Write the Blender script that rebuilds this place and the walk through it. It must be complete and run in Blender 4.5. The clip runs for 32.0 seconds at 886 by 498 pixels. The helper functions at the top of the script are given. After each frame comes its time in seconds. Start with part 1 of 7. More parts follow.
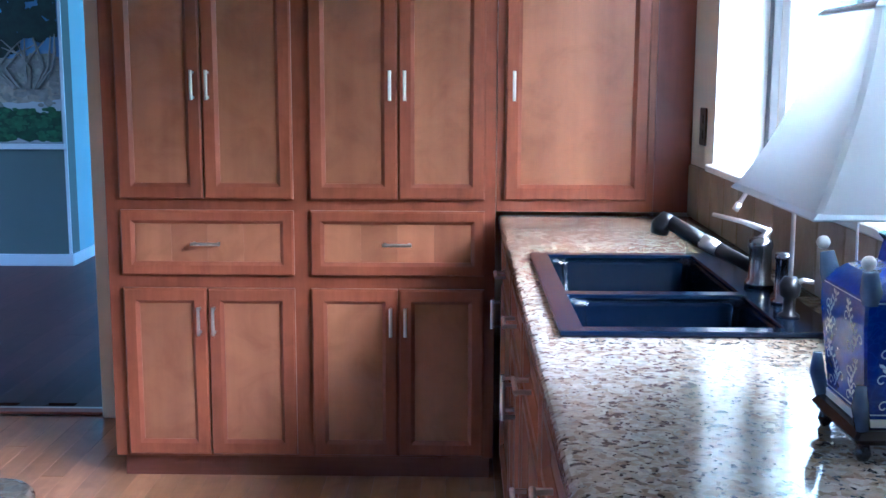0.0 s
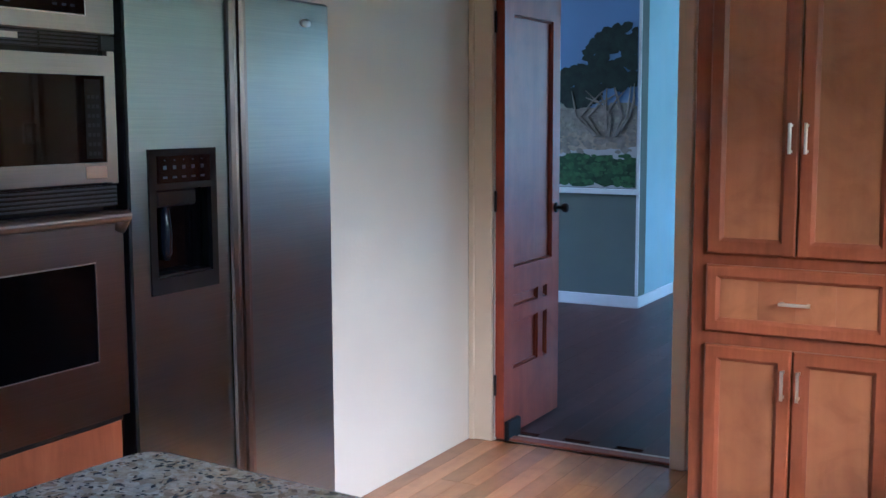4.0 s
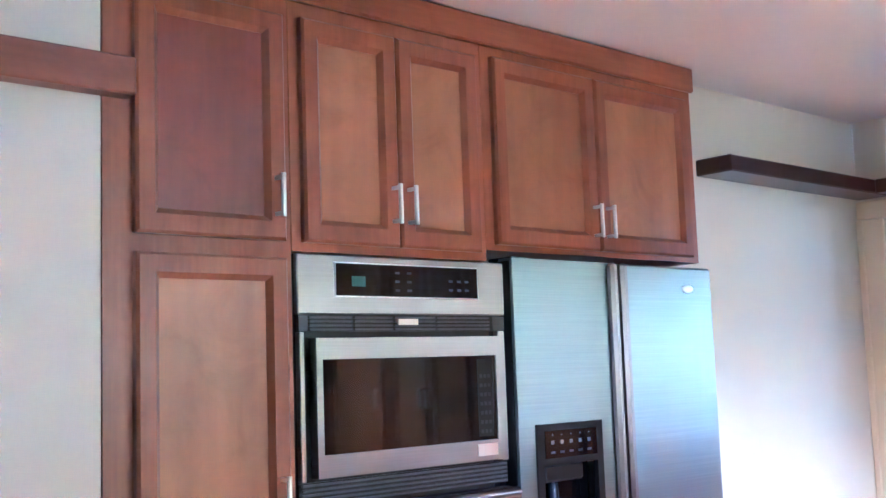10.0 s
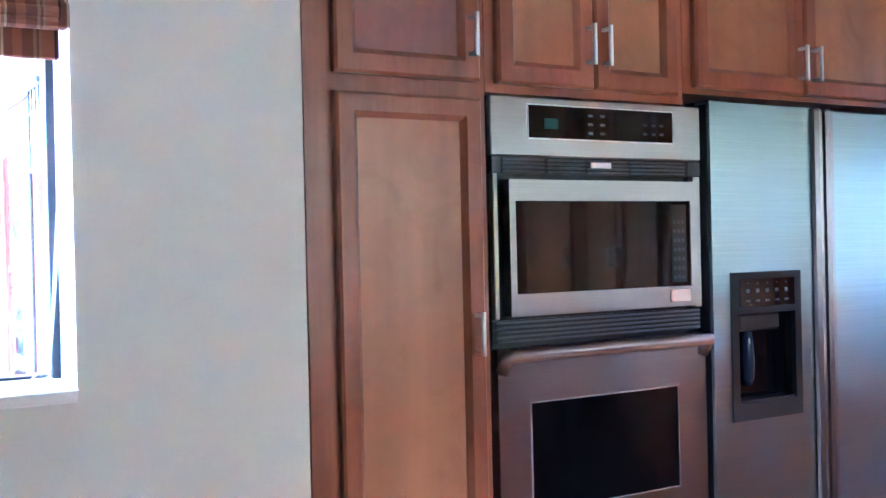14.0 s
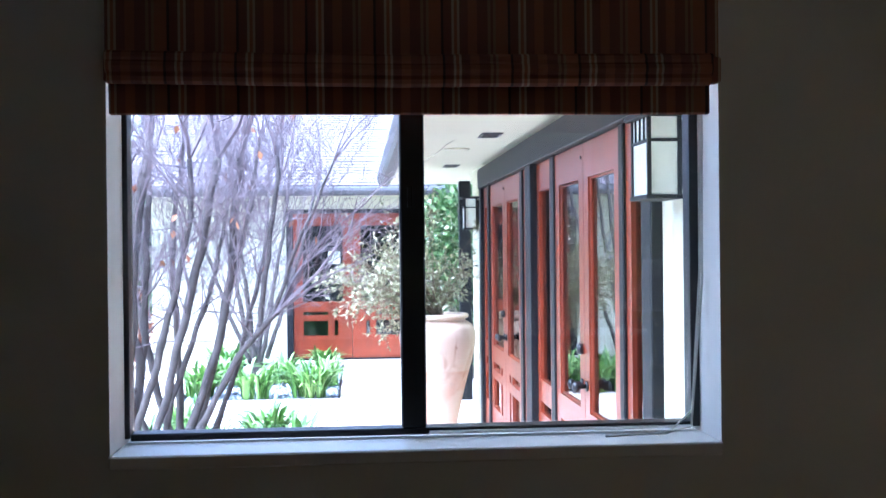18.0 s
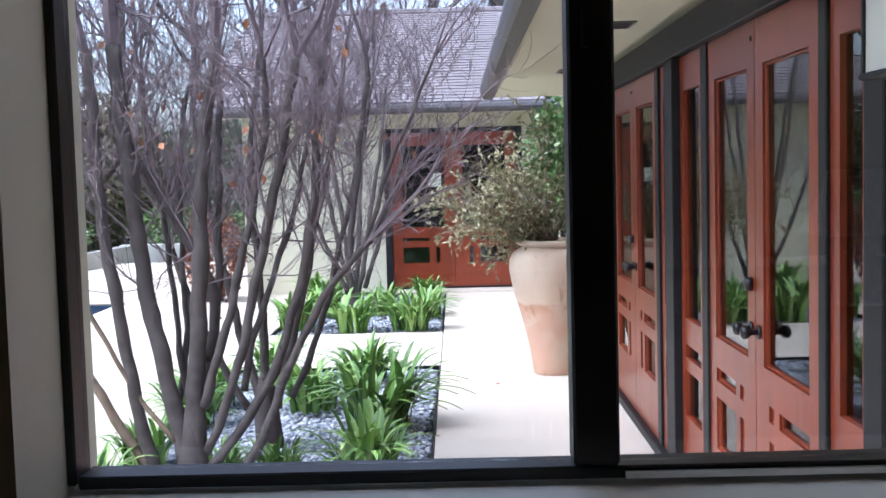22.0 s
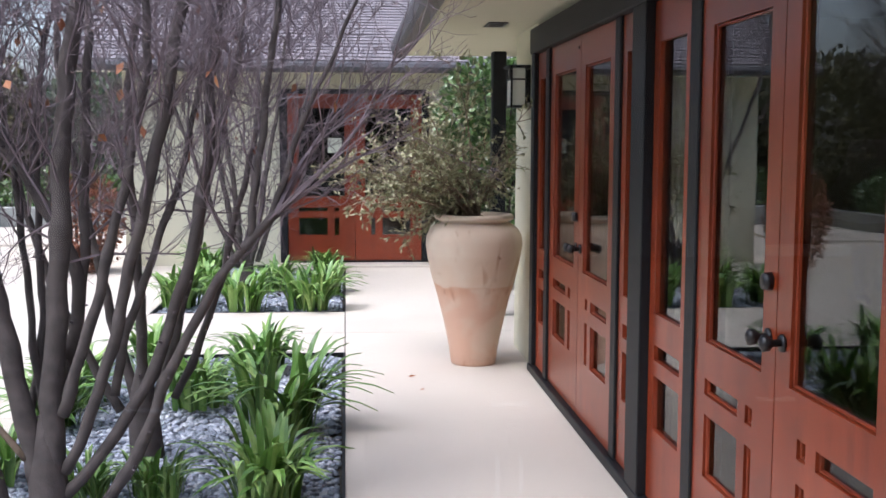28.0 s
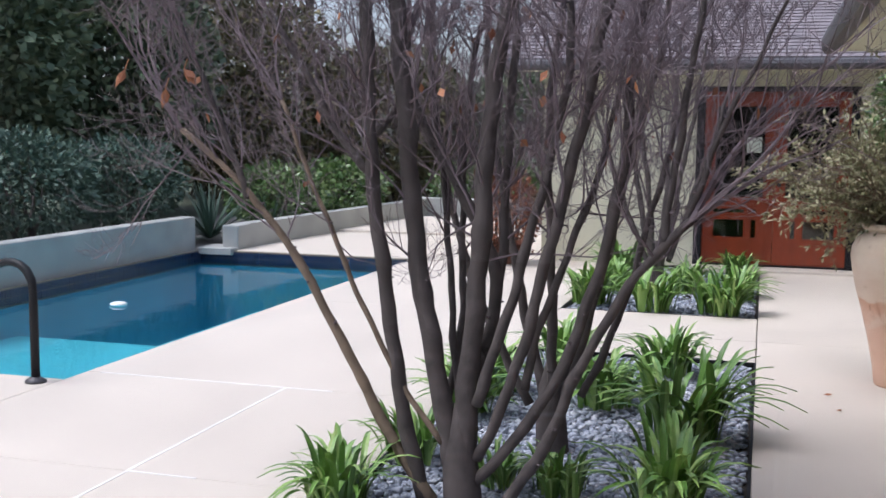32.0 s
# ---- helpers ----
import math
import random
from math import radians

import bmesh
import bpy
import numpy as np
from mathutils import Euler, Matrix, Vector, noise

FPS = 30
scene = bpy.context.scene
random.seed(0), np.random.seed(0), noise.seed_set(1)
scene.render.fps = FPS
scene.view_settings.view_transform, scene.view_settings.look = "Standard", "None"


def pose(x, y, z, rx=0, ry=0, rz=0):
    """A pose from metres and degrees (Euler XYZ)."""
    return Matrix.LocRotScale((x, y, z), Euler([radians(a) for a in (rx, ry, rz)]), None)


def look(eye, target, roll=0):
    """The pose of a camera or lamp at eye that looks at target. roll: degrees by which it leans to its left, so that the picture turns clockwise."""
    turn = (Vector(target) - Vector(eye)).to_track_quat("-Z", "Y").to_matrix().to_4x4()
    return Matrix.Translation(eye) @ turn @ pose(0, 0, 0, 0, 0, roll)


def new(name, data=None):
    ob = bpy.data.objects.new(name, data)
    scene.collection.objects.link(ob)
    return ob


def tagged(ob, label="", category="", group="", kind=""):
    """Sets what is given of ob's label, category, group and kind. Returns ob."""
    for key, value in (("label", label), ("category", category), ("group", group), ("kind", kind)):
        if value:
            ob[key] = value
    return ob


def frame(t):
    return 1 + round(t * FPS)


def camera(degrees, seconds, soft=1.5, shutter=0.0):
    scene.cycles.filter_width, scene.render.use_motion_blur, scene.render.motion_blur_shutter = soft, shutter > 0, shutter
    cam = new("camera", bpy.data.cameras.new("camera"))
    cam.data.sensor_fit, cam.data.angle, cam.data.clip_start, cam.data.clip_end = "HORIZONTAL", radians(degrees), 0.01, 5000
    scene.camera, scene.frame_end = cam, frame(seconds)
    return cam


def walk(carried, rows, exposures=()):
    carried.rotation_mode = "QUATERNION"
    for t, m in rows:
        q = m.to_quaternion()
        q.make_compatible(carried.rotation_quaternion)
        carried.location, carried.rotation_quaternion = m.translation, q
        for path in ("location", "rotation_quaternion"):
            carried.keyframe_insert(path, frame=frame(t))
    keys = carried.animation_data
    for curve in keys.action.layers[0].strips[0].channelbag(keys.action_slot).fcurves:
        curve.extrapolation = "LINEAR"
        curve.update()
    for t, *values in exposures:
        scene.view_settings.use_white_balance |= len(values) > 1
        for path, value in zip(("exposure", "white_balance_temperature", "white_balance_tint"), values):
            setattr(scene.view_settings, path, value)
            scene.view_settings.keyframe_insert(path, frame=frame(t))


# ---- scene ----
cam = camera(44.1, 32.0, 1.5)
PATH = [
    (0, (-0.178, 0.136, 1.369), (-0.209, 2.111, 1.053), 0.2),
    (0.5, (-0.188, 0.126, 1.372), (-0.235, 2.098, 1.042), 0.3),
    (1, (-0.213, 0.137, 1.379), (-0.355, 2.108, 1.068), 0.7),
    (1.5, (-0.244, 0.153, 1.38), (-0.536, 2.108, 1.079), 0.3),
    (2, (-0.266, 0.161, 1.377), (-0.675, 2.096, 1.081), 0.4),
    (2.5, (-0.284, 0.181, 1.388), (-0.826, 2.086, 1.106), -0.2),
    (3, (-0.3, 0.192, 1.394), (-0.991, 2.051, 1.138), -0.5),
    (3.5, (-0.314, 0.194, 1.394), (-1.142, 1.997, 1.147), -0.4),
    (4, (-0.327, 0.204, 1.4), (-1.296, 1.937, 1.161), -0.2),
    (4.5, (-0.333, 0.207, 1.405), (-1.414, 1.873, 1.174), -0.2),
    (5, (-0.34, 0.207, 1.412), (-1.503, 1.824, 1.19), -0.128),
    (5.5, (-0.348, 0.202, 1.425), (-1.576, 1.772, 1.216), -0.078),
    (6, (-0.353, 0.196, 1.439), (-1.628, 1.729, 1.25), -0.088),
    (6.5, (-0.354, 0.193, 1.45), (-1.652, 1.707, 1.29), -0.2),
    (7, (-0.366, 0.195, 1.462), (-1.677, 1.701, 1.345), -0.5),
    (7.5, (-0.347, 0.195, 1.476), (-1.677, 1.687, 1.408), -0.7),
    (8, (-0.342, 0.203, 1.48), (-1.695, 1.676, 1.466), -1.3),
    (8.5, (-0.34, 0.201, 1.477), (-1.716, 1.652, 1.524), -1.6),
    (9, (-0.356, 0.203, 1.483), (-1.77, 1.614, 1.586), -1.8),
    (9.5, (-0.352, 0.214, 1.472), (-1.827, 1.553, 1.641), -2.4),
    (10, (-0.369, 0.215, 1.478), (-1.854, 1.538, 1.693), -2),
    (10.5, (-0.373, 0.213, 1.487), (-1.866, 1.522, 1.727), -1.7),
    (11, (-0.379, 0.206, 1.492), (-1.877, 1.506, 1.745), -1.8),
    (11.5, (-0.372, 0.206, 1.483), (-1.878, 1.5, 1.725), -1.6),
    (12, (-0.365, 0.206, 1.47), (-1.888, 1.494, 1.617), -1.6),
    (12.5, (-0.367, 0.21, 1.459), (-1.9, 1.492, 1.535), -1.7),
    (13, (-0.351, 0.213, 1.449), (-1.905, 1.472, 1.47), -1.8),
    (13.5, (-0.349, 0.218, 1.432), (-1.965, 1.396, 1.43), -1.4),
    (14, (-0.378, 0.202, 1.409), (-2.078, 1.255, 1.401), -1.3),
    (14.5, (-0.372, 0.201, 1.408), (-2.167, 1.083, 1.398), -0.9),
    (15, (-0.369, 0.201, 1.408), (-2.244, 0.896, 1.408), -0.7),
    (15.5, (-0.365, 0.201, 1.407), (-2.299, 0.711, 1.416), -0.8),
    (16, (-0.375, 0.175, 1.424), (-2.345, 0.561, 1.427), -0.842),
    (16.5, (-0.402, 0.116, 1.462), (-2.389, 0.399, 1.444), -0.955),
    (17, (-0.435, 0.057, 1.501), (-2.426, 0.266, 1.464), -1.016),
    (17.5, (-0.46, 0.027, 1.518), (-2.452, 0.203, 1.483), -0.9),
    (18, (-0.473, 0.022, 1.521), (-2.467, 0.179, 1.516), -0.6),
    (18.5, (-0.511, 0.015, 1.517), (-2.506, 0.162, 1.531), -0.2),
    (19, (-0.585, 0.007, 1.511), (-2.579, 0.159, 1.525), -0.3),
    (19.5, (-0.679, 0.014, 1.505), (-2.674, 0.163, 1.51), -0.2),
    (20, (-0.823, 0.037, 1.51), (-2.821, 0.123, 1.482), 0.5),
    (20.5, (-0.962, 0.046, 1.492), (-2.96, 0.072, 1.403), 0.6),
    (21, (-1.132, 0.019, 1.491), (-3.128, 0.014, 1.373), -0.6),
    (21.5, (-1.279, -0.008, 1.496), (-3.275, -0.022, 1.373), -0.7),
    (22, (-1.443, -0.007, 1.478), (-3.438, -0.035, 1.338), -1.5),
    (22.5, (-1.619, 0.007, 1.454), (-3.614, -0.035, 1.317), 0.8),
    (23, (-1.716, -0.012, 1.448), (-3.711, -0.036, 1.308), 1.5),
    (23.5, (-1.821, -0.063, 1.454), (-3.812, 0.027, 1.282), 1.3),
    (24, (-1.903, -0.107, 1.467), (-3.89, 0.07, 1.323), 1.2),
    (24.5, (-1.969, -0.117, 1.463), (-3.957, 0.059, 1.325), 0.7),
    (25, (-2.042, -0.12, 1.459), (-4.029, 0.079, 1.329), 0.717),
    (25.5, (-2.138, -0.104, 1.447), (-4.123, 0.105, 1.316), 1.015),
    (26, (-2.226, -0.087, 1.435), (-4.211, 0.122, 1.297), 1.33),
    (26.5, (-2.278, -0.089, 1.43), (-4.262, 0.112, 1.28), 1.4),
    (27, (-2.325, -0.106, 1.428), (-4.309, 0.078, 1.252), 1.1),
    (27.5, (-2.345, -0.139, 1.434), (-4.329, 0.032, 1.243), 1),
    (28, (-2.355, -0.153, 1.443), (-4.337, 0.023, 1.246), 0.2),
    (28.5, (-2.362, -0.182, 1.455), (-4.346, -0.026, 1.253), 0.4),
    (29, (-2.367, -0.182, 1.456), (-4.355, -0.193, 1.237), 0.4),
    (29.5, (-2.372, -0.187, 1.446), (-4.355, -0.318, 1.218), 0.6),
    (30, (-2.376, -0.189, 1.446), (-4.352, -0.393, 1.215), 0.4),
    (30.5, (-2.379, -0.197, 1.445), (-4.346, -0.481, 1.217), 0.6),
    (31, (-2.382, -0.176, 1.471), (-4.334, -0.545, 1.24), 0.3),
    (31.5, (-2.384, -0.161, 1.479), (-4.316, -0.626, 1.253), 0.7),
    (32, (-2.385, -0.162, 1.482), (-4.294, -0.72, 1.27), 0.7)
]
EXPOSURES = [(0, 5.8, 3450, 10), (1.5, 5.8, 3550, 11), (3, 5.7, 3900, 12), (4.5, 5.75, 4000, 13), (6.5, 6.5, 3950, 16), (8, 7.0, 3900, 17), (9, 7.3, 3850, 18), (10, 7.5, 3850, 20), (11, 7.65, 3850, 20), (13, 7.45, 3850, 18), (14, 7.2, 3800, 17), (15.5, 6.55, 3750, 15), (17.5, 3.6, 4450, 13), (18, 3.2, 4500, 13), (19, 2.75, 4600, 13), (21, 1.95, 5050, 13), (22, 1.65, 5300, 14), (24, 1.57, 5550, 15), (29, 1.03, 5650, 16), (32, 0.75, 5700, 16)]
walk(cam, [(t, look(eye, target, roll)) for t, eye, target, roll in PATH], EXPOSURES)


# ==== world and light ====
world = bpy.data.worlds.new("overcast_sky")
scene.world = world
world.use_nodes = True
wn = world.node_tree.nodes
sky = wn.new("ShaderNodeTexSky")
sky.sky_type = "NISHITA"
sky.sun_disc = False
sky.sun_elevation = radians(61)
sky.sun_rotation = radians(151)
sky.air_density, sky.dust_density, sky.ozone_density = 1.0, 4.0, 1.0
veil = wn.new("ShaderNodeHueSaturation")
veil.inputs["Saturation"].default_value = 0.55
world.node_tree.links.new(sky.outputs[0], veil.inputs["Color"])
world.node_tree.links.new(veil.outputs[0], wn["Background"].inputs[0])
wn["Background"].inputs[1].default_value = 0.15

sun = bpy.data.lights.new("sun", "SUN")
sun.energy, sun.angle, sun.color = 1.1, radians(30), (1.0, 0.95, 0.88)
sun_ob = new("sun", sun)
sun_ob.matrix_world = look((0, 0, 20), (-3.4, 5.6, 20 - 12))


def window_light(name, size_x, size_y, eye, target, power, color=(1.0, 0.87, 0.69), spread=180):
    """An area lamp set at an opening, in place of daylight."""
    data = bpy.data.lights.new(name, "AREA")
    data.shape, data.size, data.size_y, data.energy, data.color = "RECTANGLE", size_x, size_y, power, color
    data.spread = radians(spread)
    ob = new(name, data)
    ob.matrix_world = look(eye, target)
    return ob


window_light("sink_window_daylight", 1.2, 0.5, (0.72, 1.90, 1.60), (0.72 - 0.80, 1.90 + 0.34, 1.60 - 0.54), 0.44, (1.0, 0.85, 0.70), 62)
# fill lamp added to brighten the mural; no window is known on this side
window_light("dining_west_fill", 2.2, 1.5, (-7.05, 6.3, 1.4), (-4.0, 6.6, 1.2), 0.9, (1.0, 0.79, 0.55))
# lamp at an assumed, unseen window that lights the blue wall
window_light("dining_far_daylight", 2.4, 1.3, (1.12, 10.3, 1.6), (-1.0, 10.1, 1.2), 0.85, (0.92, 0.88, 0.62))


# ==== materials ====
def material(name):
    m = bpy.data.materials.new(name)
    m.use_nodes = True
    return m, m.node_tree, m.node_tree.nodes["Principled BSDF"]


def node(nt, kind, **values):
    n = nt.nodes.new(kind)
    for key, value in values.items():
        n.inputs[key.replace("_", " ")].default_value = value
    return n


def coords(nt, scale=(1, 1, 1), shift=True):
    tc = nt.nodes.new("ShaderNodeTexCoord")
    mp = node(nt, "ShaderNodeMapping", Scale=scale)
    nt.links.new(tc.outputs["Object"], mp.inputs["Vector"])
    if shift:
        info = nt.nodes.new("ShaderNodeObjectInfo")
        mul = nt.nodes.new("ShaderNodeMath")
        mul.operation, mul.inputs[1].default_value = "MULTIPLY", 37.0
        nt.links.new(info.outputs["Random"], mul.inputs[0])
        nt.links.new(mul.outputs[0], mp.inputs["Location"])
    return mp


def noise_tex(nt, mp, scale, detail=3.0, rough=0.55, distortion=0.0):
    n = node(nt, "ShaderNodeTexNoise", Scale=scale, Detail=detail, Roughness=rough, Distortion=distortion)
    nt.links.new(mp.outputs[0], n.inputs["Vector"])
    return n


def ramp(nt, source, stops):
    r = nt.nodes.new("ShaderNodeValToRGB")
    while len(r.color_ramp.elements) < len(stops):
        r.color_ramp.elements.new(0.5)
    for e, (at, c) in zip(r.color_ramp.elements, stops):
        e.position, e.color = at, (*c, 1)
    nt.links.new(source, r.inputs[0])
    return r


def bump(nt, bsdf, source, strength, distance):
    b = node(nt, "ShaderNodeBump", Strength=strength, Distance=distance)
    nt.links.new(source, b.inputs["Height"])
    nt.links.new(b.outputs[0], bsdf.inputs["Normal"])
    return b


def tone(c, k):
    return tuple(min(1.0, v * k) for v in c)


def paint(name, c, rough=0.6, var=0.06, scale=2.5, relief=0.15, grain=180.0, depth=0.002, metal=0.0, coat=0.0):
    m, nt, b = material(name)
    mp = coords(nt)
    big = noise_tex(nt, mp, scale, 4.0)
    r = ramp(nt, big.outputs["Fac"], [(0.3, tone(c, 1 - var)), (0.7, tone(c, 1 + var))])
    nt.links.new(r.outputs[0], b.inputs["Base Color"])
    b.inputs["Roughness"].default_value = rough
    b.inputs["Metallic"].default_value = metal
    b.inputs["Coat Weight"].default_value = coat
    if relief:
        bump(nt, b, noise_tex(nt, mp, grain, 2.0).outputs["Fac"], relief, depth)
    return m


def wood(name, dark, light, along="z", rough=0.38, coat=0.15, fine=1.0, contrast=0.22, tint=0.12, streak=0.35):
    m, nt, b = material(name)
    k = {"x": (1.3, 16, 16), "y": (16, 1.3, 16), "z": (16, 16, 1.3)}[along]
    mp = coords(nt, tuple(v * fine for v in k))
    big = noise_tex(nt, mp, 0.55, 3.0, 0.5, 0.6)
    thin = noise_tex(nt, mp, 5.0, 4.0, 0.6)
    mix = nt.nodes.new("ShaderNodeMix")
    mix.inputs[0].default_value = streak
    nt.links.new(big.outputs["Fac"], mix.inputs[2])
    nt.links.new(thin.outputs["Fac"], mix.inputs[3])
    r = ramp(nt, mix.outputs[0], [(0.5 - contrast, dark), (0.5 + contrast, light)])
    info = nt.nodes.new("ShaderNodeObjectInfo")
    hsv = nt.nodes.new("ShaderNodeHueSaturation")
    rng = nt.nodes.new("ShaderNodeMapRange")
    rng.inputs[3].default_value, rng.inputs[4].default_value = 1 - tint, 1 + tint
    nt.links.new(info.outputs["Random"], rng.inputs[0])
    nt.links.new(rng.outputs[0], hsv.inputs["Value"])
    nt.links.new(r.outputs[0], hsv.inputs["Color"])
    nt.links.new(hsv.outputs[0], b.inputs["Base Color"])
    # broad figure and small knots across the boards
    fig = noise_tex(nt, coords(nt), 7.0, 4.0, 0.6, 0.8)
    shade_ = ramp(nt, fig.outputs["Fac"], [(0.28, (0.74, 0.70, 0.66)), (0.5, (0.98, 0.98, 0.98)), (0.72, (1.08, 1.09, 1.08))])
    over = nt.nodes.new("ShaderNodeMix")
    over.data_type, over.blend_type = "RGBA", "MULTIPLY"
    over.inputs[0].default_value = 0.8
    nt.links.new(hsv.outputs[0], over.inputs[6])
    nt.links.new(shade_.outputs[0], over.inputs[7])
    nt.links.new(over.outputs[2], b.inputs["Base Color"])
    b.inputs["Roughness"].default_value = rough
    b.inputs["Coat Weight"].default_value = coat
    b.inputs["Coat Roughness"].default_value = 0.2
    bump(nt, b, thin.outputs["Fac"], 0.12, 0.0015)
    return m


def granite(name):
    """Polished granite: cream, grey and tan flakes of two sizes between small dark grains."""
    m, nt, b = material(name)
    mp = coords(nt, shift=False)
    warp = noise_tex(nt, mp, 24.0, 4.0)
    add = nt.nodes.new("ShaderNodeVectorMath")
    add.operation = "MULTIPLY_ADD"
    add.inputs[1].default_value = (0.034, 0.034, 0.034)
    nt.links.new(warp.outputs["Color"], add.inputs[0])
    nt.links.new(mp.outputs[0], add.inputs[2])
    fac = []
    for scale in (92.0, 190.0):
        v = node(nt, "ShaderNodeTexVoronoi", Scale=scale, Randomness=1.0)
        nt.links.new(add.outputs[0], v.inputs["Vector"])
        sep = nt.nodes.new("ShaderNodeSeparateColor")
        nt.links.new(v.outputs["Color"], sep.inputs[0])
        fac.append(sep.outputs[0])
    flakes = ramp(nt, fac[0], [(0.0, (0.15, 0.12, 0.09)), (0.06, (0.34, 0.255, 0.16)), (0.25, (0.50, 0.41, 0.29)), (0.5, (0.60, 0.53, 0.42)), (0.75, (0.70, 0.65, 0.55)), (1.0, (0.46, 0.42, 0.36))])
    grains = ramp(nt, fac[1], [(0.0, (0.09, 0.075, 0.06)), (0.07, (0.16, 0.13, 0.10)), (0.10, (0.72, 0.66, 0.58)), (0.6, (1.0, 0.98, 0.94)), (1.0, (0.86, 0.80, 0.70))])
    cloud = ramp(nt, noise_tex(nt, mp, 9.0, 4.0).outputs["Fac"], [(0.3, (0.44, 0.40, 0.36)), (0.7, (0.56, 0.545, 0.52))])
    last = flakes.outputs[0]
    for layer in (grains, cloud):
        mix = nt.nodes.new("ShaderNodeMix")
        mix.data_type, mix.blend_type = "RGBA", "MULTIPLY"
        mix.inputs[0].default_value = 0.9
        nt.links.new(last, mix.inputs[6])
        nt.links.new(layer.outputs[0], mix.inputs[7])
        last = mix.outputs[2]
    nt.links.new(last, b.inputs["Base Color"])
    b.inputs["Roughness"].default_value = 0.1
    return m


def steel(name, c=(0.34, 0.365, 0.365), rough=0.35, along="y"):
    m, nt, b = material(name)
    k = {"y": (500, 3, 500), "z": (500, 500, 3), "x": (3, 500, 500)}[along]
    mp = coords(nt, k)
    n = noise_tex(nt, mp, 1.0, 2.0)
    r = ramp(nt, n.outputs["Fac"], [(0.3, tone(c, 0.94)), (0.7, tone(c, 1.06))])
    nt.links.new(r.outputs[0], b.inputs["Base Color"])
    b.inputs["Metallic"].default_value = 1.0
    b.inputs["Roughness"].default_value = rough
    b.inputs["Anisotropic"].default_value = 1.0
    grain = node(nt, "ShaderNodeCombineXYZ", Y=1.0)
    nt.links.new(grain.outputs[0], b.inputs["Tangent"])
    wave = noise_tex(nt, coords(nt, (1, 0.8, 6.0)), 1.6, 1.0)
    bump(nt, b, wave.outputs["Fac"], 0.18, 0.010)
    return m


def plain(name, c, rough=0.4, metal=0.0, coat=0.0):
    m, nt, b = material(name)
    b.inputs["Base Color"].default_value = (*c, 1)
    b.inputs["Roughness"].default_value, b.inputs["Metallic"].default_value, b.inputs["Coat Weight"].default_value = rough, metal, coat
    return m


def sheen(nt, front, power=5.0):
    """Reflectance that rises from front, seen square on, to full at a glance."""
    lw = node(nt, "ShaderNodeLayerWeight", Blend=0.5)
    up, mad = nt.nodes.new("ShaderNodeMath"), nt.nodes.new("ShaderNodeMath")
    up.operation, up.inputs[1].default_value = "POWER", power
    mad.operation, mad.inputs[1].default_value, mad.inputs[2].default_value = "MULTIPLY_ADD", 1 - front, front
    nt.links.new(lw.outputs["Facing"], up.inputs[0])
    nt.links.new(up.outputs[0], mad.inputs[0])
    return lw, mad


def pane_glass(name, tint=(0.97, 0.98, 0.97), front=0.035):
    m = bpy.data.materials.new(name)
    m.use_nodes = True
    nt = m.node_tree
    nt.nodes.clear()
    out, mix = nt.nodes.new("ShaderNodeOutputMaterial"), nt.nodes.new("ShaderNodeMixShader")
    tr, gl = node(nt, "ShaderNodeBsdfTransparent", Color=(*tint, 1)), node(nt, "ShaderNodeBsdfGlossy", Roughness=0.01)
    lw, fac = sheen(nt, front)
    nt.links.new(fac.outputs[0], mix.inputs[0])
    nt.links.new(tr.outputs[0], mix.inputs[1])
    nt.links.new(gl.outputs[0], mix.inputs[2])
    nt.links.new(mix.outputs[0], out.inputs[0])
    return m


def leafy(name, stops, rough=0.5, scale=6.0):
    """Leaves: a spread of greens from leaf to leaf and along each leaf."""
    m, nt, b = material(name)
    geo = nt.nodes.new("ShaderNodeNewGeometry")
    n = noise_tex(nt, coords(nt), scale, 3.0)
    mix = nt.nodes.new("ShaderNodeMix")
    mix.inputs[0].default_value = 0.45
    nt.links.new(geo.outputs["Random Per Island"], mix.inputs[2])
    nt.links.new(n.outputs["Fac"], mix.inputs[3])
    r = ramp(nt, mix.outputs[0], stops)
    nt.links.new(r.outputs[0], b.inputs["Base Color"])
    b.inputs["Roughness"].default_value = rough
    b.inputs["Subsurface Weight"].default_value = 0.0
    return m


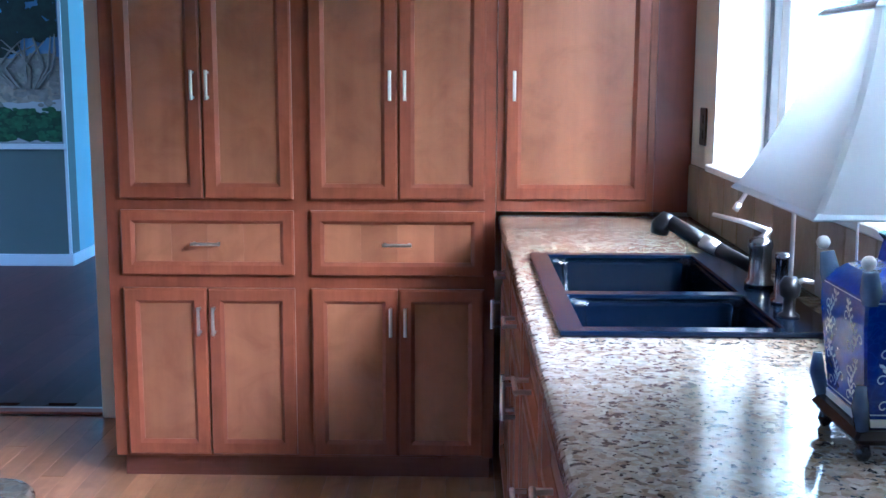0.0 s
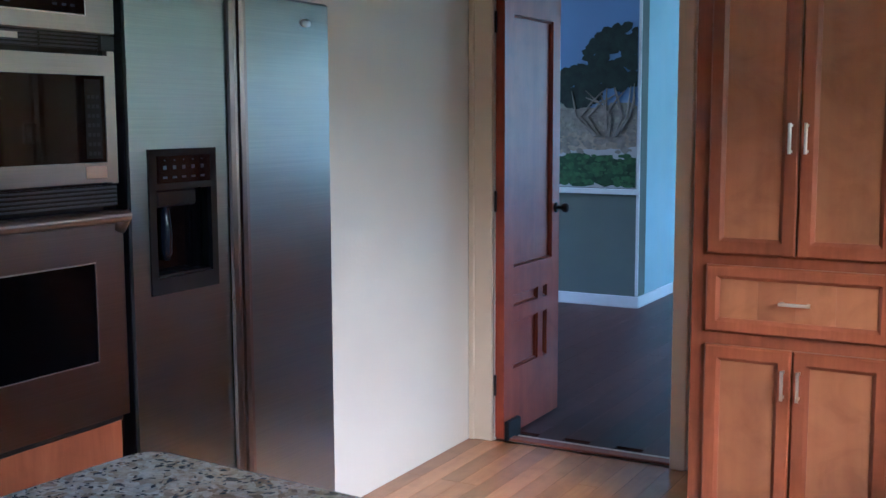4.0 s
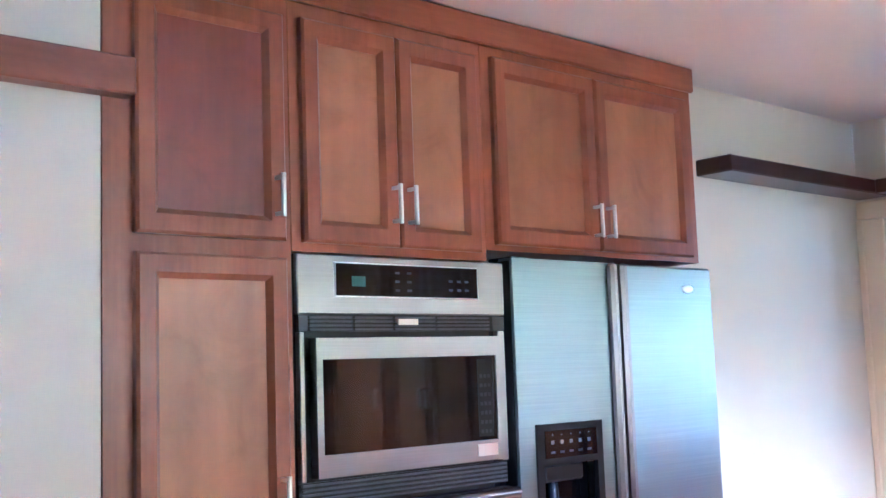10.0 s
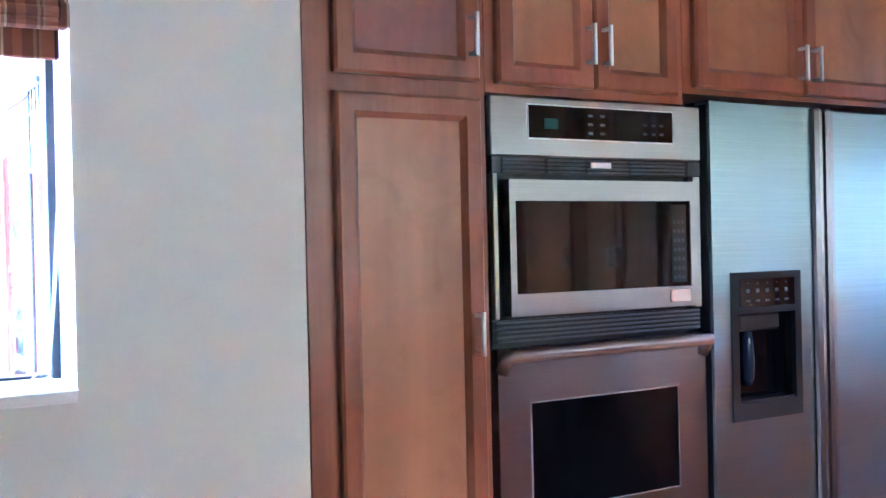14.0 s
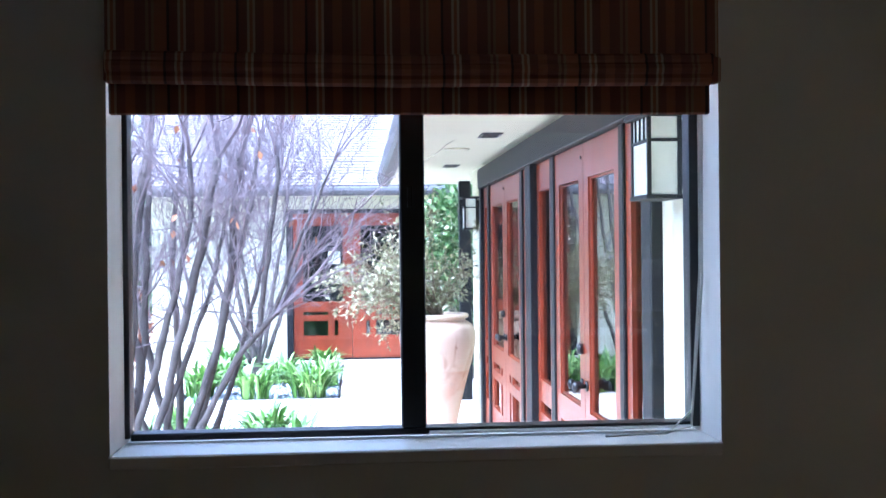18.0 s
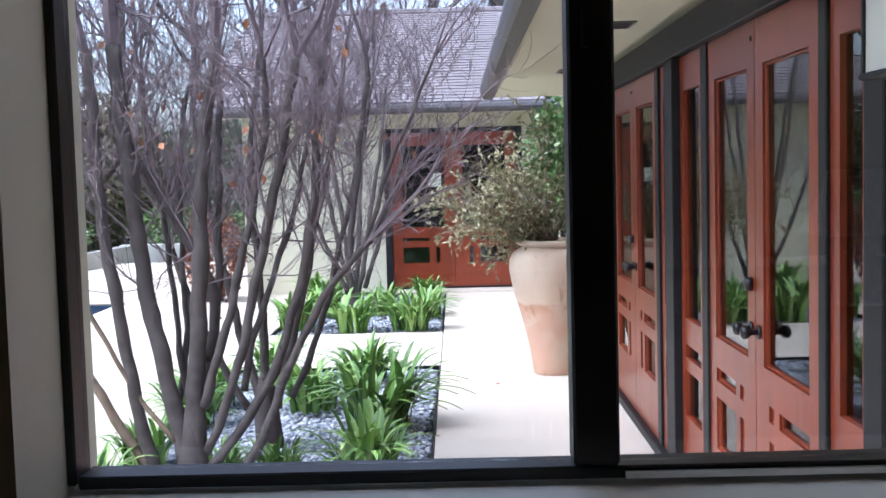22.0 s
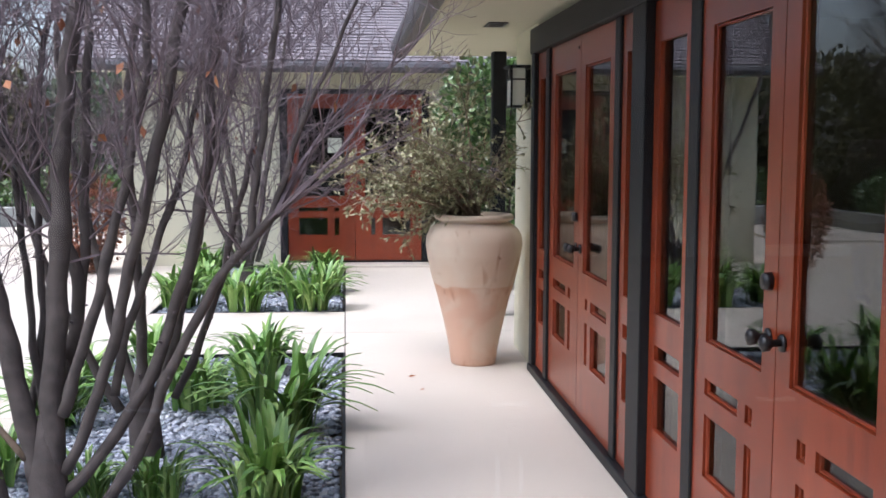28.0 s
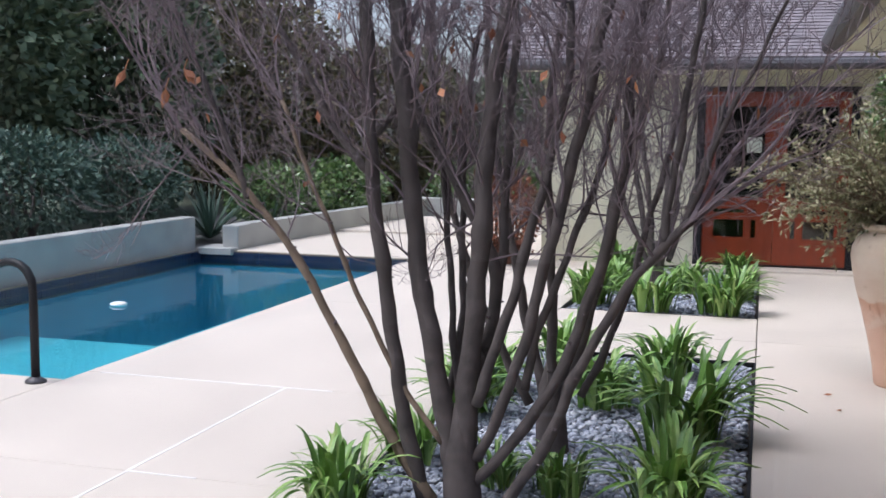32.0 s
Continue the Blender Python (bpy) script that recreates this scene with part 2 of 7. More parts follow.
def fabric_stripes(name):
    """Brown roman-shade cloth with vertical stripes in cream, rust and black."""
    m, nt, b = material(name)
    mp = coords(nt, shift=False)
    sep = nt.nodes.new("ShaderNodeSeparateXYZ")
    nt.links.new(mp.outputs[0], sep.inputs[0])
    mod = nt.nodes.new("ShaderNodeMath")
    mod.operation, mod.inputs[1].default_value = "FLOORED_MODULO", 0.118
    nt.links.new(sep.outputs[1], mod.inputs[0])
    div = nt.nodes.new("ShaderNodeMath")
    div.operation, div.inputs[1].default_value = "DIVIDE", 0.118
    nt.links.new(mod.outputs[0], div.inputs[0])
    brown, rust, cream, ink, tan = (0.21, 0.082, 0.052), (0.35, 0.128, 0.066), (0.50, 0.35, 0.22), (0.06, 0.032, 0.026), (0.33, 0.185, 0.10)
    r = ramp(nt, div.outputs[0], [(0.0, brown), (0.16, tan), (0.20, brown), (0.24, tan), (0.28, rust), (0.46, ink), (0.50, brown), (0.62, cream), (0.655, rust),
                                  (0.70, cream), (0.735, brown), (0.86, rust)])
    r.color_ramp.interpolation = "CONSTANT"
    nt.links.new(r.outputs[0], b.inputs["Base Color"])
    b.inputs["Roughness"].default_value = 0.9
    weave = noise_tex(nt, mp, 700.0, 1.0)
    bump(nt, b, weave.outputs["Fac"], 0.3, 0.001)
    return m


def blue_white(name):
    """Cobalt porcelain with a white scrolling pattern."""
    m, nt, b = material(name)
    mp = coords(nt)
    w = node(nt, "ShaderNodeTexVoronoi", Scale=78.0)
    w.feature = "DISTANCE_TO_EDGE"
    warp = noise_tex(nt, mp, 26.0, 2.0)
    add = nt.nodes.new("ShaderNodeVectorMath")
    add.operation = "MULTIPLY_ADD"
    add.inputs[1].default_value = (0.06, 0.06, 0.06)
    nt.links.new(warp.outputs["Color"], add.inputs[0])
    nt.links.new(mp.outputs[0], add.inputs[2])
    nt.links.new(add.outputs[0], w.inputs["Vector"])
    r = ramp(nt, w.outputs["Distance"], [(0.0, (0.03, 0.06, 0.32)), (0.05, (0.014, 0.038, 0.28)), (0.12, (0.008, 0.026, 0.25)), (1.0, (0.006, 0.018, 0.20))])
    nt.links.new(r.outputs[0], b.inputs["Base Color"])
    b.inputs["Roughness"].default_value = 0.12
    return m


M_FRAME = wood("cherry_frame", (0.19, 0.052, 0.017), (0.33, 0.104, 0.037))
M_FRAME_H = wood("cherry_rail", (0.19, 0.052, 0.017), (0.33, 0.104, 0.037), "y")
M_PANEL = wood("alder_panel", (0.27, 0.102, 0.038), (0.44, 0.19, 0.072), fine=0.42, contrast=0.17, streak=0.14)
# cherry copy with the shade at the pantry's foot put into its colour
M_TOEKICK = wood("cherry_in_shade", (0.12, 0.036, 0.014), (0.20, 0.064, 0.026), "x")
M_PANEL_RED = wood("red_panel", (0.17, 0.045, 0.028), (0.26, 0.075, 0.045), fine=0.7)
M_LEDGE = wood("ledge_cherry", (0.2, 0.062, 0.03), (0.33, 0.115, 0.055), "y")
M_LEDGE_DARK = wood("ledge_espresso", (0.028, 0.010, 0.009), (0.06, 0.02, 0.016), "y", rough=0.3)
M_REDWOOD = wood("red_varnished_wood", (0.15, 0.022, 0.007), (0.30, 0.050, 0.013), rough=0.34, coat=0.08)
M_DOORWOOD = wood("glossy_door_wood", (0.24, 0.044, 0.017), (0.38, 0.084, 0.030), rough=0.36, coat=0.0)
M_FLOOR = wood("oak_plank", (0.34, 0.155, 0.055), (0.54, 0.275, 0.115), "y", rough=0.3, coat=0.25, tint=0.22)
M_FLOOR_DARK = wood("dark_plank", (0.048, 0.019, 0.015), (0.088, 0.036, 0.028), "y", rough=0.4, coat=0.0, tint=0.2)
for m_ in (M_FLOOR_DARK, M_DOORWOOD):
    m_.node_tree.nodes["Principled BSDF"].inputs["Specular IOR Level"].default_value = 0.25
# near-black colour that stands for shade in toe kicks, plank gaps and vents
M_SHADOWGAP = plain("shade_black", (0.02, 0.012, 0.01), 0.8)
M_STEEL = steel("brushed_steel")
M_STEEL_TRIM = steel("steel_trim", (0.35, 0.295, 0.278), 0.40)
M_CHROME = plain("satin_nickel", (0.84, 0.83, 0.82), 0.36, 1.0)
M_NICKEL_DARK = plain("dark_nickel", (0.24, 0.24, 0.25), 0.25, 1.0)
M_BLACKGLASS = plain("black_glass", (0.003, 0.003, 0.004), 0.05)
M_OVEN_GLASS = plain("oven_glass", (0.0015, 0.0015, 0.002), 0.08)
M_OVEN_GLASS.node_tree.nodes["Principled BSDF"].inputs["Specular IOR Level"].default_value = 0.10
M_MICRO_GLASS = plain("screened_glass", (0.006, 0.006, 0.007), 0.04)
M_MICRO_GLASS.node_tree.nodes["Principled BSDF"].inputs["Specular IOR Level"].default_value = 0.42
M_BLACK = paint("black_plastic", (0.006, 0.006, 0.007), 0.35, 0.1)
M_GREY = paint("grey_plastic", (0.09, 0.09, 0.1), 0.4, 0.1)
M_WHITE_WALL = paint("warm_white_plaster", (0.72, 0.68, 0.585), 0.75, 0.025, 1.2, 0.25, 60.0, 0.002)
M_CEIL = paint("ceiling_paint", (0.76, 0.745, 0.75), 0.85, 0.02, 1.0, 0.2, 90.0, 0.002)
M_TRIM_CREAM = paint("cream_trim", (0.72, 0.62, 0.46), 0.45, 0.04)
M_SILL = paint("cream_white_sill", (0.78, 0.73, 0.64), 0.45, 0.03)
M_TRIM_WHITE = paint("white_trim", (0.8, 0.8, 0.78), 0.4, 0.03)
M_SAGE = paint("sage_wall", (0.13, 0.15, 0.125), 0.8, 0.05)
M_BLUE = paint("pale_blue_wall", (0.40, 0.53, 0.56), 0.8, 0.04)
M_GRANITE = granite("speckled_granite")
M_TILE = paint("tumbled_travertine", (0.30, 0.23, 0.15), 0.45, 0.25, 9.0, 0.3, 70.0, 0.004)
M_GROUT = paint("grout", (0.22, 0.18, 0.13), 0.9, 0.1)
M_SINK = plain("black_enamel", (0.003, 0.006, 0.016), 0.14)
M_SINK.node_tree.nodes["Principled BSDF"].inputs["Specular IOR Level"].default_value = 0.3
M_BRONZE = paint("dark_bronze", (0.010, 0.009, 0.010), 0.4, 0.15, 8.0, 0.1)
M_DARKPAINT = paint("charcoal_paint", (0.011, 0.0115, 0.0135), 0.5, 0.12, 5.0, 0.2, 120.0)
M_DARKPAINT.node_tree.nodes["Principled BSDF"].inputs["Specular IOR Level"].default_value = 0.25
M_SHADE = fabric_stripes("striped_cloth")
M_LAMPSHADE = paint("lampshade_silk", (0.82, 0.79, 0.74), 0.8, 0.02, 6.0, 0.2, 500.0, 0.001)
sh_nt = M_LAMPSHADE.node_tree
glow = node(sh_nt, "ShaderNodeBsdfTranslucent", Color=(0.9, 0.88, 0.83, 1))
blend = node(sh_nt, "ShaderNodeMixShader", Fac=0.5)
sh_nt.links.new(sh_nt.nodes["Principled BSDF"].outputs[0], blend.inputs[1])
sh_nt.links.new(glow.outputs[0], blend.inputs[2])
sh_nt.links.new(blend.outputs[0], sh_nt.nodes["Material Output"].inputs[0])
M_JAR = blue_white("blue_white_porcelain")
M_SCROLL = paint("white_scroll_glaze", (0.72, 0.78, 0.84), 0.2, 0.08, 60.0)
M_JAR_GREY = paint("glazed_grey_blue", (0.11, 0.14, 0.20), 0.25, 0.3, 30.0)
M_CREAM = paint("glazed_cream", (0.7, 0.66, 0.55), 0.3, 0.1, 30.0)
M_STAND = wood("lamp_stand_wood", (0.01, 0.007, 0.006), (0.03, 0.018, 0.014), "x", rough=0.25)
M_WINDOW_GLASS = pane_glass("window_glass")
# tint added to the pane to warm the daylight passing through
M_SINK_GLASS = pane_glass("warm_filter_glass", (0.97, 0.82, 0.60))
M_DOOR_GLASS = pane_glass("door_glass", (0.50, 0.53, 0.52), 0.065)
M_STUCCO = paint("ivory_stucco", (0.66, 0.63, 0.47), 0.9, 0.05, 2.0, 0.5, 160.0, 0.004)
# green of the added wall, set for the light it bounces indoors
M_BOUNCE = paint("bounce_wall", (0.25, 0.315, 0.25), 0.9, 0.2, 2.0, 0.4, 60.0)
M_SOFFIT = paint("cream_soffit", (0.62, 0.58, 0.42), 0.85, 0.04, 1.5, 0.3, 120.0)
M_PATIO = paint("beige_concrete", (0.60, 0.53, 0.45), 0.75, 0.07, 1.3, 0.35, 220.0, 0.002)
M_JOINT = paint("joint_filler", (0.10, 0.095, 0.09), 0.9, 0.2)
M_FILLER = paint("chalky_filler", (0.78, 0.76, 0.73), 0.85, 0.1, 6.0)
M_CONCRETE = paint("grey_concrete", (0.36, 0.36, 0.34), 0.85, 0.18, 2.2, 0.5, 90.0, 0.004)
M_SOIL = paint("garden_soil", (0.05, 0.04, 0.03), 0.95, 0.35, 6.0, 0.8, 60.0, 0.01)
M_GROUND = paint("garden_ground", (0.06, 0.07, 0.04), 0.95, 0.4, 0.6, 0.6, 12.0, 0.03)
M_SHINGLE = paint("grey_shingle", (0.205, 0.178, 0.188), 0.9, 0.22, 3.0, 0.6, 60.0, 0.006)
M_GUTTER = paint("gutter_metal", (0.075, 0.07, 0.075), 0.4, 0.1)
M_LANTERN_GLASS = paint("frosted_lantern_glass", (0.72, 0.72, 0.62), 0.35, 0.04)
M_OUTLET = paint("brown_plastic", (0.04, 0.02, 0.015), 0.4, 0.05)
M_PAPER = plain("paper", (0.6, 0.62, 0.5), 0.8)
M_BULB = plain("can_reflector", (0.8, 0.8, 0.8), 0.15, 1.0)
M_CORD = plain("cord", (0.55, 0.52, 0.45), 0.8)


def terracotta():
    m, nt, b = material("weathered_terracotta")
    mp = coords(nt, shift=False)
    sep = nt.nodes.new("ShaderNodeSeparateXYZ")
    nt.links.new(mp.outputs[0], sep.inputs[0])
    n = noise_tex(nt, mp, 7.0, 5.0)
    add = nt.nodes.new("ShaderNodeMath")
    add.operation, add.inputs[1].default_value = "MULTIPLY_ADD", 0.07
    nt.links.new(n.outputs["Fac"], add.inputs[0])
    nt.links.new(sep.outputs[2], add.inputs[2])
    r = ramp(nt, add.outputs[0], [(0.0, (0.62, 0.40, 0.29)), (0.48, (0.66, 0.42, 0.30)), (0.552, (0.58, 0.33, 0.21)), (0.562, (0.68, 0.51, 0.38)), (1.0, (0.66, 0.52, 0.39))])
    spots = ramp(nt, noise_tex(nt, mp, 22.0, 4.0).outputs["Fac"], [(0.27, (0.55, 0.45, 0.4)), (0.36, (1, 1, 1))])
    mix = nt.nodes.new("ShaderNodeMix")
    mix.data_type, mix.blend_type = "RGBA", "MULTIPLY"
    mix.inputs[0].default_value = 0.8
    nt.links.new(r.outputs[0], mix.inputs[6])
    nt.links.new(spots.outputs[0], mix.inputs[7])
    bloom = ramp(nt, noise_tex(nt, mp, 4.5, 6.0, 0.65, 0.6).outputs["Fac"], [(0.46, (0, 0, 0)), (0.66, (0.6, 0.6, 0.6))])
    pale = nt.nodes.new("ShaderNodeMix")
    pale.data_type = "RGBA"
    pale.inputs[7].default_value = (0.74, 0.65, 0.52, 1)
    nt.links.new(bloom.outputs[0], pale.inputs[0])
    nt.links.new(mix.outputs[2], pale.inputs[6])
    # brown drips running down from the shoulder
    drip = ramp(nt, noise_tex(nt, coords(nt, (13, 13, 2.4), False), 1.0, 4.0, 0.6, 0.5).outputs["Fac"], [(0.30, (0.66, 0.52, 0.44)), (0.40, (1, 1, 1))])
    runs = nt.nodes.new("ShaderNodeMix")
    runs.data_type, runs.blend_type = "RGBA", "MULTIPLY"
    runs.inputs[0].default_value = 0.75
    nt.links.new(pale.outputs[2], runs.inputs[6])
    nt.links.new(drip.outputs[0], runs.inputs[7])
    nt.links.new(runs.outputs[2], b.inputs["Base Color"])
    b.inputs["Roughness"].default_value = 0.85
    bump(nt, b, noise_tex(nt, mp, 90.0, 3.0).outputs["Fac"], 0.3, 0.003)
    return m


M_TERRACOTTA = terracotta()
M_BARK = paint("grey_brown_bark", (0.085, 0.069, 0.063), 0.85, 0.35, 14.0, 0.6, 70.0, 0.005)
M_BARK_TAN = paint("tan_bark", (0.20, 0.145, 0.10), 0.85, 0.3, 14.0, 0.6, 70.0, 0.005)
M_TWIG = paint("twig_bark", (0.20, 0.155, 0.165), 0.85, 0.3, 20.0, 0.0)
M_DRYLEAF = leafy("dry_leaf", [(0.2, (0.20, 0.06, 0.03)), (0.8, (0.46, 0.20, 0.08))], 0.7)
M_STRAP = leafy("strap_leaf", [(0.2, (0.07, 0.15, 0.028)), (0.5, (0.165, 0.31, 0.058)), (0.85, (0.40, 0.51, 0.17))], 0.34)
M_OLIVE = leafy("olive_leaf", [(0.2, (0.15, 0.16, 0.075)), (0.55, (0.33, 0.32, 0.17)), (0.85, (0.56, 0.52, 0.34))], 0.6)
M_IVY = leafy("glossy_leaf", [(0.2, (0.03, 0.07, 0.016)), (0.55, (0.10, 0.18, 0.045)), (0.85, (0.34, 0.42, 0.2))], 0.3)
M_HEDGE = leafy("dark_hedge_leaf", [(0.2, (0.055, 0.092, 0.055)), (0.6, (0.14, 0.19, 0.105)), (0.85, (0.26, 0.28, 0.15))], 0.6)
M_SHRUB = leafy("blue_green_leaf", [(0.2, (0.026, 0.055, 0.040)), (0.6, (0.065, 0.115, 0.082)), (0.85, (0.14, 0.20, 0.13))], 0.6)
M_RUST = leafy("rust_leaf", [(0.2, (0.11, 0.035, 0.016)), (0.6, (0.23, 0.075, 0.035)), (0.85, (0.36, 0.14, 0.07))], 0.6)
M_CLIPPED = leafy("olive_brown_leaf", [(0.2, (0.04, 0.045, 0.018)), (0.6, (0.11, 0.10, 0.04)), (0.85, (0.26, 0.21, 0.09))], 0.7)
M_PETAL = plain("white_petal", (0.8, 0.78, 0.7), 0.6)


def pebble_mat():
    m, nt, b = material("blue_grey_pebble")
    geo, info = nt.nodes.new("ShaderNodeNewGeometry"), nt.nodes.new("ShaderNodeObjectInfo")
    add = nt.nodes.new("ShaderNodeMath")
    nt.links.new(geo.outputs["Random Per Island"], add.inputs[0])
    nt.links.new(info.outputs["Random"], add.inputs[1])
    fr = nt.nodes.new("ShaderNodeMath")
    fr.operation = "FRACT"
    nt.links.new(add.outputs[0], fr.inputs[0])
    r = ramp(nt, fr.outputs[0], [(0.0, (0.19, 0.205, 0.25)), (0.5, (0.36, 0.385, 0.45)), (0.8, (0.49, 0.51, 0.57)), (1.0, (0.57, 0.57, 0.60))])
    nt.links.new(r.outputs[0], b.inputs["Base Color"])
    b.inputs["Roughness"].default_value = 0.55
    return m


M_PEBBLE = pebble_mat()


def water_mat():
    m = bpy.data.materials.new("pool_water")
    m.use_nodes = True
    nt = m.node_tree
    nt.nodes.clear()
    out, mix = nt.nodes.new("ShaderNodeOutputMaterial"), nt.nodes.new("ShaderNodeMixShader")
    tr, gl = node(nt, "ShaderNodeBsdfTransparent", Color=(0.52, 0.84, 0.88, 1)), node(nt, "ShaderNodeBsdfGlossy", Roughness=0.02)
    lw, fac = sheen(nt, 0.02)
    b = node(nt, "ShaderNodeBump", Strength=0.12, Distance=0.02)
    n = noise_tex(nt, coords(nt, shift=False), 5.0, 3.0)
    nt.links.new(n.outputs["Fac"], b.inputs["Height"])
    nt.links.new(b.outputs[0], gl.inputs["Normal"])
    nt.links.new(b.outputs[0], lw.inputs["Normal"])
    nt.links.new(fac.outputs[0], mix.inputs[0])
    nt.links.new(tr.outputs[0], mix.inputs[1])
    nt.links.new(gl.outputs[0], mix.inputs[2])
    nt.links.new(mix.outputs[0], out.inputs[0])
    return m


M_WATER = water_mat()
# two plaster tones imitate light fading with depth, which the water leaves out
M_POOL_SHALLOW = paint("shallow_water_plaster", (0.30, 0.68, 0.76), 0.7, 0.10, 1.5, 0.2)
M_POOL = paint("pool_plaster", (0.16, 0.44, 0.58), 0.7, 0.12, 1.5, 0.2)
M_POOLTILE = paint("navy_pool_tile", (0.02, 0.035, 0.075), 0.2, 0.4, 20.0, 0.0)


# ==== building helpers ====
def link_mesh(name, data, mat, parent=None, label="", smooth=False):
    if mat is not None and not data.materials:
        data.materials.append(mat)
    if smooth:
        data.polygons.foreach_set("use_smooth", [True] * len(data.polygons))
    ob = new(name, data)
    if parent is not None:
        ob.parent = parent
        if parent.type == "EMPTY":
            ob.matrix_parent_inverse = Matrix.Translation(-parent.location)
    return tagged(ob, label)


def part(name, bm, mat, parent, label="", smooth=False):
    """One mesh object, built in world metres, under a thing or a part."""
    data = bpy.data.meshes.new(name)
    bm.normal_update()
    bm.to_mesh(data)
    bm.free()
    return link_mesh(name, data, mat, parent, label, smooth)


def solid(name, bm, mat, label, category, kind="", group="", smooth=False):
    """A top-level thing of one mesh."""
    return tagged(part(name, bm, mat, None, smooth=smooth), label, category, group, kind)


def thing(name, base, label, category, group="", kind=""):
    ob = new(name)
    ob.location = base
    ob.empty_display_size = 0.1
    return tagged(ob, label, category, group, kind)


def B():
    return bmesh.new()


def box(bm, x0, x1, y0, y1, z0, z1, bev=0.0):
    x0, x1, y0, y1, z0, z1 = min(x0, x1), max(x0, x1), min(y0, y1), max(y0, y1), min(z0, z1), max(z0, z1)
    v = [bm.verts.new(p) for p in ((x0, y0, z0), (x1, y0, z0), (x1, y1, z0), (x0, y1, z0), (x0, y0, z1), (x1, y0, z1), (x1, y1, z1), (x0, y1, z1))]
    faces = [bm.faces.new([v[i] for i in q]) for q in ((3, 2, 1, 0), (4, 5, 6, 7), (0, 1, 5, 4), (1, 2, 6, 5), (2, 3, 7, 6), (3, 0, 4, 7))]
    if bev:
        edges = list({e for f in faces for e in f.edges})
        bmesh.ops.bevel(bm, geom=edges, offset=bev, segments=1, affect="EDGES", profile=0.5)
    return bm


def boxes(*rows, bev=0.0):
    bm = B()
    for r in rows:
        box(bm, *r, bev=bev)
    return bm


def tube(bm, pts, radii, n=8, caps=True):
    """A round bar along points; radii one number or one a point."""
    pts = [Vector(p) for p in pts]
    radii = [radii] * len(pts) if isinstance(radii, (int, float)) else radii
    rings, up = [], None
    for i, p in enumerate(pts):
        d = (pts[min(i + 1, len(pts) - 1)] - pts[max(i - 1, 0)]).normalized()
        if up is None or abs(up.dot(d)) > 0.98:
            up = Vector((0, 0, 1)) if abs(d.z) < 0.9 else Vector((1, 0, 0))
        a = d.cross(up).normalized()
        b = a.cross(d).normalized()
        up = b
        rings.append([bm.verts.new(p + radii[i] * (math.cos(2 * math.pi * k / n) * a + math.sin(2 * math.pi * k / n) * b)) for k in range(n)])
    for r, s in zip(rings, rings[1:]):
        for k in range(n):
            bm.faces.new((r[k], r[(k + 1) % n], s[(k + 1) % n], s[k]))
    if caps:
        bm.faces.new(rings[0][::-1])
        bm.faces.new(rings[-1])
    return bm


def lathe(bm, centre, profile, n=40):
    """A turned body: profile rows of (radius, height)."""
    rings = []
    for r, z in profile:
        rings.append([bm.verts.new((centre[0] + r * math.cos(2 * math.pi * k / n), centre[1] + r * math.sin(2 * math.pi * k / n), centre[2] + z)) for k in range(n)])
    for a, b in zip(rings, rings[1:]):
        for k in range(n):
            bm.faces.new((a[k], a[(k + 1) % n], b[(k + 1) % n], b[k]))
    bm.faces.new(rings[0][::-1])
    bm.faces.new(rings[-1])
    return bm


def prism(bm, corners, z0, z1):
    """Upright prism on a plan polygon (counter-clockwise)."""
    lo, hi = [bm.verts.new((x, y, z0)) for x, y in corners], [bm.verts.new((x, y, z1)) for x, y in corners]
    bm.faces.new(lo[::-1])
    bm.faces.new(hi)
    n = len(corners)
    for k in range(n):
        bm.faces.new((lo[k], lo[(k + 1) % n], hi[(k + 1) % n], hi[k]))
    return bm


def on_y(y0, sign=-1):
    """A wall along x at y0: u is x, depth goes to the room."""
    return lambda u, d, z: (u, y0 + sign * d, z)


def on_x(x0, sign=1):
    """A wall along y at x0: u is y, depth goes to the room."""
    return lambda u, d, z: (x0 + sign * d, u, z)


def slab(bm, place, u0, u1, z0, z1, d0, d1, bev=0.0):
    a, b = place(u0, d0, z0), place(u1, d1, z1)
    return box(bm, a[0], b[0], a[1], b[1], a[2], b[2], bev)


def plate(bm, us, zs, holes, place, d0, d1):
    """A board in a grid of cells with some cells left open, right through."""
    made = {}

    def vert(i, j, d):
        if (i, j, d) not in made:
            made[i, j, d] = bm.verts.new(place(us[i], d, zs[j]))
        return made[i, j, d]

    nu, nz = len(us) - 1, len(zs) - 1
    full = lambda i, j: 0 <= i < nu and 0 <= j < nz and (i, j) not in holes
    for i in range(nu):
        for j in range(nz):
            if not full(i, j):
                continue
            for d in (d0, d1):
                bm.faces.new((vert(i, j, d), vert(i + 1, j, d), vert(i + 1, j + 1, d), vert(i, j + 1, d)))
            for di, dj, a, b in ((-1, 0, (i, j), (i, j + 1)), (1, 0, (i + 1, j), (i + 1, j + 1)), (0, -1, (i, j), (i + 1, j)), (0, 1, (i, j + 1), (i + 1, j + 1))):
                if not full(i + di, j + dj):
                    bm.faces.new((vert(*a, d0), vert(*b, d0), vert(*b, d1), vert(*a, d1)))
    bmesh.ops.recalc_face_normals(bm, faces=bm.faces)
    return bm


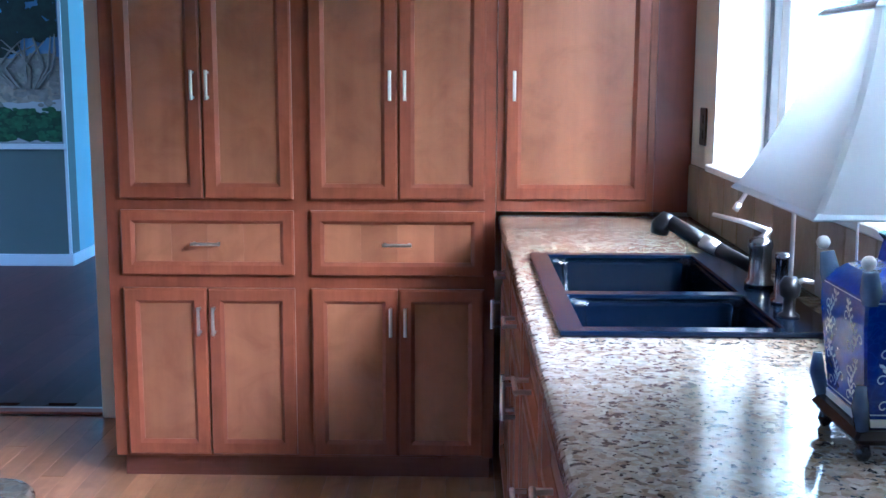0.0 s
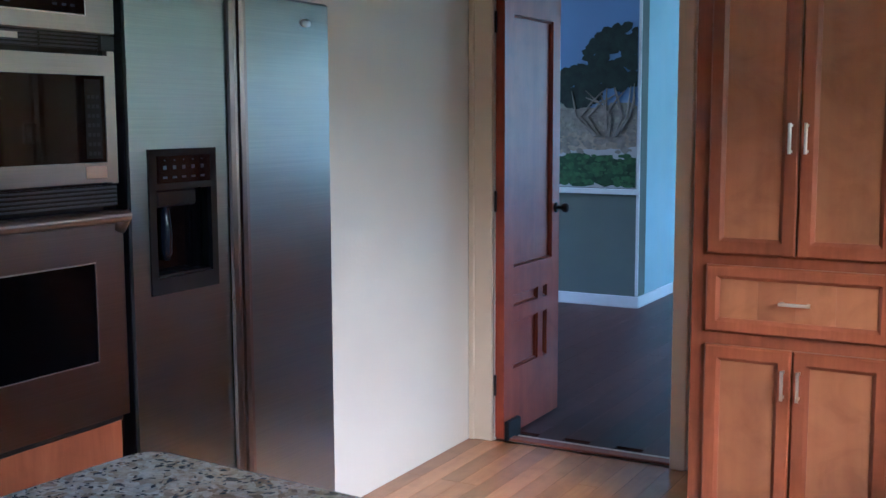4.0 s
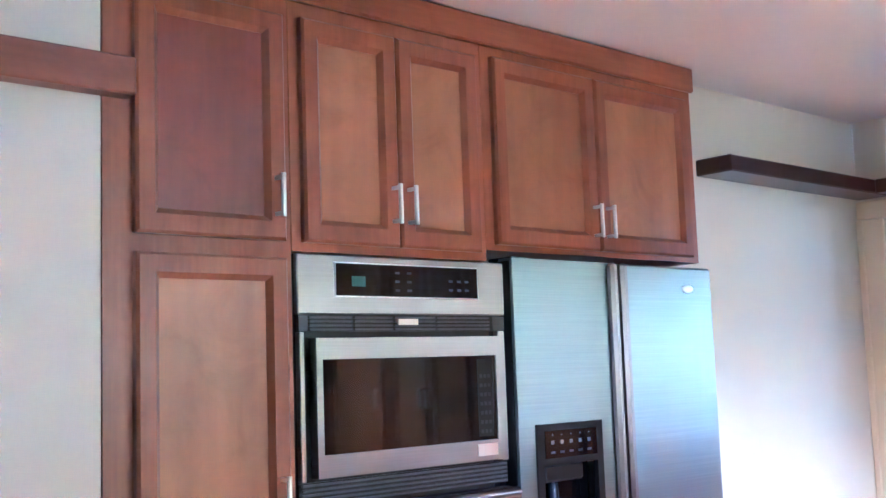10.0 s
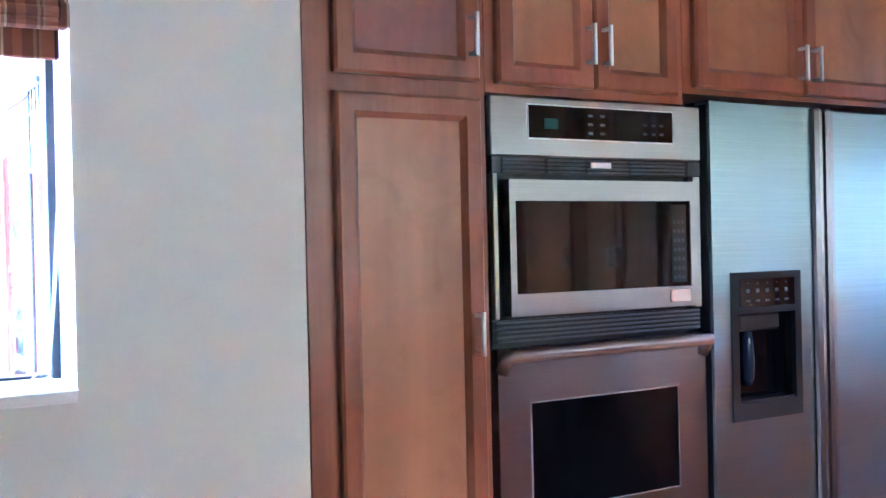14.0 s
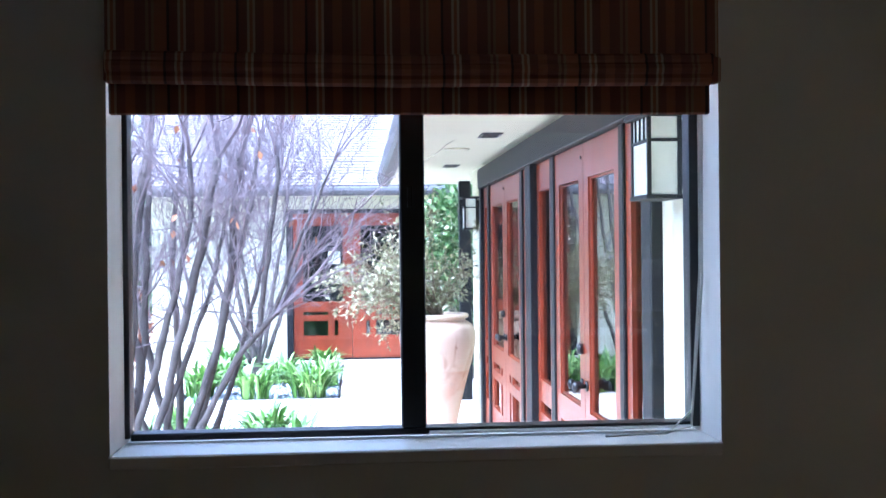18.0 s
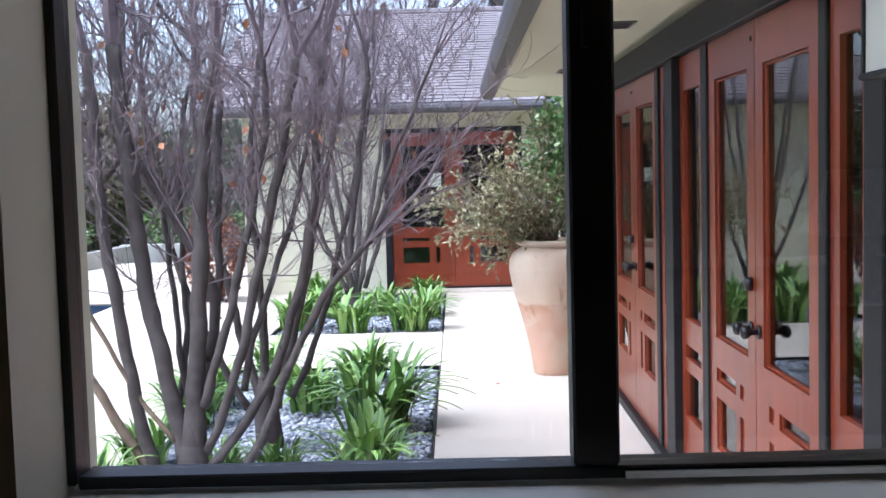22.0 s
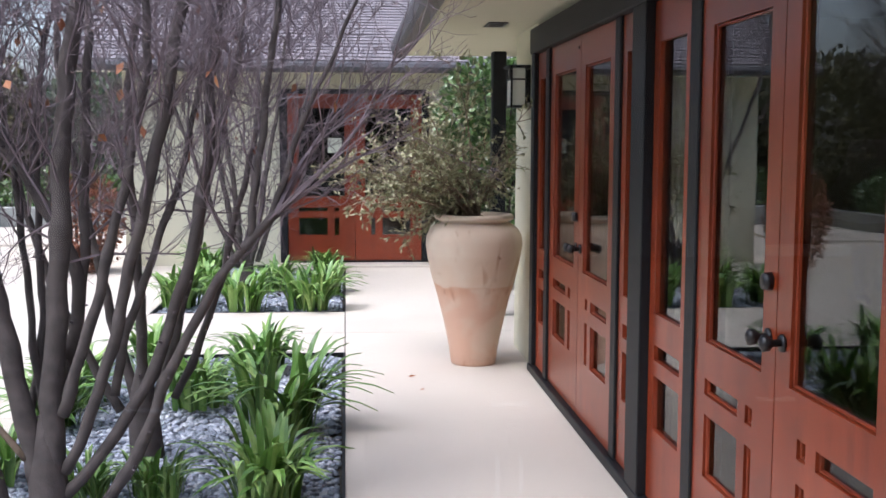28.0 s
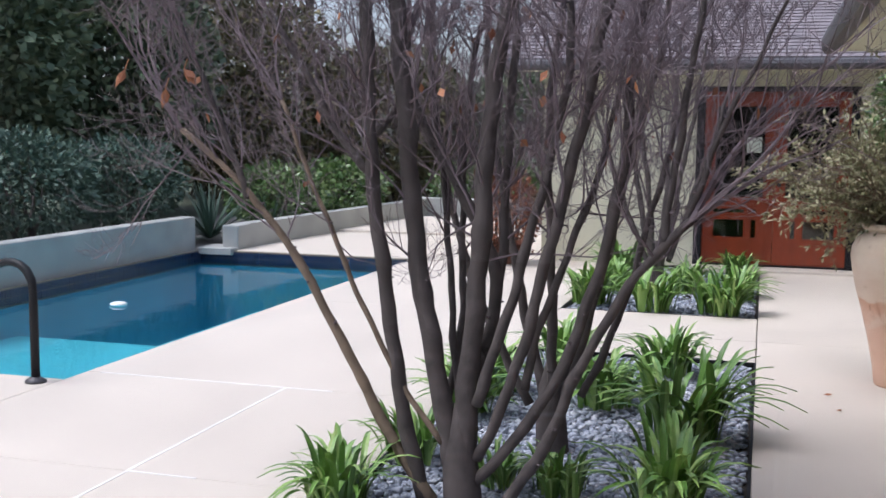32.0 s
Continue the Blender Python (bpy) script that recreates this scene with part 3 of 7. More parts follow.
def mitred_frame(bm, place, u0, u1, z0, z1, w, d0, d1, lip=0.012, drop=0.012):
    """Four mitred boards round a panel, with a rounded outer edge and a bead that falls to the panel."""
    def ring(i, d):
        return [bm.verts.new(place(u, d, z)) for u, z in ((u0 + i, z0 + i), (u1 - i, z0 + i), (u1 - i, z1 - i), (u0 + i, z1 - i))]

    rings = [ring(0, d0), ring(0, d1 - 0.006), ring(0.006, d1), ring(w - lip, d1), ring(w, d1 - drop), ring(w, d0)]
    for a, b in zip(rings, rings[1:]):
        for k in range(4):
            bm.faces.new((a[k], a[(k + 1) % 4], b[(k + 1) % 4], b[k]))
    bmesh.ops.recalc_face_normals(bm, faces=bm.faces)
    return bm


def bar_handle(parent, place, u, z, length, flat=False, d=0.0):
    """A satin bar pull on two posts."""
    bm = B()
    h = length / 2
    ends = [(u - h, z), (u + h, z)] if flat else [(u, z - h), (u, z + h)]
    tube(bm, [place(ends[0][0], d + 0.029, ends[0][1]), place(ends[1][0], d + 0.029, ends[1][1])], 0.0055, 12)
    for t in (0.08, 0.92):
        pu, pz = (ends[0][k] + t * (ends[1][k] - ends[0][k]) for k in (0, 1))
        slab(bm, place, pu - 0.004, pu + 0.004, pz - 0.004, pz + 0.004, d, d + 0.0242)
    return part("handle", bm, M_CHROME, parent, "satin nickel bar handle")


def cabinet_door(parent, place, u0, u1, z0, z1, panel=None, name="door", w=0.052, handle=None, flat=False, length=0.095):
    """A mitred frame round a recessed panel; handle: (u, z) of its middle."""
    d = part(name, mitred_frame(B(), place, u0, u1, z0, z1, w, 0.002, 0.022), M_FRAME, parent)
    part("panel", slab(B(), place, u0 + w - 0.004, u1 - w + 0.004, z0 + w - 0.004, z1 - w + 0.004, 0.001, 0.008), panel or M_PANEL, d, "light alder panel")
    if handle:
        bar_handle(d, place, handle[0], handle[1], length, flat, 0.022)
    return d


# ==== the house: kitchen shell ====
XW, XE, YN, YS, ZC = -2.396, 0.57, 4.36, -3.2, 2.40          # west, east, north, south faces and the ceiling
XN = -2.51                                                          # the wall past the refrigerator
W_Y0, W_Y1, W_Z0, W_Z1 = -0.409, 0.6755, 1.160, 1.952           # the west window's opening

west = plate(B(), [YS - 0.2, W_Y0, W_Y1, 1.1265], [-0.06, W_Z0, W_Z1, 2.62], {(1, 1)}, on_x(XW), -0.224, 0.0)
solid("wall_west", west, M_WHITE_WALL, "warm white plaster wall with a wide window opening", "wall", "structure")
solid("wall_west_recess", boxes((-2.70, -2.61, 1.127, 3.0905, -0.06, 2.62)), M_WHITE_WALL, "plaster wall behind the built-in cabinets", "wall", "structure")
solid("wall_west_north", boxes((-2.70, -2.61, 3.091, 3.1285, -0.06, 1.774), (-2.70, XN, 3.091, 3.1285, 1.775, 2.62), (-2.70, XN, 3.129, YN, -0.06, 2.62)), M_WHITE_WALL, "warm white plaster wall between refrigerator and doorway", "wall", "structure")
north = plate(B(), [-2.70, -2.40, -1.61, 0.80], [-0.06, 0.0, 2.0, 2.62], {(1, 1)}, on_y(YN), -0.13, 0.0)
solid("wall_north", north, M_WHITE_WALL, "warm white plaster wall with a doorway", "wall", "structure")
E_Y0, E_Y1, E_Z0, E_Z1 = 1.15, 3.385, 1.105, 2.12
east = plate(B(), [YS - 0.2, E_Y0, E_Y1, YN], [-0.06, E_Z0, E_Z1, 2.62], {(1, 1)}, on_x(XE, -1), -0.24, 0.0)
solid("wall_east", east, M_WHITE_WALL, "warm white plaster wall with a window over the sink", "wall", "structure")
# out of view; the dark colour is there to soak up bounced light
south = boxes((-2.70, 0.81, YS - 0.2, YS, -0.06, 2.62))
solid("wall_south", south, M_SAGE, "unseen closing wall behind the island, coloured dark to cut bounced light", "wall", "structure")
solid("ceiling_kitchen", boxes((-2.605, 0.79, -3.39, 4.355, ZC, ZC + 0.14)), M_CEIL, "smooth off-white painted ceiling", "ceiling", "structure")
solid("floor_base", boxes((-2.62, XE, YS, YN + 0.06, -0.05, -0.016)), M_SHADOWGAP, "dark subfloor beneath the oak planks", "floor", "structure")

# unseen overhang and wall, added to limit and bounce the sink window's light
solid("east_eave", boxes((0.82, 1.30, YS - 2.0, 14.0, 2.64, 2.70), (1.17, 1.30, YS - 2.0, 14.0, 2.58, 2.639)), M_SOFFIT, "unseen overhang added to limit sky light at the sink window", "roof", "structure")
solid("wall_yard", boxes((2.5, 2.7, YS - 2, 14.0, -0.07, 2.638), (0.82, 2.498, YS - 2.0, YS - 1.9, -0.07, 2.638), (1.21, 2.498, 13.9, 14.0, -0.07, 2.638)), M_BOUNCE, "unseen green-grey wall added to bounce light into the sink window", "wall", "structure")

# ledges that run round the room above the doors
solid("plate_ledge", boxes((XW + 0.001, -2.345, 0.70, 1.180, 2.035, 2.112), bev=0.004), M_LEDGE, "cherry wood ledge fixed along the white wall", "ledge", "structure")
dark = thing("corner_ledge", (-2.44, 3.8, 2.085), "dark espresso wooden ledge round the wall corner", "ledge", kind="structure")
part("long_board", boxes((XN + 0.001, -2.37, 3.27, YN - 0.001, 2.085, 2.14), bev=0.004), M_LEDGE_DARK, dark)
part("short_board", boxes((-2.368, -1.36, YN - 0.13, YN - 0.001, 2.086, 2.139), bev=0.004), M_LEDGE_DARK, dark)

# doorway trim and the open door
door_trim = thing("door_casing", (-2.0, YN, 0), "cream painted casing round the open doorway", "door casing", kind="structure")
part("left_casing", boxes((XN + 0.002, -2.402, YN - 0.02, YN - 0.001, 0, 2.0), bev=0.004), M_TRIM_CREAM, door_trim)
part("left_edge_bead", boxes((XN + 0.002, -2.482, YN - 0.032, YN - 0.021, 0, 2.0), bev=0.004), M_TRIM_CREAM, door_trim)
part("right_casing", boxes((-1.608, -1.545, YN - 0.02, YN - 0.001, 0, 2.0), bev=0.004), M_TRIM_CREAM, door_trim)
part("head_casing", boxes((XN + 0.002, -1.545, YN - 0.022, YN - 0.001, 2.003, 2.075), bev=0.004), M_TRIM_CREAM, door_trim)
part("left_jamb", boxes((-2.418, -2.401, YN, YN + 0.13, 0, 1.998)), M_TRIM_CREAM, door_trim)
part("right_jamb", boxes((-1.609, -1.592, YN, YN + 0.13, 0, 1.998)), M_TRIM_CREAM, door_trim)
part("threshold", boxes((-2.40, -1.61, YN + 0.02, YN + 0.075, 0.0, 0.012), bev=0.003), M_LEDGE, door_trim)


def craftsman_leaf(parent, place, u0, u1, z0, z1, d0, d1, glass, meet, name="door_leaf", mat=None):
    """A wooden leaf with one tall light over a slot, a square, a low light and a slit. meet: +1 when the meeting edge is at u1."""
    w = u1 - u0
    mat = mat or M_REDWOOD
    m = lambda t: u0 + t * w if meet > 0 else u1 - t * w           # measured from the hinge side
    zs = [z0, z0 + 0.29, z0 + 0.50, z0 + 0.565, z0 + 0.62, z0 + 0.74, z1 - 0.155, z1]
    # the leaf is made of two boards of cells, so that rows can be cut at different places
    cuts = sorted(m(t) for t in (0.0, 0.155, 0.60, 0.69, 0.77, 0.86, 1.0))
    cell = lambda a, b: {i for i in range(6) if min(m(a), m(b)) - 1e-6 <= cuts[i] and cuts[i + 1] <= max(m(a), m(b)) + 1e-6}
    holes = {(i, 5) for i in cell(0.155, 0.86)}
    holes |= {(i, 3) for i in cell(0.155, 0.60)} | {(i, 3) for i in cell(0.69, 0.77)}
    holes |= {(i, 1) for i in cell(0.155, 0.60)} | {(i, 1) for i in cell(0.69, 0.77)}
    leaf = part(name, plate(B(), cuts, zs, holes, place, d0, d1), mat, parent)
    mid = (d0 + d1) / 2
    for j, a, b in ((5, 0.155, 0.86), (3, 0.155, 0.60), (3, 0.69, 0.77), (1, 0.155, 0.60), (1, 0.69, 0.77)):
        ua, ub = sorted((m(a), m(b)))
        p = part("pane" if glass else "panel", slab(B(), place, ua, ub, zs[j], zs[j + 1], mid - 0.003, mid + 0.003), M_DOOR_GLASS if glass else mat, leaf)
        bead = B()
        mitred_frame(bead, place, ua - 0.001, ub + 0.001, zs[j] - 0.001, zs[j + 1] + 0.001, 0.010, mid + 0.003, d1 - 0.008, 0.002, 0.004)
        part("glazing_bead", bead, mat, leaf)
    return leaf


def round_knob(parent, place, u, z, d):
    bm = B()
    tube(bm, [place(u, d, z), place(u, d + 0.008, z)], 0.024, 18)
    tube(bm, [place(u, d, z), place(u, d + 0.03, z), place(u, d + 0.042, z), place(u, d + 0.058, z), place(u, d + 0.066, z)], [0.010, 0.010, 0.022, 0.023, 0.012], 18)
    return part("knob", bm, M_BRONZE, parent, "dark bronze knob", True)


swing = thing("interior_door", (-2.40, YN + 0.13, 0), "glossy red-brown panelled wooden door standing wide open", "door", kind="structure")
leaf = craftsman_leaf(swing, on_x(-2.40), YN + 0.012, YN + 0.60, 0.012, 1.985, 0.001, 0.042, False, 1, mat=M_DOORWOOD)
round_knob(leaf, on_x(-2.40), YN + 0.555, 0.98, 0.042)
for z in (0.2, 1.0, 1.75):
    part("hinge", tube(B(), [(-2.396, YN + 0.004, z), (-2.396, YN + 0.004, z + 0.09)], 0.006, 8), M_BRONZE, swing)
part("kick_stop", boxes((-2.357, -2.335, YN + 0.014, YN + 0.14, 0.0, 0.085), bev=0.004), M_DARKPAINT, swing, "small dark block at the foot of the door")

# ==== dining room beyond the doorway ====
DR = YN + 0.13
solid("floor_dining", boxes((-7.0, 1.0, DR - 0.05, 12.2, -0.05, -0.012)), M_SHADOWGAP, "dark subfloor of the dining room", "floor", "structure")
solid("wall_dining_mural", boxes((-7.0, -2.96, 7.83, 8.0, 0, 2.6)), M_SAGE, "grey-green wall below a painted landscape", "wall", "structure")
solid("wall_dining_blue", boxes((-3.1, -2.96, 8.002, 12.2, 0, 2.6)), M_BLUE, "pale blue painted wall turning the corner", "wall", "structure")
solid("wall_dining_end", boxes((-2.958, 1.2, 12.0, 12.2, 0, 2.6)), M_BLUE, "pale blue painted end wall", "wall", "structure")
# unseen wall, its opening added to let the fill lamp in
solid("wall_dining_west", plate(B(), [DR, 5.1, 7.5, 8.0], [0, 0.6, 2.2, 2.6], {(1, 1)}, on_x(-7.0), -0.2, 0.0), M_SAGE, "grey-green side wall with an opening added for the fill lamp", "wall", "structure")
solid("wall_dining_south", boxes((-7.0, -2.702, DR - 0.12, DR, 0, 2.6)), M_SAGE, "grey-green inner wall", "wall", "structure")
solid("wall_dining_east", plate(B(), [DR, 9.0, 11.6, 12.0], [0, 0.8, 2.3, 2.6], {(1, 1)}, on_x(1.0, -1), -0.2, 0.0), M_BLUE, "pale blue wall with a wide window opening", "wall", "structure")
solid("ceiling_dining", boxes((-7.2, 1.2, DR, 12.2, 2.6, 2.7)), M_CEIL, "off-white dining room ceiling", "ceiling", "structure")
base = thing("dining_baseboard", (-2.96, 7.83, 0), "white painted baseboard round the dining room corner", "baseboard", kind="structure")
part("mural_side", boxes((-6.98, -2.945, 7.812, 7.829, 0, 0.085), bev=0.003), M_TRIM_WHITE, base)
part("blue_side", boxes((-2.959, -2.944, 7.832, 11.98, 0, 0.084), bev=0.003), M_TRIM_WHITE, base)
solid("chair_rail", boxes((-6.98, -2.962, 7.800, 7.829, 0.835, 0.875), bev=0.004), M_TRIM_WHITE, "white wooden chair rail below the mural", "chair rail", "structure")
solid("corner_bead", boxes((-2.972, -2.952, 7.815, 7.829, 0.09, 2.59)), M_TRIM_WHITE, "white corner strip beside the mural", "trim", "structure")

# the painted landscape, built of thin flat shapes
mural = thing("wall_mural", (-4.5, 7.829, 0.88), "painted landscape mural with a dark tree, rocks and blue sky", "mural")


def flat_blob(bm, cx, cz, r, y, seed, squash=0.7, n=14):
    rnd = random.Random(seed)
    pts = [(cx + r * (0.75 + 0.5 * rnd.random()) * math.cos(2 * math.pi * k / n), cz + squash * r * (0.75 + 0.5 * rnd.random()) * math.sin(2 * math.pi * k / n)) for k in range(n)]
    bm.faces.new([bm.verts.new((min(x, -2.98), y, max(0.885, z))) for x, z in pts])


def sky_mat():
    m, nt, b = material("painted_sky")
    sep = nt.nodes.new("ShaderNodeSeparateXYZ")
    mp = coords(nt, shift=False)
    nt.links.new(mp.outputs[0], sep.inputs[0])
    n = noise_tex(nt, mp, 1.6, 4.0)
    add = nt.nodes.new("ShaderNodeMath")
    add.operation, add.inputs[1].default_value = "MULTIPLY_ADD", -0.9
    nt.links.new(n.outputs["Fac"], add.inputs[0])
    nt.links.new(sep.outputs[2], add.inputs[2])
    r = ramp(nt, add.outputs[0], [(0.0, (0.52, 0.49, 0.45)), (0.85, (0.55, 0.53, 0.54)), (1.0, (0.20, 0.29, 0.50))])
    nt.links.new(r.outputs[0], b.inputs["Base Color"])
    b.inputs["Roughness"].default_value = 0.8
    return m


part("sky", boxes((-6.95, -2.975, 7.822, 7.8285, 0.88, 2.55)), sky_mat(), mural)
rnd = random.Random(4)
P_ROCK, P_FIELD = paint("painted_rock", (0.38, 0.31, 0.23), 0.8, 0.35, 14.0), paint("painted_field", (0.022, 0.06, 0.018), 0.8, 0.5, 18.0)
P_TREE, P_LIMB = paint("painted_tree", (0.014, 0.026, 0.018), 0.8, 0.5, 16.0), paint("painted_limb", (0.27, 0.24, 0.20), 0.8, 0.3, 20.0)
P_GREY, P_LEAF = paint("painted_grey_brush", (0.30, 0.27, 0.21), 0.8, 0.4, 30.0), paint("painted_light_leaf", (0.05, 0.11, 0.035), 0.8, 0.4, 25.0)
for k in range(22):
    x, bm, bf, bg = -6.8 + 3.72 * k / 21, B(), B(), B()
    flat_blob(bg, x, 1.36 + 0.05 * rnd.random(), 0.20, 7.8212 - 0.00003 * k, 400 + k, 0.6)
    part("brush", bg, P_GREY, mural)
    flat_blob(bm, x, 1.20 + 0.04 * rnd.random(), 0.17, 7.8205 - 0.00003 * k, k, 0.42)
    part("rock", bm, P_ROCK, mural)
    flat_blob(bf, x, 0.99 + 0.05 * rnd.random(), 0.19, 7.8180 - 0.00003 * k, 50 + k, 0.6)
    part("bush", bf, P_FIELD, mural)
sprigs, light_leaves = B(), B()
for k in range(150):
    flat_blob(light_leaves, -2.99 - 0.9 * rnd.random(), 0.90 + 0.22 * rnd.random(), rnd.uniform(0.015, 0.04), 7.8170 - 0.00002 * k, 700 + k, 0.6, 7)
    flat_blob(sprigs, -2.99 - 0.6 * rnd.random(), 1.14 + 0.32 * rnd.random(), rnd.uniform(0.01, 0.035), 7.8186 - 0.00002 * k, 900 + k, 0.7, 7)
tagged(part("light_leaves", light_leaves, P_LEAF, mural, "painted mid-green leaves"), kind="stuff")
tagged(part("pale_brush", sprigs, P_LIMB, mural, "painted pale dry brush"), kind="stuff")
crowns = B()
for k in range(120):
    a, q = rnd.uniform(0, 6.28), rnd.random() ** 0.5
    flat_blob(crowns, -3.10 + 0.26 * q * math.cos(a), 1.83 + 0.22 * q * math.sin(a), 0.05, 7.8182 - 0.00002 * k, 100 + k, 0.7, 9)
    flat_blob(crowns, -3.44 + 0.19 * q * math.cos(a), 1.62 + 0.14 * q * math.sin(a), 0.045, 7.8182 - 0.00002 * k, 300 + k, 0.7, 9)
    flat_blob(crowns, -4.55 + 0.5 * q * math.cos(a), 1.7 + 0.3 * q * math.sin(a), 0.1, 7.8182 - 0.00002 * k, 200 + k, 0.6, 9)
tagged(part("tree_crown", crowns, P_TREE, mural, "dark painted tree crown"), kind="stuff")
for k in range(13):
    x, a, bl_ = -3.22 + rnd.uniform(-0.26, 0.2), rnd.uniform(-1.0, 1.0), B()
    tube(bl_, [(-3.2 + 0.4 * (x + 3.2), 7.8150, 1.26), (x, 7.8150, 1.40), (min(-3.0, x + 0.10 * a), 7.8150, 1.50), (min(-3.0, x + 0.22 * a), 7.8150, 1.54 + 0.1 * rnd.random())], [0.014, 0.010, 0.008, 0.004], 5)
    part("tree_limb", bl_, P_LIMB, mural)

# ==== west window ====
win = thing("window_1", (-2.64, 0.14, W_Z0), "dark bronze sliding window with two panes", "window", kind="structure")
XF = -2.52
part("left_stile", boxes((XF - 0.045, XF, W_Y0 + 0.001, W_Y0 + 0.012, W_Z0 + 0.012, W_Z1 - 0.001), bev=0.002), M_BRONZE, win)
part("right_stile", boxes((XF - 0.045, XF, W_Y1 - 0.019, W_Y1 - 0.001, W_Z0 + 0.012, W_Z1 - 0.001), bev=0.002), M_BRONZE, win)
part("bottom_rail", boxes((XF - 0.045, XF, W_Y0 + 0.013, W_Y1 - 0.020, W_Z0 + 0.008, W_Z0 + 0.021), bev=0.002), M_BRONZE, win)
part("top_rail", boxes((XF - 0.045, XF, W_Y0 + 0.013, W_Y1 - 0.020, W_Z1 - 0.03, W_Z1 - 0.002), bev=0.002), M_BRONZE, win)
mull = part("mullion", boxes((XF - 0.042, XF + 0.004, 0.103, 0.149, W_Z0 + 0.022, W_Z1 - 0.032), bev=0.003), M_BRONZE, win)
part("latch", boxes((XF + 0.004, XF + 0.010, 0.117, 0.125, 1.595, 1.633), bev=0.001), M_BLACK, mull)
for y0, y1, xg in ((W_Y0 + 0.0125, 0.1025, XF - 0.030), (0.1495, W_Y1 - 0.0195, XF - 0.022)):
    g = part("pane", boxes((xg - 0.002, xg + 0.002, y0, y1, W_Z0 + 0.0215, W_Z1 - 0.0305)), M_WINDOW_GLASS, win)
    g.visible_shadow = False
part("track", boxes((XF + 0.001, XF + 0.008, 0.154, W_Y1 - 0.021, W_Z0 + 0.010, W_Z0 + 0.016)), M_CHROME, win)
solid("window_sill", boxes((XF + 0.001, XW + 0.004, W_Y0 + 0.001, W_Y1 - 0.001, W_Z0 - 0.02, W_Z0 + 0.004), bev=0.003), M_SILL, "white painted sill below the bronze window", "window sill", "structure")
reveal = thing("window_reveal", (-2.57, 0.14, W_Z0), "white painted reveal lining the window opening", "window reveal", kind="structure")
part("left_lining", boxes((XF + 0.001, XW + 0.001, W_Y0 - 0.002, W_Y0 + 0.003, W_Z0 + 0.005, W_Z1)), M_SILL, reveal)
part("right_lining", boxes((XF + 0.001, XW + 0.001, W_Y1 - 0.003, W_Y1 + 0.002, W_Z0 + 0.005, W_Z1)), M_SILL, reveal)
cord = B()
tube(cord, [(XF + 0.03, W_Y1 - 0.008, 1.9), (XF + 0.035, W_Y1 - 0.010, 1.5), (XF + 0.04, W_Y1 - 0.03, 1.21), (XF + 0.05, W_Y1 - 0.08, 1.1685), (XF + 0.06, W_Y1 - 0.2, 1.1675)], 0.0022, 6)
tube(cord, [(XF + 0.045, W_Y1 - 0.008, 1.9), (XF + 0.05, W_Y1 - 0.012, 1.45), (XF + 0.05, W_Y1 - 0.035, 1.18), (XF + 0.06, W_Y1 - 0.1, 1.1685)], 0.0022, 6)
solid("shade_cord", cord, M_CORD, "pale pull cord lying along the window sill", "cord")

shade = thing("roman_shade", (-2.39, 0.14, 1.75), "brown striped roman shade drawn up over the window", "window shade")
part("upper_drop", boxes((-2.394, -2.381, -0.405, 0.670, 1.852, 2.257), bev=0.003), M_SHADE, shade)
for k, (z, x) in enumerate(((1.842, -2.358), (1.826, -2.352), (1.809, -2.356))):
    fold = B()
    tube(fold, [(x, -0.399 + 0.003 * k, z + 0.004), (x - 0.001, 0.1, z - 0.002), (x, 0.650 - 0.003 * k, z + 0.002)], 0.012, 10)
    part("fold", fold, M_SHADE, shade)
part("fold_back", boxes((-2.394, -2.366, -0.404, 0.669, 1.806, 1.852), bev=0.003), M_SHADE, shade)
part("bottom_band", boxes((-2.393, -2.382, -0.399, 0.653, 1.752, 1.808), bev=0.003), M_SHADE, shade)
part("head_board", boxes((-2.395, -2.362, -0.407, 0.672, 2.258, 2.29)), M_LEDGE, shade)

# ==== sink window and counter run ====
ew = thing("window_2", (0.74, 2.2, E_Z0), "window over the sink with a grey metal frame", "window", kind="structure")
for k, y in enumerate((E_Y0 + 0.003, 1.9, 2.64, E_Y1 - 0.043)):
    part("frame_stile", boxes((0.715, 0.765, y, y + 0.04, E_Z0 + 0.045, E_Z1 - 0.045), bev=0.003), M_GREY, ew)
part("frame_bottom", boxes((0.715, 0.765, E_Y0 + 0.003, E_Y1 - 0.003, E_Z0 + 0.004, E_Z0 + 0.044), bev=0.003), M_GREY, ew)
part("frame_top", boxes((0.715, 0.765, E_Y0 + 0.003, E_Y1 - 0.003, E_Z1 - 0.044, E_Z1 - 0.004), bev=0.003), M_GREY, ew)
for y0, y1 in ((E_Y0 + 0.044, 1.899), (1.941, 2.639), (2.681, E_Y1 - 0.044)):
    part("pane", boxes((0.738, 0.742, y0, y1, E_Z0 + 0.045, E_Z1 - 0.045)), M_SINK_GLASS, ew)
solid("sink_window_sill", boxes((0.545, 0.714, E_Y0 - 0.02, E_Y1 + 0.0, E_Z0 - 0.018, E_Z0 + 0.003), bev=0.004), M_TRIM_WHITE, "white painted sill above the tile backsplash", "window sill", "structure")
lining = thing("sink_window_reveal", (0.64, E_Y1, E_Z0), "white lining of the sink window opening", "window reveal", kind="structure")
part("far_lining", boxes((XE - 0.001, 0.714, E_Y1 - 0.004, E_Y1 + 0.002, E_Z0 + 0.004, E_Z1)), M_TRIM_WHITE, lining)

splash = thing("tile_backsplash", (XE - 0.01, 2.0, 0.915), "brown tumbled stone tiles behind the sink", "backsplash", kind="structure")
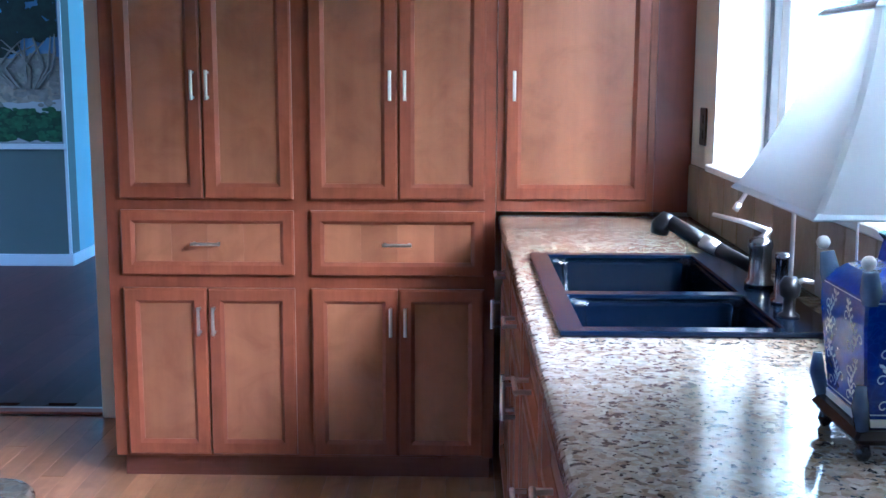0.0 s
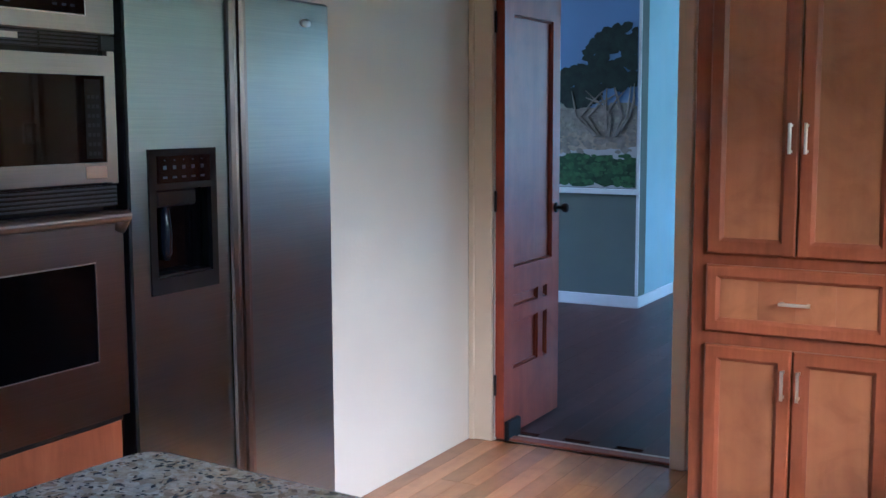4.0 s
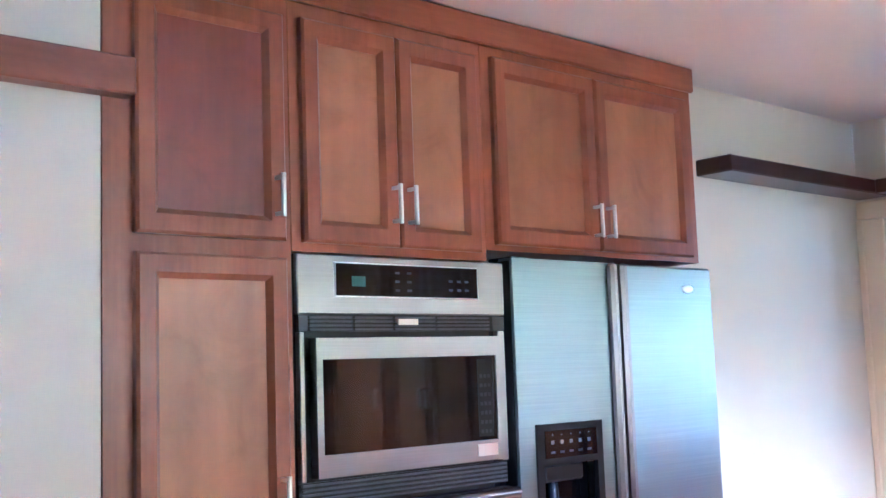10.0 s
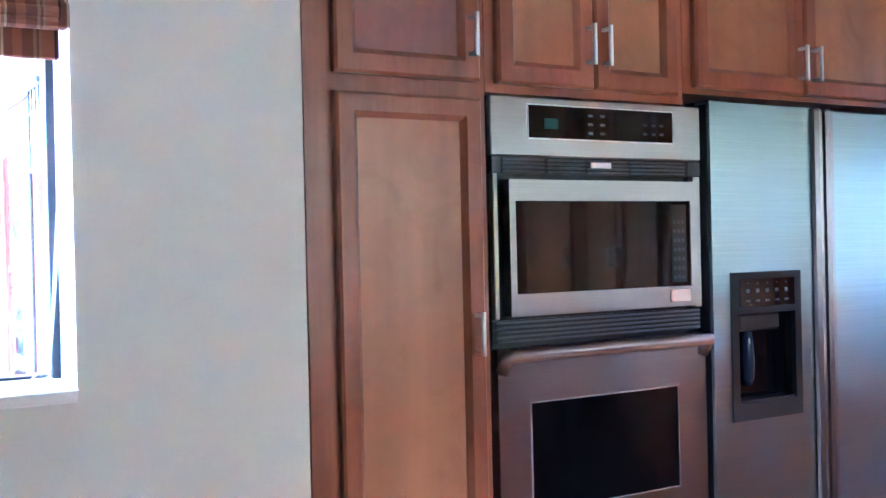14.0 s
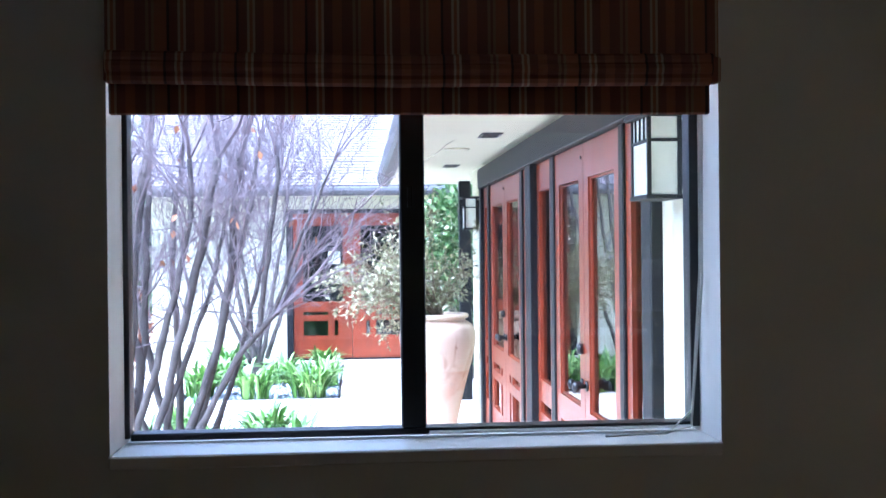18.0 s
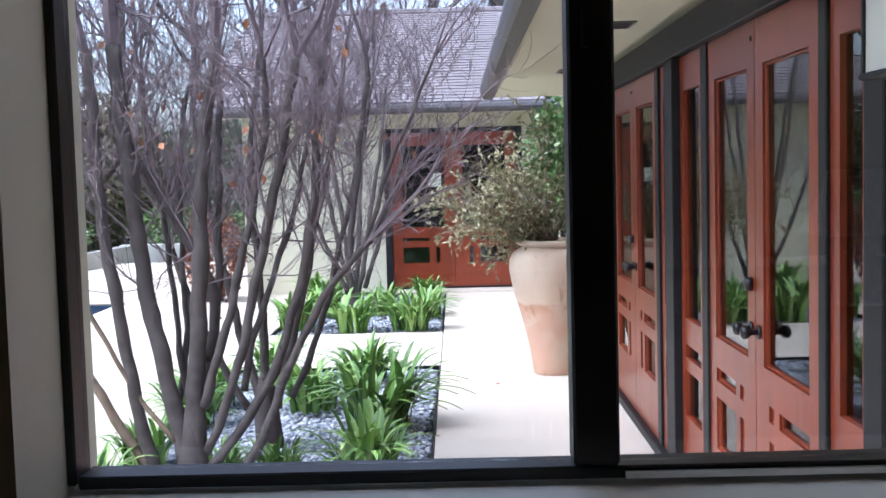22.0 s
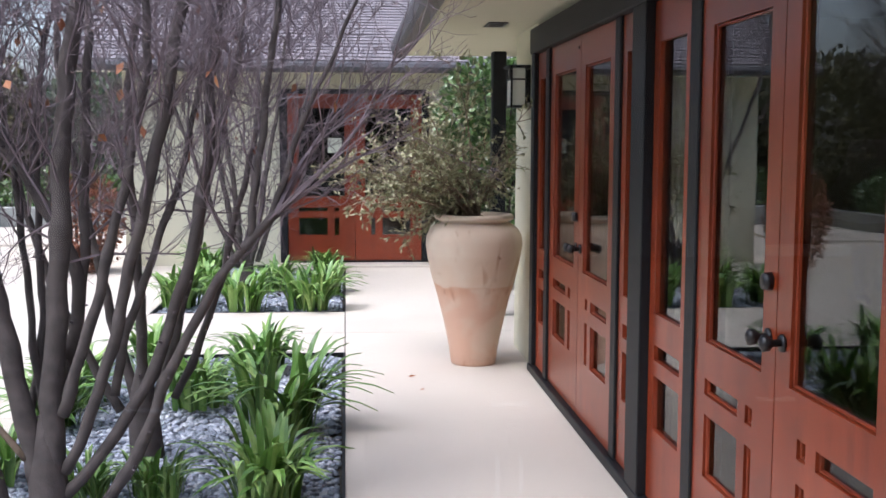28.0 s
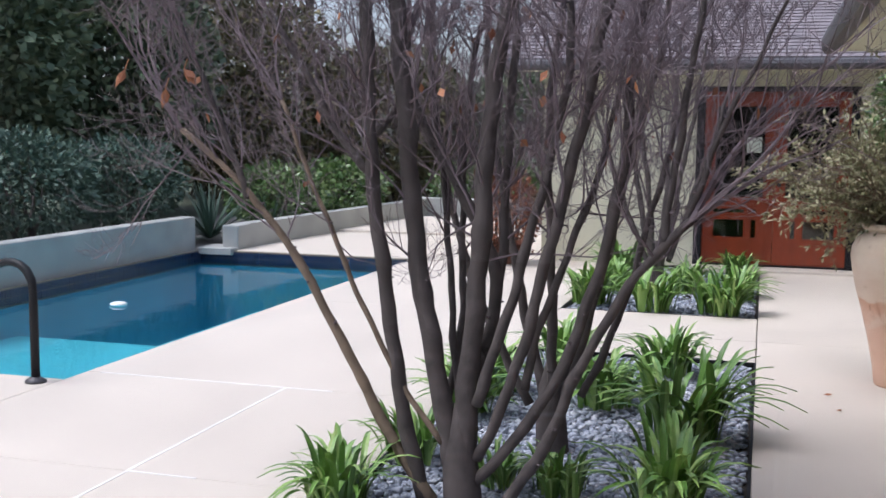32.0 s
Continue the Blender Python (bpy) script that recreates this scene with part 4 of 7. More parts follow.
part("grout_bed", boxes((XE - 0.006, XE - 0.001, -1.2, 3.676, 0.916, E_Z0 - 0.02)), M_GROUT, splash)
for k in range(30):
    y = 3.674 - 0.162 * (k + 1)
    part("tile", boxes((XE - 0.013, XE - 0.005, y + 0.003, y + 0.159, 0.918, 1.084), bev=0.003), M_TILE, splash)

outlet = thing("wall_outlet", (XE, 3.52, 1.21), "dark brown outlet plate on the wall by the cabinet", "outlet")
plate_ob = part("cover", boxes((XE - 0.007, XE - 0.001, 3.48, 3.56, 1.155, 1.27), bev=0.003), M_OUTLET, outlet)
for z in (1.19, 1.235):
    part("socket", boxes((XE - 0.010, XE - 0.006, 3.505, 3.535, z - 0.014, z + 0.014), bev=0.002), M_BLACK, plate_ob)


def rounded_slab(x0, x1, y0, y1, z0, z1, r=0.014, cut=0.0):
    """A worktop with rolled edges and softened corners."""
    bm = box(B(), x0, x1, y0, y1, z0, z1)
    if cut:
        bmesh.ops.bevel(bm, geom=[e for e in bm.edges if abs(e.verts[0].co.z - e.verts[1].co.z) > 0.01], offset=cut, segments=5, affect="EDGES", profile=0.5)
    bmesh.ops.bevel(bm, geom=[e for e in bm.edges if abs(e.verts[0].co.z - e.verts[1].co.z) < 1e-4], offset=r, segments=3, affect="EDGES", profile=0.5)
    return bm


# worktop with the sink's opening
SK = (-0.003, 0.50, 2.0, 2.86)                                    # the sink's outer edge
top = plate(B(), [-0.055, SK[0] + 0.02, SK[1] - 0.02, XE - 0.002], [-1.2, SK[2] + 0.02, SK[3] - 0.02, 3.672], {(1, 1)}, lambda u, d, z: (u, z, d), 0.877, 0.915)
edge = [e for e in top.edges if all(abs(v.co.x + 0.055) < 1e-4 for v in e.verts) and abs(e.verts[0].co.y - e.verts[1].co.y) > 0.01]
bmesh.ops.bevel(top, geom=edge, offset=0.013, segments=3, affect="EDGES", profile=0.5)
solid("worktop", top, M_GRANITE, "polished speckled granite worktop round the black sink", "worktop")

sink = thing("kitchen_sink", (0.25, 2.43, 0.915), "black enamel double-bowl sink set into the granite", "sink")
rim = B()
X0, X1, Y0, Y1 = SK
plate(rim, [X0, X0 + 0.045, X1 - 0.105, X1], [Y0, Y0 + 0.04, 2.325, 2.365, Y1 - 0.04, Y1], {(1, 1), (1, 3)}, lambda u, d, z: (u, z, d), 0.9155, 0.927)
bmesh.ops.bevel(rim, geom=[e for e in rim.edges if e.calc_face_angle(0) > 1.0], offset=0.004, segments=2, affect="EDGES", profile=0.5)
part("rim", rim, M_SINK, sink, smooth=False)


def bowl(x0, x1, y0, y1, z0, z1):
    bm = B()
    rings = []
    for inset, z in ((0.0, z1), (0.006, z1 - 0.02), (0.016, z0 + 0.03), (0.05, z0 + 0.004), (0.09, z0)):
        pts = []
        r = 0.05
        for cx, cy, a0 in ((x1 - r, y1 - r, 0), (x0 + r, y1 - r, 90), (x0 + r, y0 + r, 180), (x1 - r, y0 + r, 270)):
            for q in range(5):
                a = radians(a0 + 22.5 * q)
                rr = max(r - 0.3 * inset, 0.02)
                sx, sy = (1 if cx > (x0 + x1) / 2 else -1), (1 if cy > (y0 + y1) / 2 else -1)
                pts.append((cx + rr * math.cos(a) - sx * inset * 0.7, cy + rr * math.sin(a) - sy * inset * 0.7, z))
        rings.append([bm.verts.new(p) for p in pts])
    for a, b in zip(rings, rings[1:]):
        for k in range(len(a)):
            bm.faces.new((a[k], b[k], b[(k + 1) % len(a)], a[(k + 1) % len(a)]))
    bm.faces.new(rings[-1])
    bmesh.ops.solidify(bm, geom=bm.faces[:], thickness=-0.003)
    return bm


b1 = part("near_bowl", bowl(X0 + 0.040, X1 - 0.100, Y0 + 0.035, 2.330, 0.73, 0.921), M_SINK, sink, smooth=True)
b2 = part("far_bowl", bowl(X0 + 0.040, X1 - 0.100, 2.360, Y1 - 0.035, 0.74, 0.921), M_SINK, sink, smooth=True)
for b, y in ((b1, 2.19), (b2, 2.6)):
    part("drain", lathe(B(), (0.22, y, 0.742), [(0.03, 0), (0.042, 0.002), (0.044, 0.005), (0.02, 0.005)], 24), M_CHROME, b, "chrome drain", True)

tap = thing("kitchen_faucet", (0.455, 2.42, 0.927), "chrome and black pull-out faucet behind the sink", "faucet")
part("body", lathe(B(), (0.455, 2.42, 0.927), [(0.03, 0), (0.031, 0.01), (0.024, 0.018), (0.023, 0.075), (0.026, 0.088), (0.024, 0.1), (0.012, 0.107)], 24), M_NICKEL_DARK, tap, smooth=True)
part("spout", tube(B(), [(0.452, 2.43, 0.962), (0.418, 2.472, 0.978), (0.385, 2.512, 0.994)], [0.015, 0.015, 0.016], 14), M_BLACK, tap, "black spout", True)
part("collar", tube(B(), [(0.388, 2.508, 0.9925), (0.358, 2.536, 1.007)], [0.0168, 0.0172], 14), M_CHROME, tap, "chrome collar", True)
wand = part("spray_wand", tube(B(), [(0.37, 2.525, 1.001), (0.33, 2.558, 1.022), (0.297, 2.588, 1.04)], [0.016, 0.017, 0.017], 14), M_BLACK, tap, "black spray wand", True)
part("spray_head", tube(B(), [(0.299, 2.586, 1.040), (0.286, 2.598, 1.044), (0.278, 2.604, 1.032), (0.275, 2.607, 1.014)], [0.017, 0.021, 0.023, 0.020], 14), M_BLACK, wand, smooth=True)
part("lever", tube(B(), [(0.455, 2.42, 1.028), (0.474, 2.43, 1.043), (0.43, 2.47, 1.058), (0.375, 2.52, 1.068)], [0.010, 0.008, 0.0055, 0.0045], 10), M_CHROME, tap, "chrome lever", True)
soap = thing("soap_dispenser", (0.455, 2.25, 0.927), "brushed metal soap dispenser beside the faucet", "soap dispenser")
part("barrel", lathe(B(), (0.455, 2.25, 0.927), [(0.022, 0), (0.022, 0.006), (0.016, 0.01), (0.016, 0.085), (0.018, 0.087), (0.018, 0.098), (0.012, 0.1)], 20), M_NICKEL_DARK, soap, smooth=True)
air = thing("water_faucet", (0.432, 2.13, 0.927), "slim chrome drinking-water faucet with an arched spout", "faucet")
part("stem", lathe(B(), (0.432, 2.13, 0.927), [(0.02, 0), (0.02, 0.004), (0.011, 0.01), (0.011, 0.035), (0.018, 0.04), (0.02, 0.06), (0.012, 0.075)], 18), M_BLACK, air, smooth=True)
part("spout", tube(B(), [(0.432, 2.13, 1.0), (0.432, 2.13, 1.17), (0.426, 2.13, 1.198), (0.405, 2.13, 1.216), (0.378, 2.13, 1.209), (0.358, 2.13, 1.184), (0.344, 2.13, 1.158), (0.330, 2.13, 1.135)], 0.0042, 10), M_CHROME, air, "thin arched chrome spout", True)
part("nozzle", tube(B(), [(0.3315, 2.13, 1.1375), (0.324, 2.13, 1.125)], 0.0062, 10), M_CHROME, air, smooth=True)
part("handle", tube(B(), [(0.432, 2.128, 0.988), (0.452, 2.12, 0.997), (0.470, 2.112, 0.995)], [0.006, 0.005, 0.004], 8), M_CHROME, air, "small chrome lever", True)

# base cabinets under the worktop
BF = -0.022
for k, (y0, y1, kind) in enumerate(((2.96, 3.655, "door"), (2.42, 2.95, "pair"), (1.88, 2.41, "drawers"), (1.28, 1.87, "drawers"), (0.62, 1.27, "pair"), (-0.1, 0.61, "pair"), (-1.18, -0.11, "pair"))):
    cab = thing("base_cabinet", (0.27, (y0 + y1) / 2, 0.0), "cherry wood base cabinet under the granite worktop", "cabinet", "base cabinets under the sink window")
    sunk = y1 > 1.95 and y0 < 2.9                                    # under the sink's bowls
    part("body", boxes((BF, XE - 0.003, y0, y1, 0.1, 0.70), (BF, BF + 0.02, y0, y1, 0.701, 0.876)) if sunk else boxes((BF, XE - 0.003, y0, y1, 0.1, 0.876)), M_FRAME, cab)
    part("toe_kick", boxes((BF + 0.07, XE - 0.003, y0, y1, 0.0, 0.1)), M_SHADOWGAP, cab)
    pl = on_x(BF, -1)
    if kind == "drawers":
        for z0, z1 in ((0.715, 0.855), (0.42, 0.70), (0.12, 0.405)):
            cabinet_door(cab, pl, y0 + 0.02, y1 - 0.02, z0, z1, name="drawer", w=0.038, handle=((y0 + y1) / 2, (z0 + z1) / 2), flat=True)
    else:
        cabinet_door(cab, pl, y0 + 0.02, y1 - 0.02, 0.715, 0.855, name="drawer", w=0.038, handle=((y0 + y1) / 2, 0.785), flat=True)
        cut = [y0 + 0.02, (y0 + y1) / 2, y1 - 0.02] if kind == "pair" else [y0 + 0.02, y1 - 0.02]
        for a, b in zip(cut, cut[1:]):
            side = b - 0.03 if a == cut[0] else a + 0.03
            cabinet_door(cab, pl, a + 0.002, b - 0.002, 0.12, 0.70, handle=(side, 0.6))

# ==== pantry wall of cabinets ====
PF = 3.695                                                          # the face frame's front
pf = on_y(PF)
pantry = thing("pantry_cabinet", (-0.70, 3.99, 0.0), "tall cherry wood pantry cabinet with drawers and nickel handles", "cabinet")
part("carcass", boxes((-1.345, -0.062, PF, YN - 0.004, 0.08, ZC - 0.004), bev=0.002), M_FRAME, pantry)
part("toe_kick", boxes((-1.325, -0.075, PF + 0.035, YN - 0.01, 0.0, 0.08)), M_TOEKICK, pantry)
part("crown", boxes((-1.35, -0.062, PF - 0.02, PF - 0.001, 2.33, ZC - 0.004), bev=0.004), M_FRAME_H, pantry)
for u0, um, u1 in ((-1.294, -1.015, -0.724), (-0.669, -0.381, -0.097)):
    for a, b, h in ((u0, um - 0.002, um - 0.024), (um + 0.002, u1, um + 0.024)):
        cabinet_door(pantry, pf, a, b, 0.963, 2.305, name="upper_door", handle=(h, 1.332))
        cabinet_door(pantry, pf, a, b, 0.092, 0.666, name="lower_door", handle=(h, 0.560))
    dr = cabinet_door(pantry, pf, u0, u1, 0.71, 0.926, name="drawer", w=0.045, handle=((u0 + u1) / 2, 0.818), flat=True)
    for k in range(4):
        a = u0 + 0.046 + k * (u1 - u0 - 0.092) / 4
        part("inlay_board", slab(B(), pf, a, a + (u1 - u0 - 0.096) / 4, 0.756, 0.88, 0.0081, 0.0095), M_PANEL, dr)
wallcab = thing("upper_cabinet", (0.25, 3.99, 0.93), "cherry wood wall cabinet above the end of the worktop", "cabinet")
part("carcass", boxes((-0.060, XE - 0.002, PF, YN - 0.004, 0.925, ZC - 0.004)), M_FRAME, wallcab)
part("crown", boxes((-0.060, XE - 0.002, PF - 0.02, PF - 0.001, 2.33, ZC - 0.004), bev=0.004), M_FRAME_H, wallcab)
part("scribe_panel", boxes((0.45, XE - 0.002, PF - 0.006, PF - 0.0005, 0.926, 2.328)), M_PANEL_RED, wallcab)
cabinet_door(wallcab, pf, -0.034, 0.426, 0.963, 2.305, handle=(-0.008, 1.332))

# ==== oven, refrigerator and their cabinets ====
OF = -2.392
of = on_x(OF)
tall = thing("tall_cabinet", (-2.45, 1.36, 0.0), "tall cherry wood cabinet beside the wall ovens", "cabinet")
part("carcass", boxes((-2.605, OF, 1.128, 1.566, 0.08, 2.396)), M_FRAME, tall)
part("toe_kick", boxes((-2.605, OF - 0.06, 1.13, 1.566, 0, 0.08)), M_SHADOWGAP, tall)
cabinet_door(tall, of, 1.190, 1.545, 0.12, 1.728, name="lower_door", handle=(1.517, 1.213))
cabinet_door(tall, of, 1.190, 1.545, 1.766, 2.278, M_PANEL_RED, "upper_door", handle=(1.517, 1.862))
ovencab = thing("oven_cabinet", (-2.45, 1.88, 0.0), "cherry wood cabinet above and below the wall ovens", "cabinet")
part("upper_carcass", boxes((-2.605, OF, 1.568, 2.166, 1.746, 2.396)), M_FRAME, ovencab)
part("lower_carcass", boxes((-2.605, OF, 1.568, 2.196, 0.08, 0.628)), M_FRAME, ovencab)
part("drawer_front", mitred_frame(B(), of, 1.60, 2.17, 0.13, 0.52, 0.06, 0.001, 0.02), M_FRAME_H, ovencab)
part("drawer_panel", slab(B(), of, 1.655, 2.115, 0.185, 0.465, 0.001, 0.008), M_PANEL, ovencab)
for a, b, h in ((1.593, 1.867, 1.845), (1.871, 2.137, 1.893)):
    cabinet_door(ovencab, of, a, b, 1.766, 2.282, handle=(h, 1.866))
fridgecab = thing("over_fridge_cabinet", (-2.45, 2.64, 1.79), "cherry wood cabinet above the refrigerator", "cabinet")
part("carcass", boxes((-2.605, OF, 2.168, 3.09, 1.775, 2.396)), M_FRAME, fridgecab)
for a, b, h in ((2.197, 2.600, 2.575), (2.605, 3.045, 2.630)):
    cabinet_door(fridgecab, of, a, b, 1.790, 2.29, handle=(h, 1.872))
solid("cabinet_crown", boxes((OF + 0.001, OF + 0.02, 1.125, 3.092, 2.318, 2.396), bev=0.005), M_FRAME_H, "cherry wood crown board along the cabinet tops", "crown moulding", "structure")

oven = thing("wall_oven", (-2.42, 1.9, 0.63), "stainless steel wall oven with microwave above", "oven")
o0, o1, OX = 1.588, 2.236, -2.425
ox = on_x(OX)
part("chassis", slab(B(), ox, o0 + 0.004, o1 - 0.045, 0.632, 1.744, -0.083, 0.004), M_BLACK, oven)
ctrl = part("control_panel", slab(B(), ox, o0, o1, 1.607, 1.744, 0.005, 0.022, 0.003), M_STEEL_TRIM, oven)
part("display", slab(B(), ox, 1.690, 2.139, 1.648, 1.727, 0.0223, 0.0243), M_BLACKGLASS, ctrl, "black glass display")
part("display_bezel", mitred_frame(B(), ox, 1.686, 2.143, 1.644, 1.731, 0.005, 0.0222, 0.0255, 0.001, 0.001), M_CHROME, ctrl)
M_DIGIT = plain("green_digits", (0.02, 0.09, 0.075), 0.4)
M_MARK = plain("grey_marks", (0.045, 0.045, 0.05), 0.5)
part("clock_window", slab(B(), ox, 1.738, 1.778, 1.672, 1.696, 0.0244, 0.0250), M_DIGIT, ctrl)
for y in (1.868, 1.905):
    for z in (1.662, 1.683, 1.704):
        part("touch_key", slab(B(), ox, y, y + 0.014, z, z + 0.006, 0.0244, 0.0249), M_MARK, ctrl)
for y in (2.04, 2.068, 2.094):
    for z in (1.666, 1.688):
        part("touch_key", slab(B(), ox, y, y + 0.013, z, z + 0.006, 0.0244, 0.0249), M_MARK, ctrl)


def grille(name, z0, z1, rows, splits):
    g = part(name, slab(B(), ox, o0 + 0.002, o1 - 0.002, z0, z1, 0.004, 0.010), M_BLACK, oven)
    n = len(splits) - 1
    for r in range(rows):
        z = z0 + (r + 0.5) * (z1 - z0) / rows
        for a, b in zip(splits, splits[1:]):
            part("slat", slab(B(), ox, a + 0.004, b - 0.004, z - 0.0022, z + 0.0022, 0.010, 0.018), M_GREY, g)
    return g


g1 = grille("upper_vent", 1.568, 1.605, 4, [o0 + 0.03, 1.745, 1.865, 2.0, o1 - 0.05])
part("name_plate", slab(B(), ox, 1.878, 1.940, 1.583, 1.597, 0.018, 0.020), M_CHROME, g1)
part("vent_end", slab(B(), ox, o0 + 0.003, o0 + 0.028, 1.569, 1.604, 0.010, 0.02), M_GREY, g1)
part("vent_end", slab(B(), ox, o1 - 0.045, o1 - 0.003, 1.569, 1.604, 0.010, 0.02), M_GREY, g1)
part("left_trim", slab(B(), ox, o0 + 0.003, o0 + 0.016, 1.236, 1.567, 0.004, 0.022, 0.002), M_STEEL_TRIM, oven)
part("right_trim", slab(B(), ox, o1 - 0.030, o1 - 0.005, 1.236, 1.567, 0.004, 0.022, 0.002), M_STEEL_TRIM, oven)
mw = part("microwave_door", plate(B(), [1.626, 1.643, 2.182, 2.196], [1.242, 1.292, 1.505, 1.553], {(1, 1)}, ox, 0.008, 0.036), M_STEEL_TRIM, oven)
part("microwave_window", slab(B(), ox, 1.6435, 2.1815, 1.2925, 1.5045, 0.018, 0.033), M_MICRO_GLASS, mw, "black glass window")
part("key_strip", slab(B(), ox, 2.118, 2.168, 1.302, 1.495, 0.0332, 0.0345), M_BLACK, mw)
for r in range(7):
    for c in range(3):
        part("key", slab(B(), ox, 2.124 + 0.014 * c, 2.133 + 0.014 * c, 1.31 + 0.023 * r, 1.319 + 0.023 * r, 0.0346, 0.0352), M_MARK, mw)
part("open_button", slab(B(), ox, 2.108, 2.176, 1.254, 1.284, 0.0362, 0.0392, 0.001), M_CHROME, mw)
grille("lower_vent", 1.180, 1.233, 5, [o0 + 0.004, o1 - 0.006])
lo = part("oven_door", plate(B(), [o0, 1.676, 2.130, o1 - 0.008], [0.640, 0.794, 1.044, 1.170], {(1, 1)}, ox, 0.005, 0.032), M_STEEL_TRIM, oven)
bmesh_window = slab(B(), ox, 1.6765, 2.1295, 0.7945, 1.0435, 0.015, 0.0305)
part("oven_window", bmesh_window, M_OVEN_GLASS, lo, "black glass window")
part("window_bezel", mitred_frame(B(), ox, 1.671, 2.135, 0.789, 1.049, 0.006, 0.0322, 0.035, 0.001, 0.001), M_CHROME, lo)
hb = B()
tube(hb, [(OX + 0.032, o0 + 0.012, 1.12), (OX + 0.05, o0 + 0.012, 1.148), (OX + 0.066, o0 + 0.016, 1.158), (OX + 0.068, 1.91, 1.158), (OX + 0.066, o1 - 0.024, 1.158), (OX + 0.05, o1 - 0.02, 1.148), (OX + 0.032, o1 - 0.02, 1.12)], 0.0155, 14)
part("oven_handle", hb, M_STEEL_TRIM, lo, "brushed steel handle", True)
part("bottom_lip", slab(B(), ox, o0 + 0.01, o1 - 0.03, 0.628, 0.639, 0.004, 0.03), M_BLACK, oven)

M_KEY_PALE = plain("pale_grey_keys", (0.035, 0.035, 0.04), 0.5)
M_DISPENSER_GLOSS = plain("blue_black_plastic", (0.010, 0.014, 0.022), 0.16)
fr = thing("refrigerator", (-2.43, 2.645, 0.0), "stainless steel side-by-side refrigerator with water dispenser", "refrigerator")
FX = -2.375
fx = on_x(FX)
part("cabinet_body", boxes((-2.605, FX - 0.052, 2.247, 3.112, 0.04, 1.745)), M_GREY, fr)
part("top_hinge_cover", boxes((FX - 0.10, FX - 0.01, 2.25, 2.31, 1.746, 1.762), bev=0.003), M_BLACK, fr)
part("left_edge_seal", boxes((FX - 0.05, FX - 0.01, 2.2375, 2.2405, 0.08, 1.75)), M_BLACK, fr)
for name, a, b in (("freezer_door", 2.241, 2.645), ("fresh_door", 2.651, 3.126)):
    bm = slab(B(), fx, a, b, 0.085, 1.757, -0.05, 0.0, 0.007)
    if name == "freezer_door":
        bm.free()
        bm = plate(B(), [a, 2.310, 2.553, b], [0.085, 0.957, 1.308, 1.757], {(1, 1)}, fx, -0.05, 0.0)
    d = part(name, bm, M_STEEL, fr, "brushed stainless steel door")
    hy = 2.626 if name == "freezer_door" else 2.670
    hm = slab(B(), fx, hy - 0.0145, hy + 0.0145, 0.086, 1.756, 0.001, 0.03, 0.009)
    part("door_handle", hm, M_STEEL_TRIM, d, "long vertical steel handle")
    if name == "freezer_door":
        di = part("dispenser", plate(B(), [2.301, 2.325, 2.538, 2.562], [0.936, 0.98, 1.212, 1.320], {(1, 1)}, fx, -0.01, 0.006), M_BLACK, d, "black ice and water dispenser")
        part("recess_back", slab(B(), fx, 2.311, 2.552, 0.958, 1.307, -0.049, -0.044), M_OVEN_GLASS, di)
        part("spout_housing", slab(B(), fx, 2.345, 2.50, 1.165, 1.211, -0.043, -0.012, 0.006), M_BLACK, di)
        paddle = lathe(B(), (FX - 0.030, 2.392, 0), [(0.010, 1.02), (0.017, 1.04), (0.019, 1.09), (0.015, 1.14), (0.012, 1.17)], 14)
        part("paddle", paddle, M_DISPENSER_GLOSS, di, "glossy dark lever", True)
        part("drip_tray", slab(B(), fx, 2.33, 2.533, 0.981, 0.988, -0.043, 0.004), M_BLACK, di)
        part("key_window", slab(B(), fx, 2.33, 2.535, 1.23, 1.302, 0.0062, 0.0078), M_BLACKGLASS, di)
        for c in range(5):
            part("key", slab(B(), fx, 2.350 + 0.036 * c, 2.366 + 0.036 * c, 1.242, 1.248, 0.0079, 0.0086), M_KEY_PALE, di)
            part("key_mark", slab(B(), fx, 2.352 + 0.036 * c, 2.364 + 0.036 * c, 1.266, 1.276, 0.0079, 0.0083), M_KEY_PALE, di)
            part("key_lamp", slab(B(), fx, 2.356 + 0.036 * c, 2.360 + 0.036 * c, 1.289, 1.292, 0.0079, 0.0083), M_KEY_PALE, di)
    else:
        lg = lathe(B(), (0, 0, 0), [(0.026, 0), (0.026, 0.003), (0.02, 0.0045)], 24)
        bmesh.ops.transform(lg, matrix=Matrix.Translation((FX, 2.998, 1.690)) @ Matrix.Rotation(radians(90), 4, "Y") @ Matrix.Diagonal((0.5, 1.05, 1, 1)), verts=lg.verts)
        part("badge", lg, M_CHROME, d, "small oval badge", True)
part("kick_grille", slab(B(), fx, 2.25, 3.12, 0.01, 0.078, -0.05, -0.02), M_BLACK, fr)



# ==== island ====
isl = thing("kitchen_island", (-1.06, 0.93, 0.0), "cherry wood island with a granite top", "island")
turn = Matrix.Translation((-1.485, 1.376, 0)) @ Matrix.Rotation(radians(-4.0), 4, "Z") @ Matrix.Translation((1.485, -1.376, 0))
bm = boxes((-1.44, -0.68, 0.62, 1.335, 0.1, 0.874), (-1.40, -0.72, 0.66, 1.295, 0.0, 0.1))
bmesh.ops.transform(bm, matrix=turn, verts=bm.verts)
part("cabinet_body", bm, M_FRAME, isl)
bm = rounded_slab(-1.485, -0.64, 0.585, 1.376, 0.876, 0.915, 0.012, 0.05)
bmesh.ops.transform(bm, matrix=turn, verts=bm.verts)
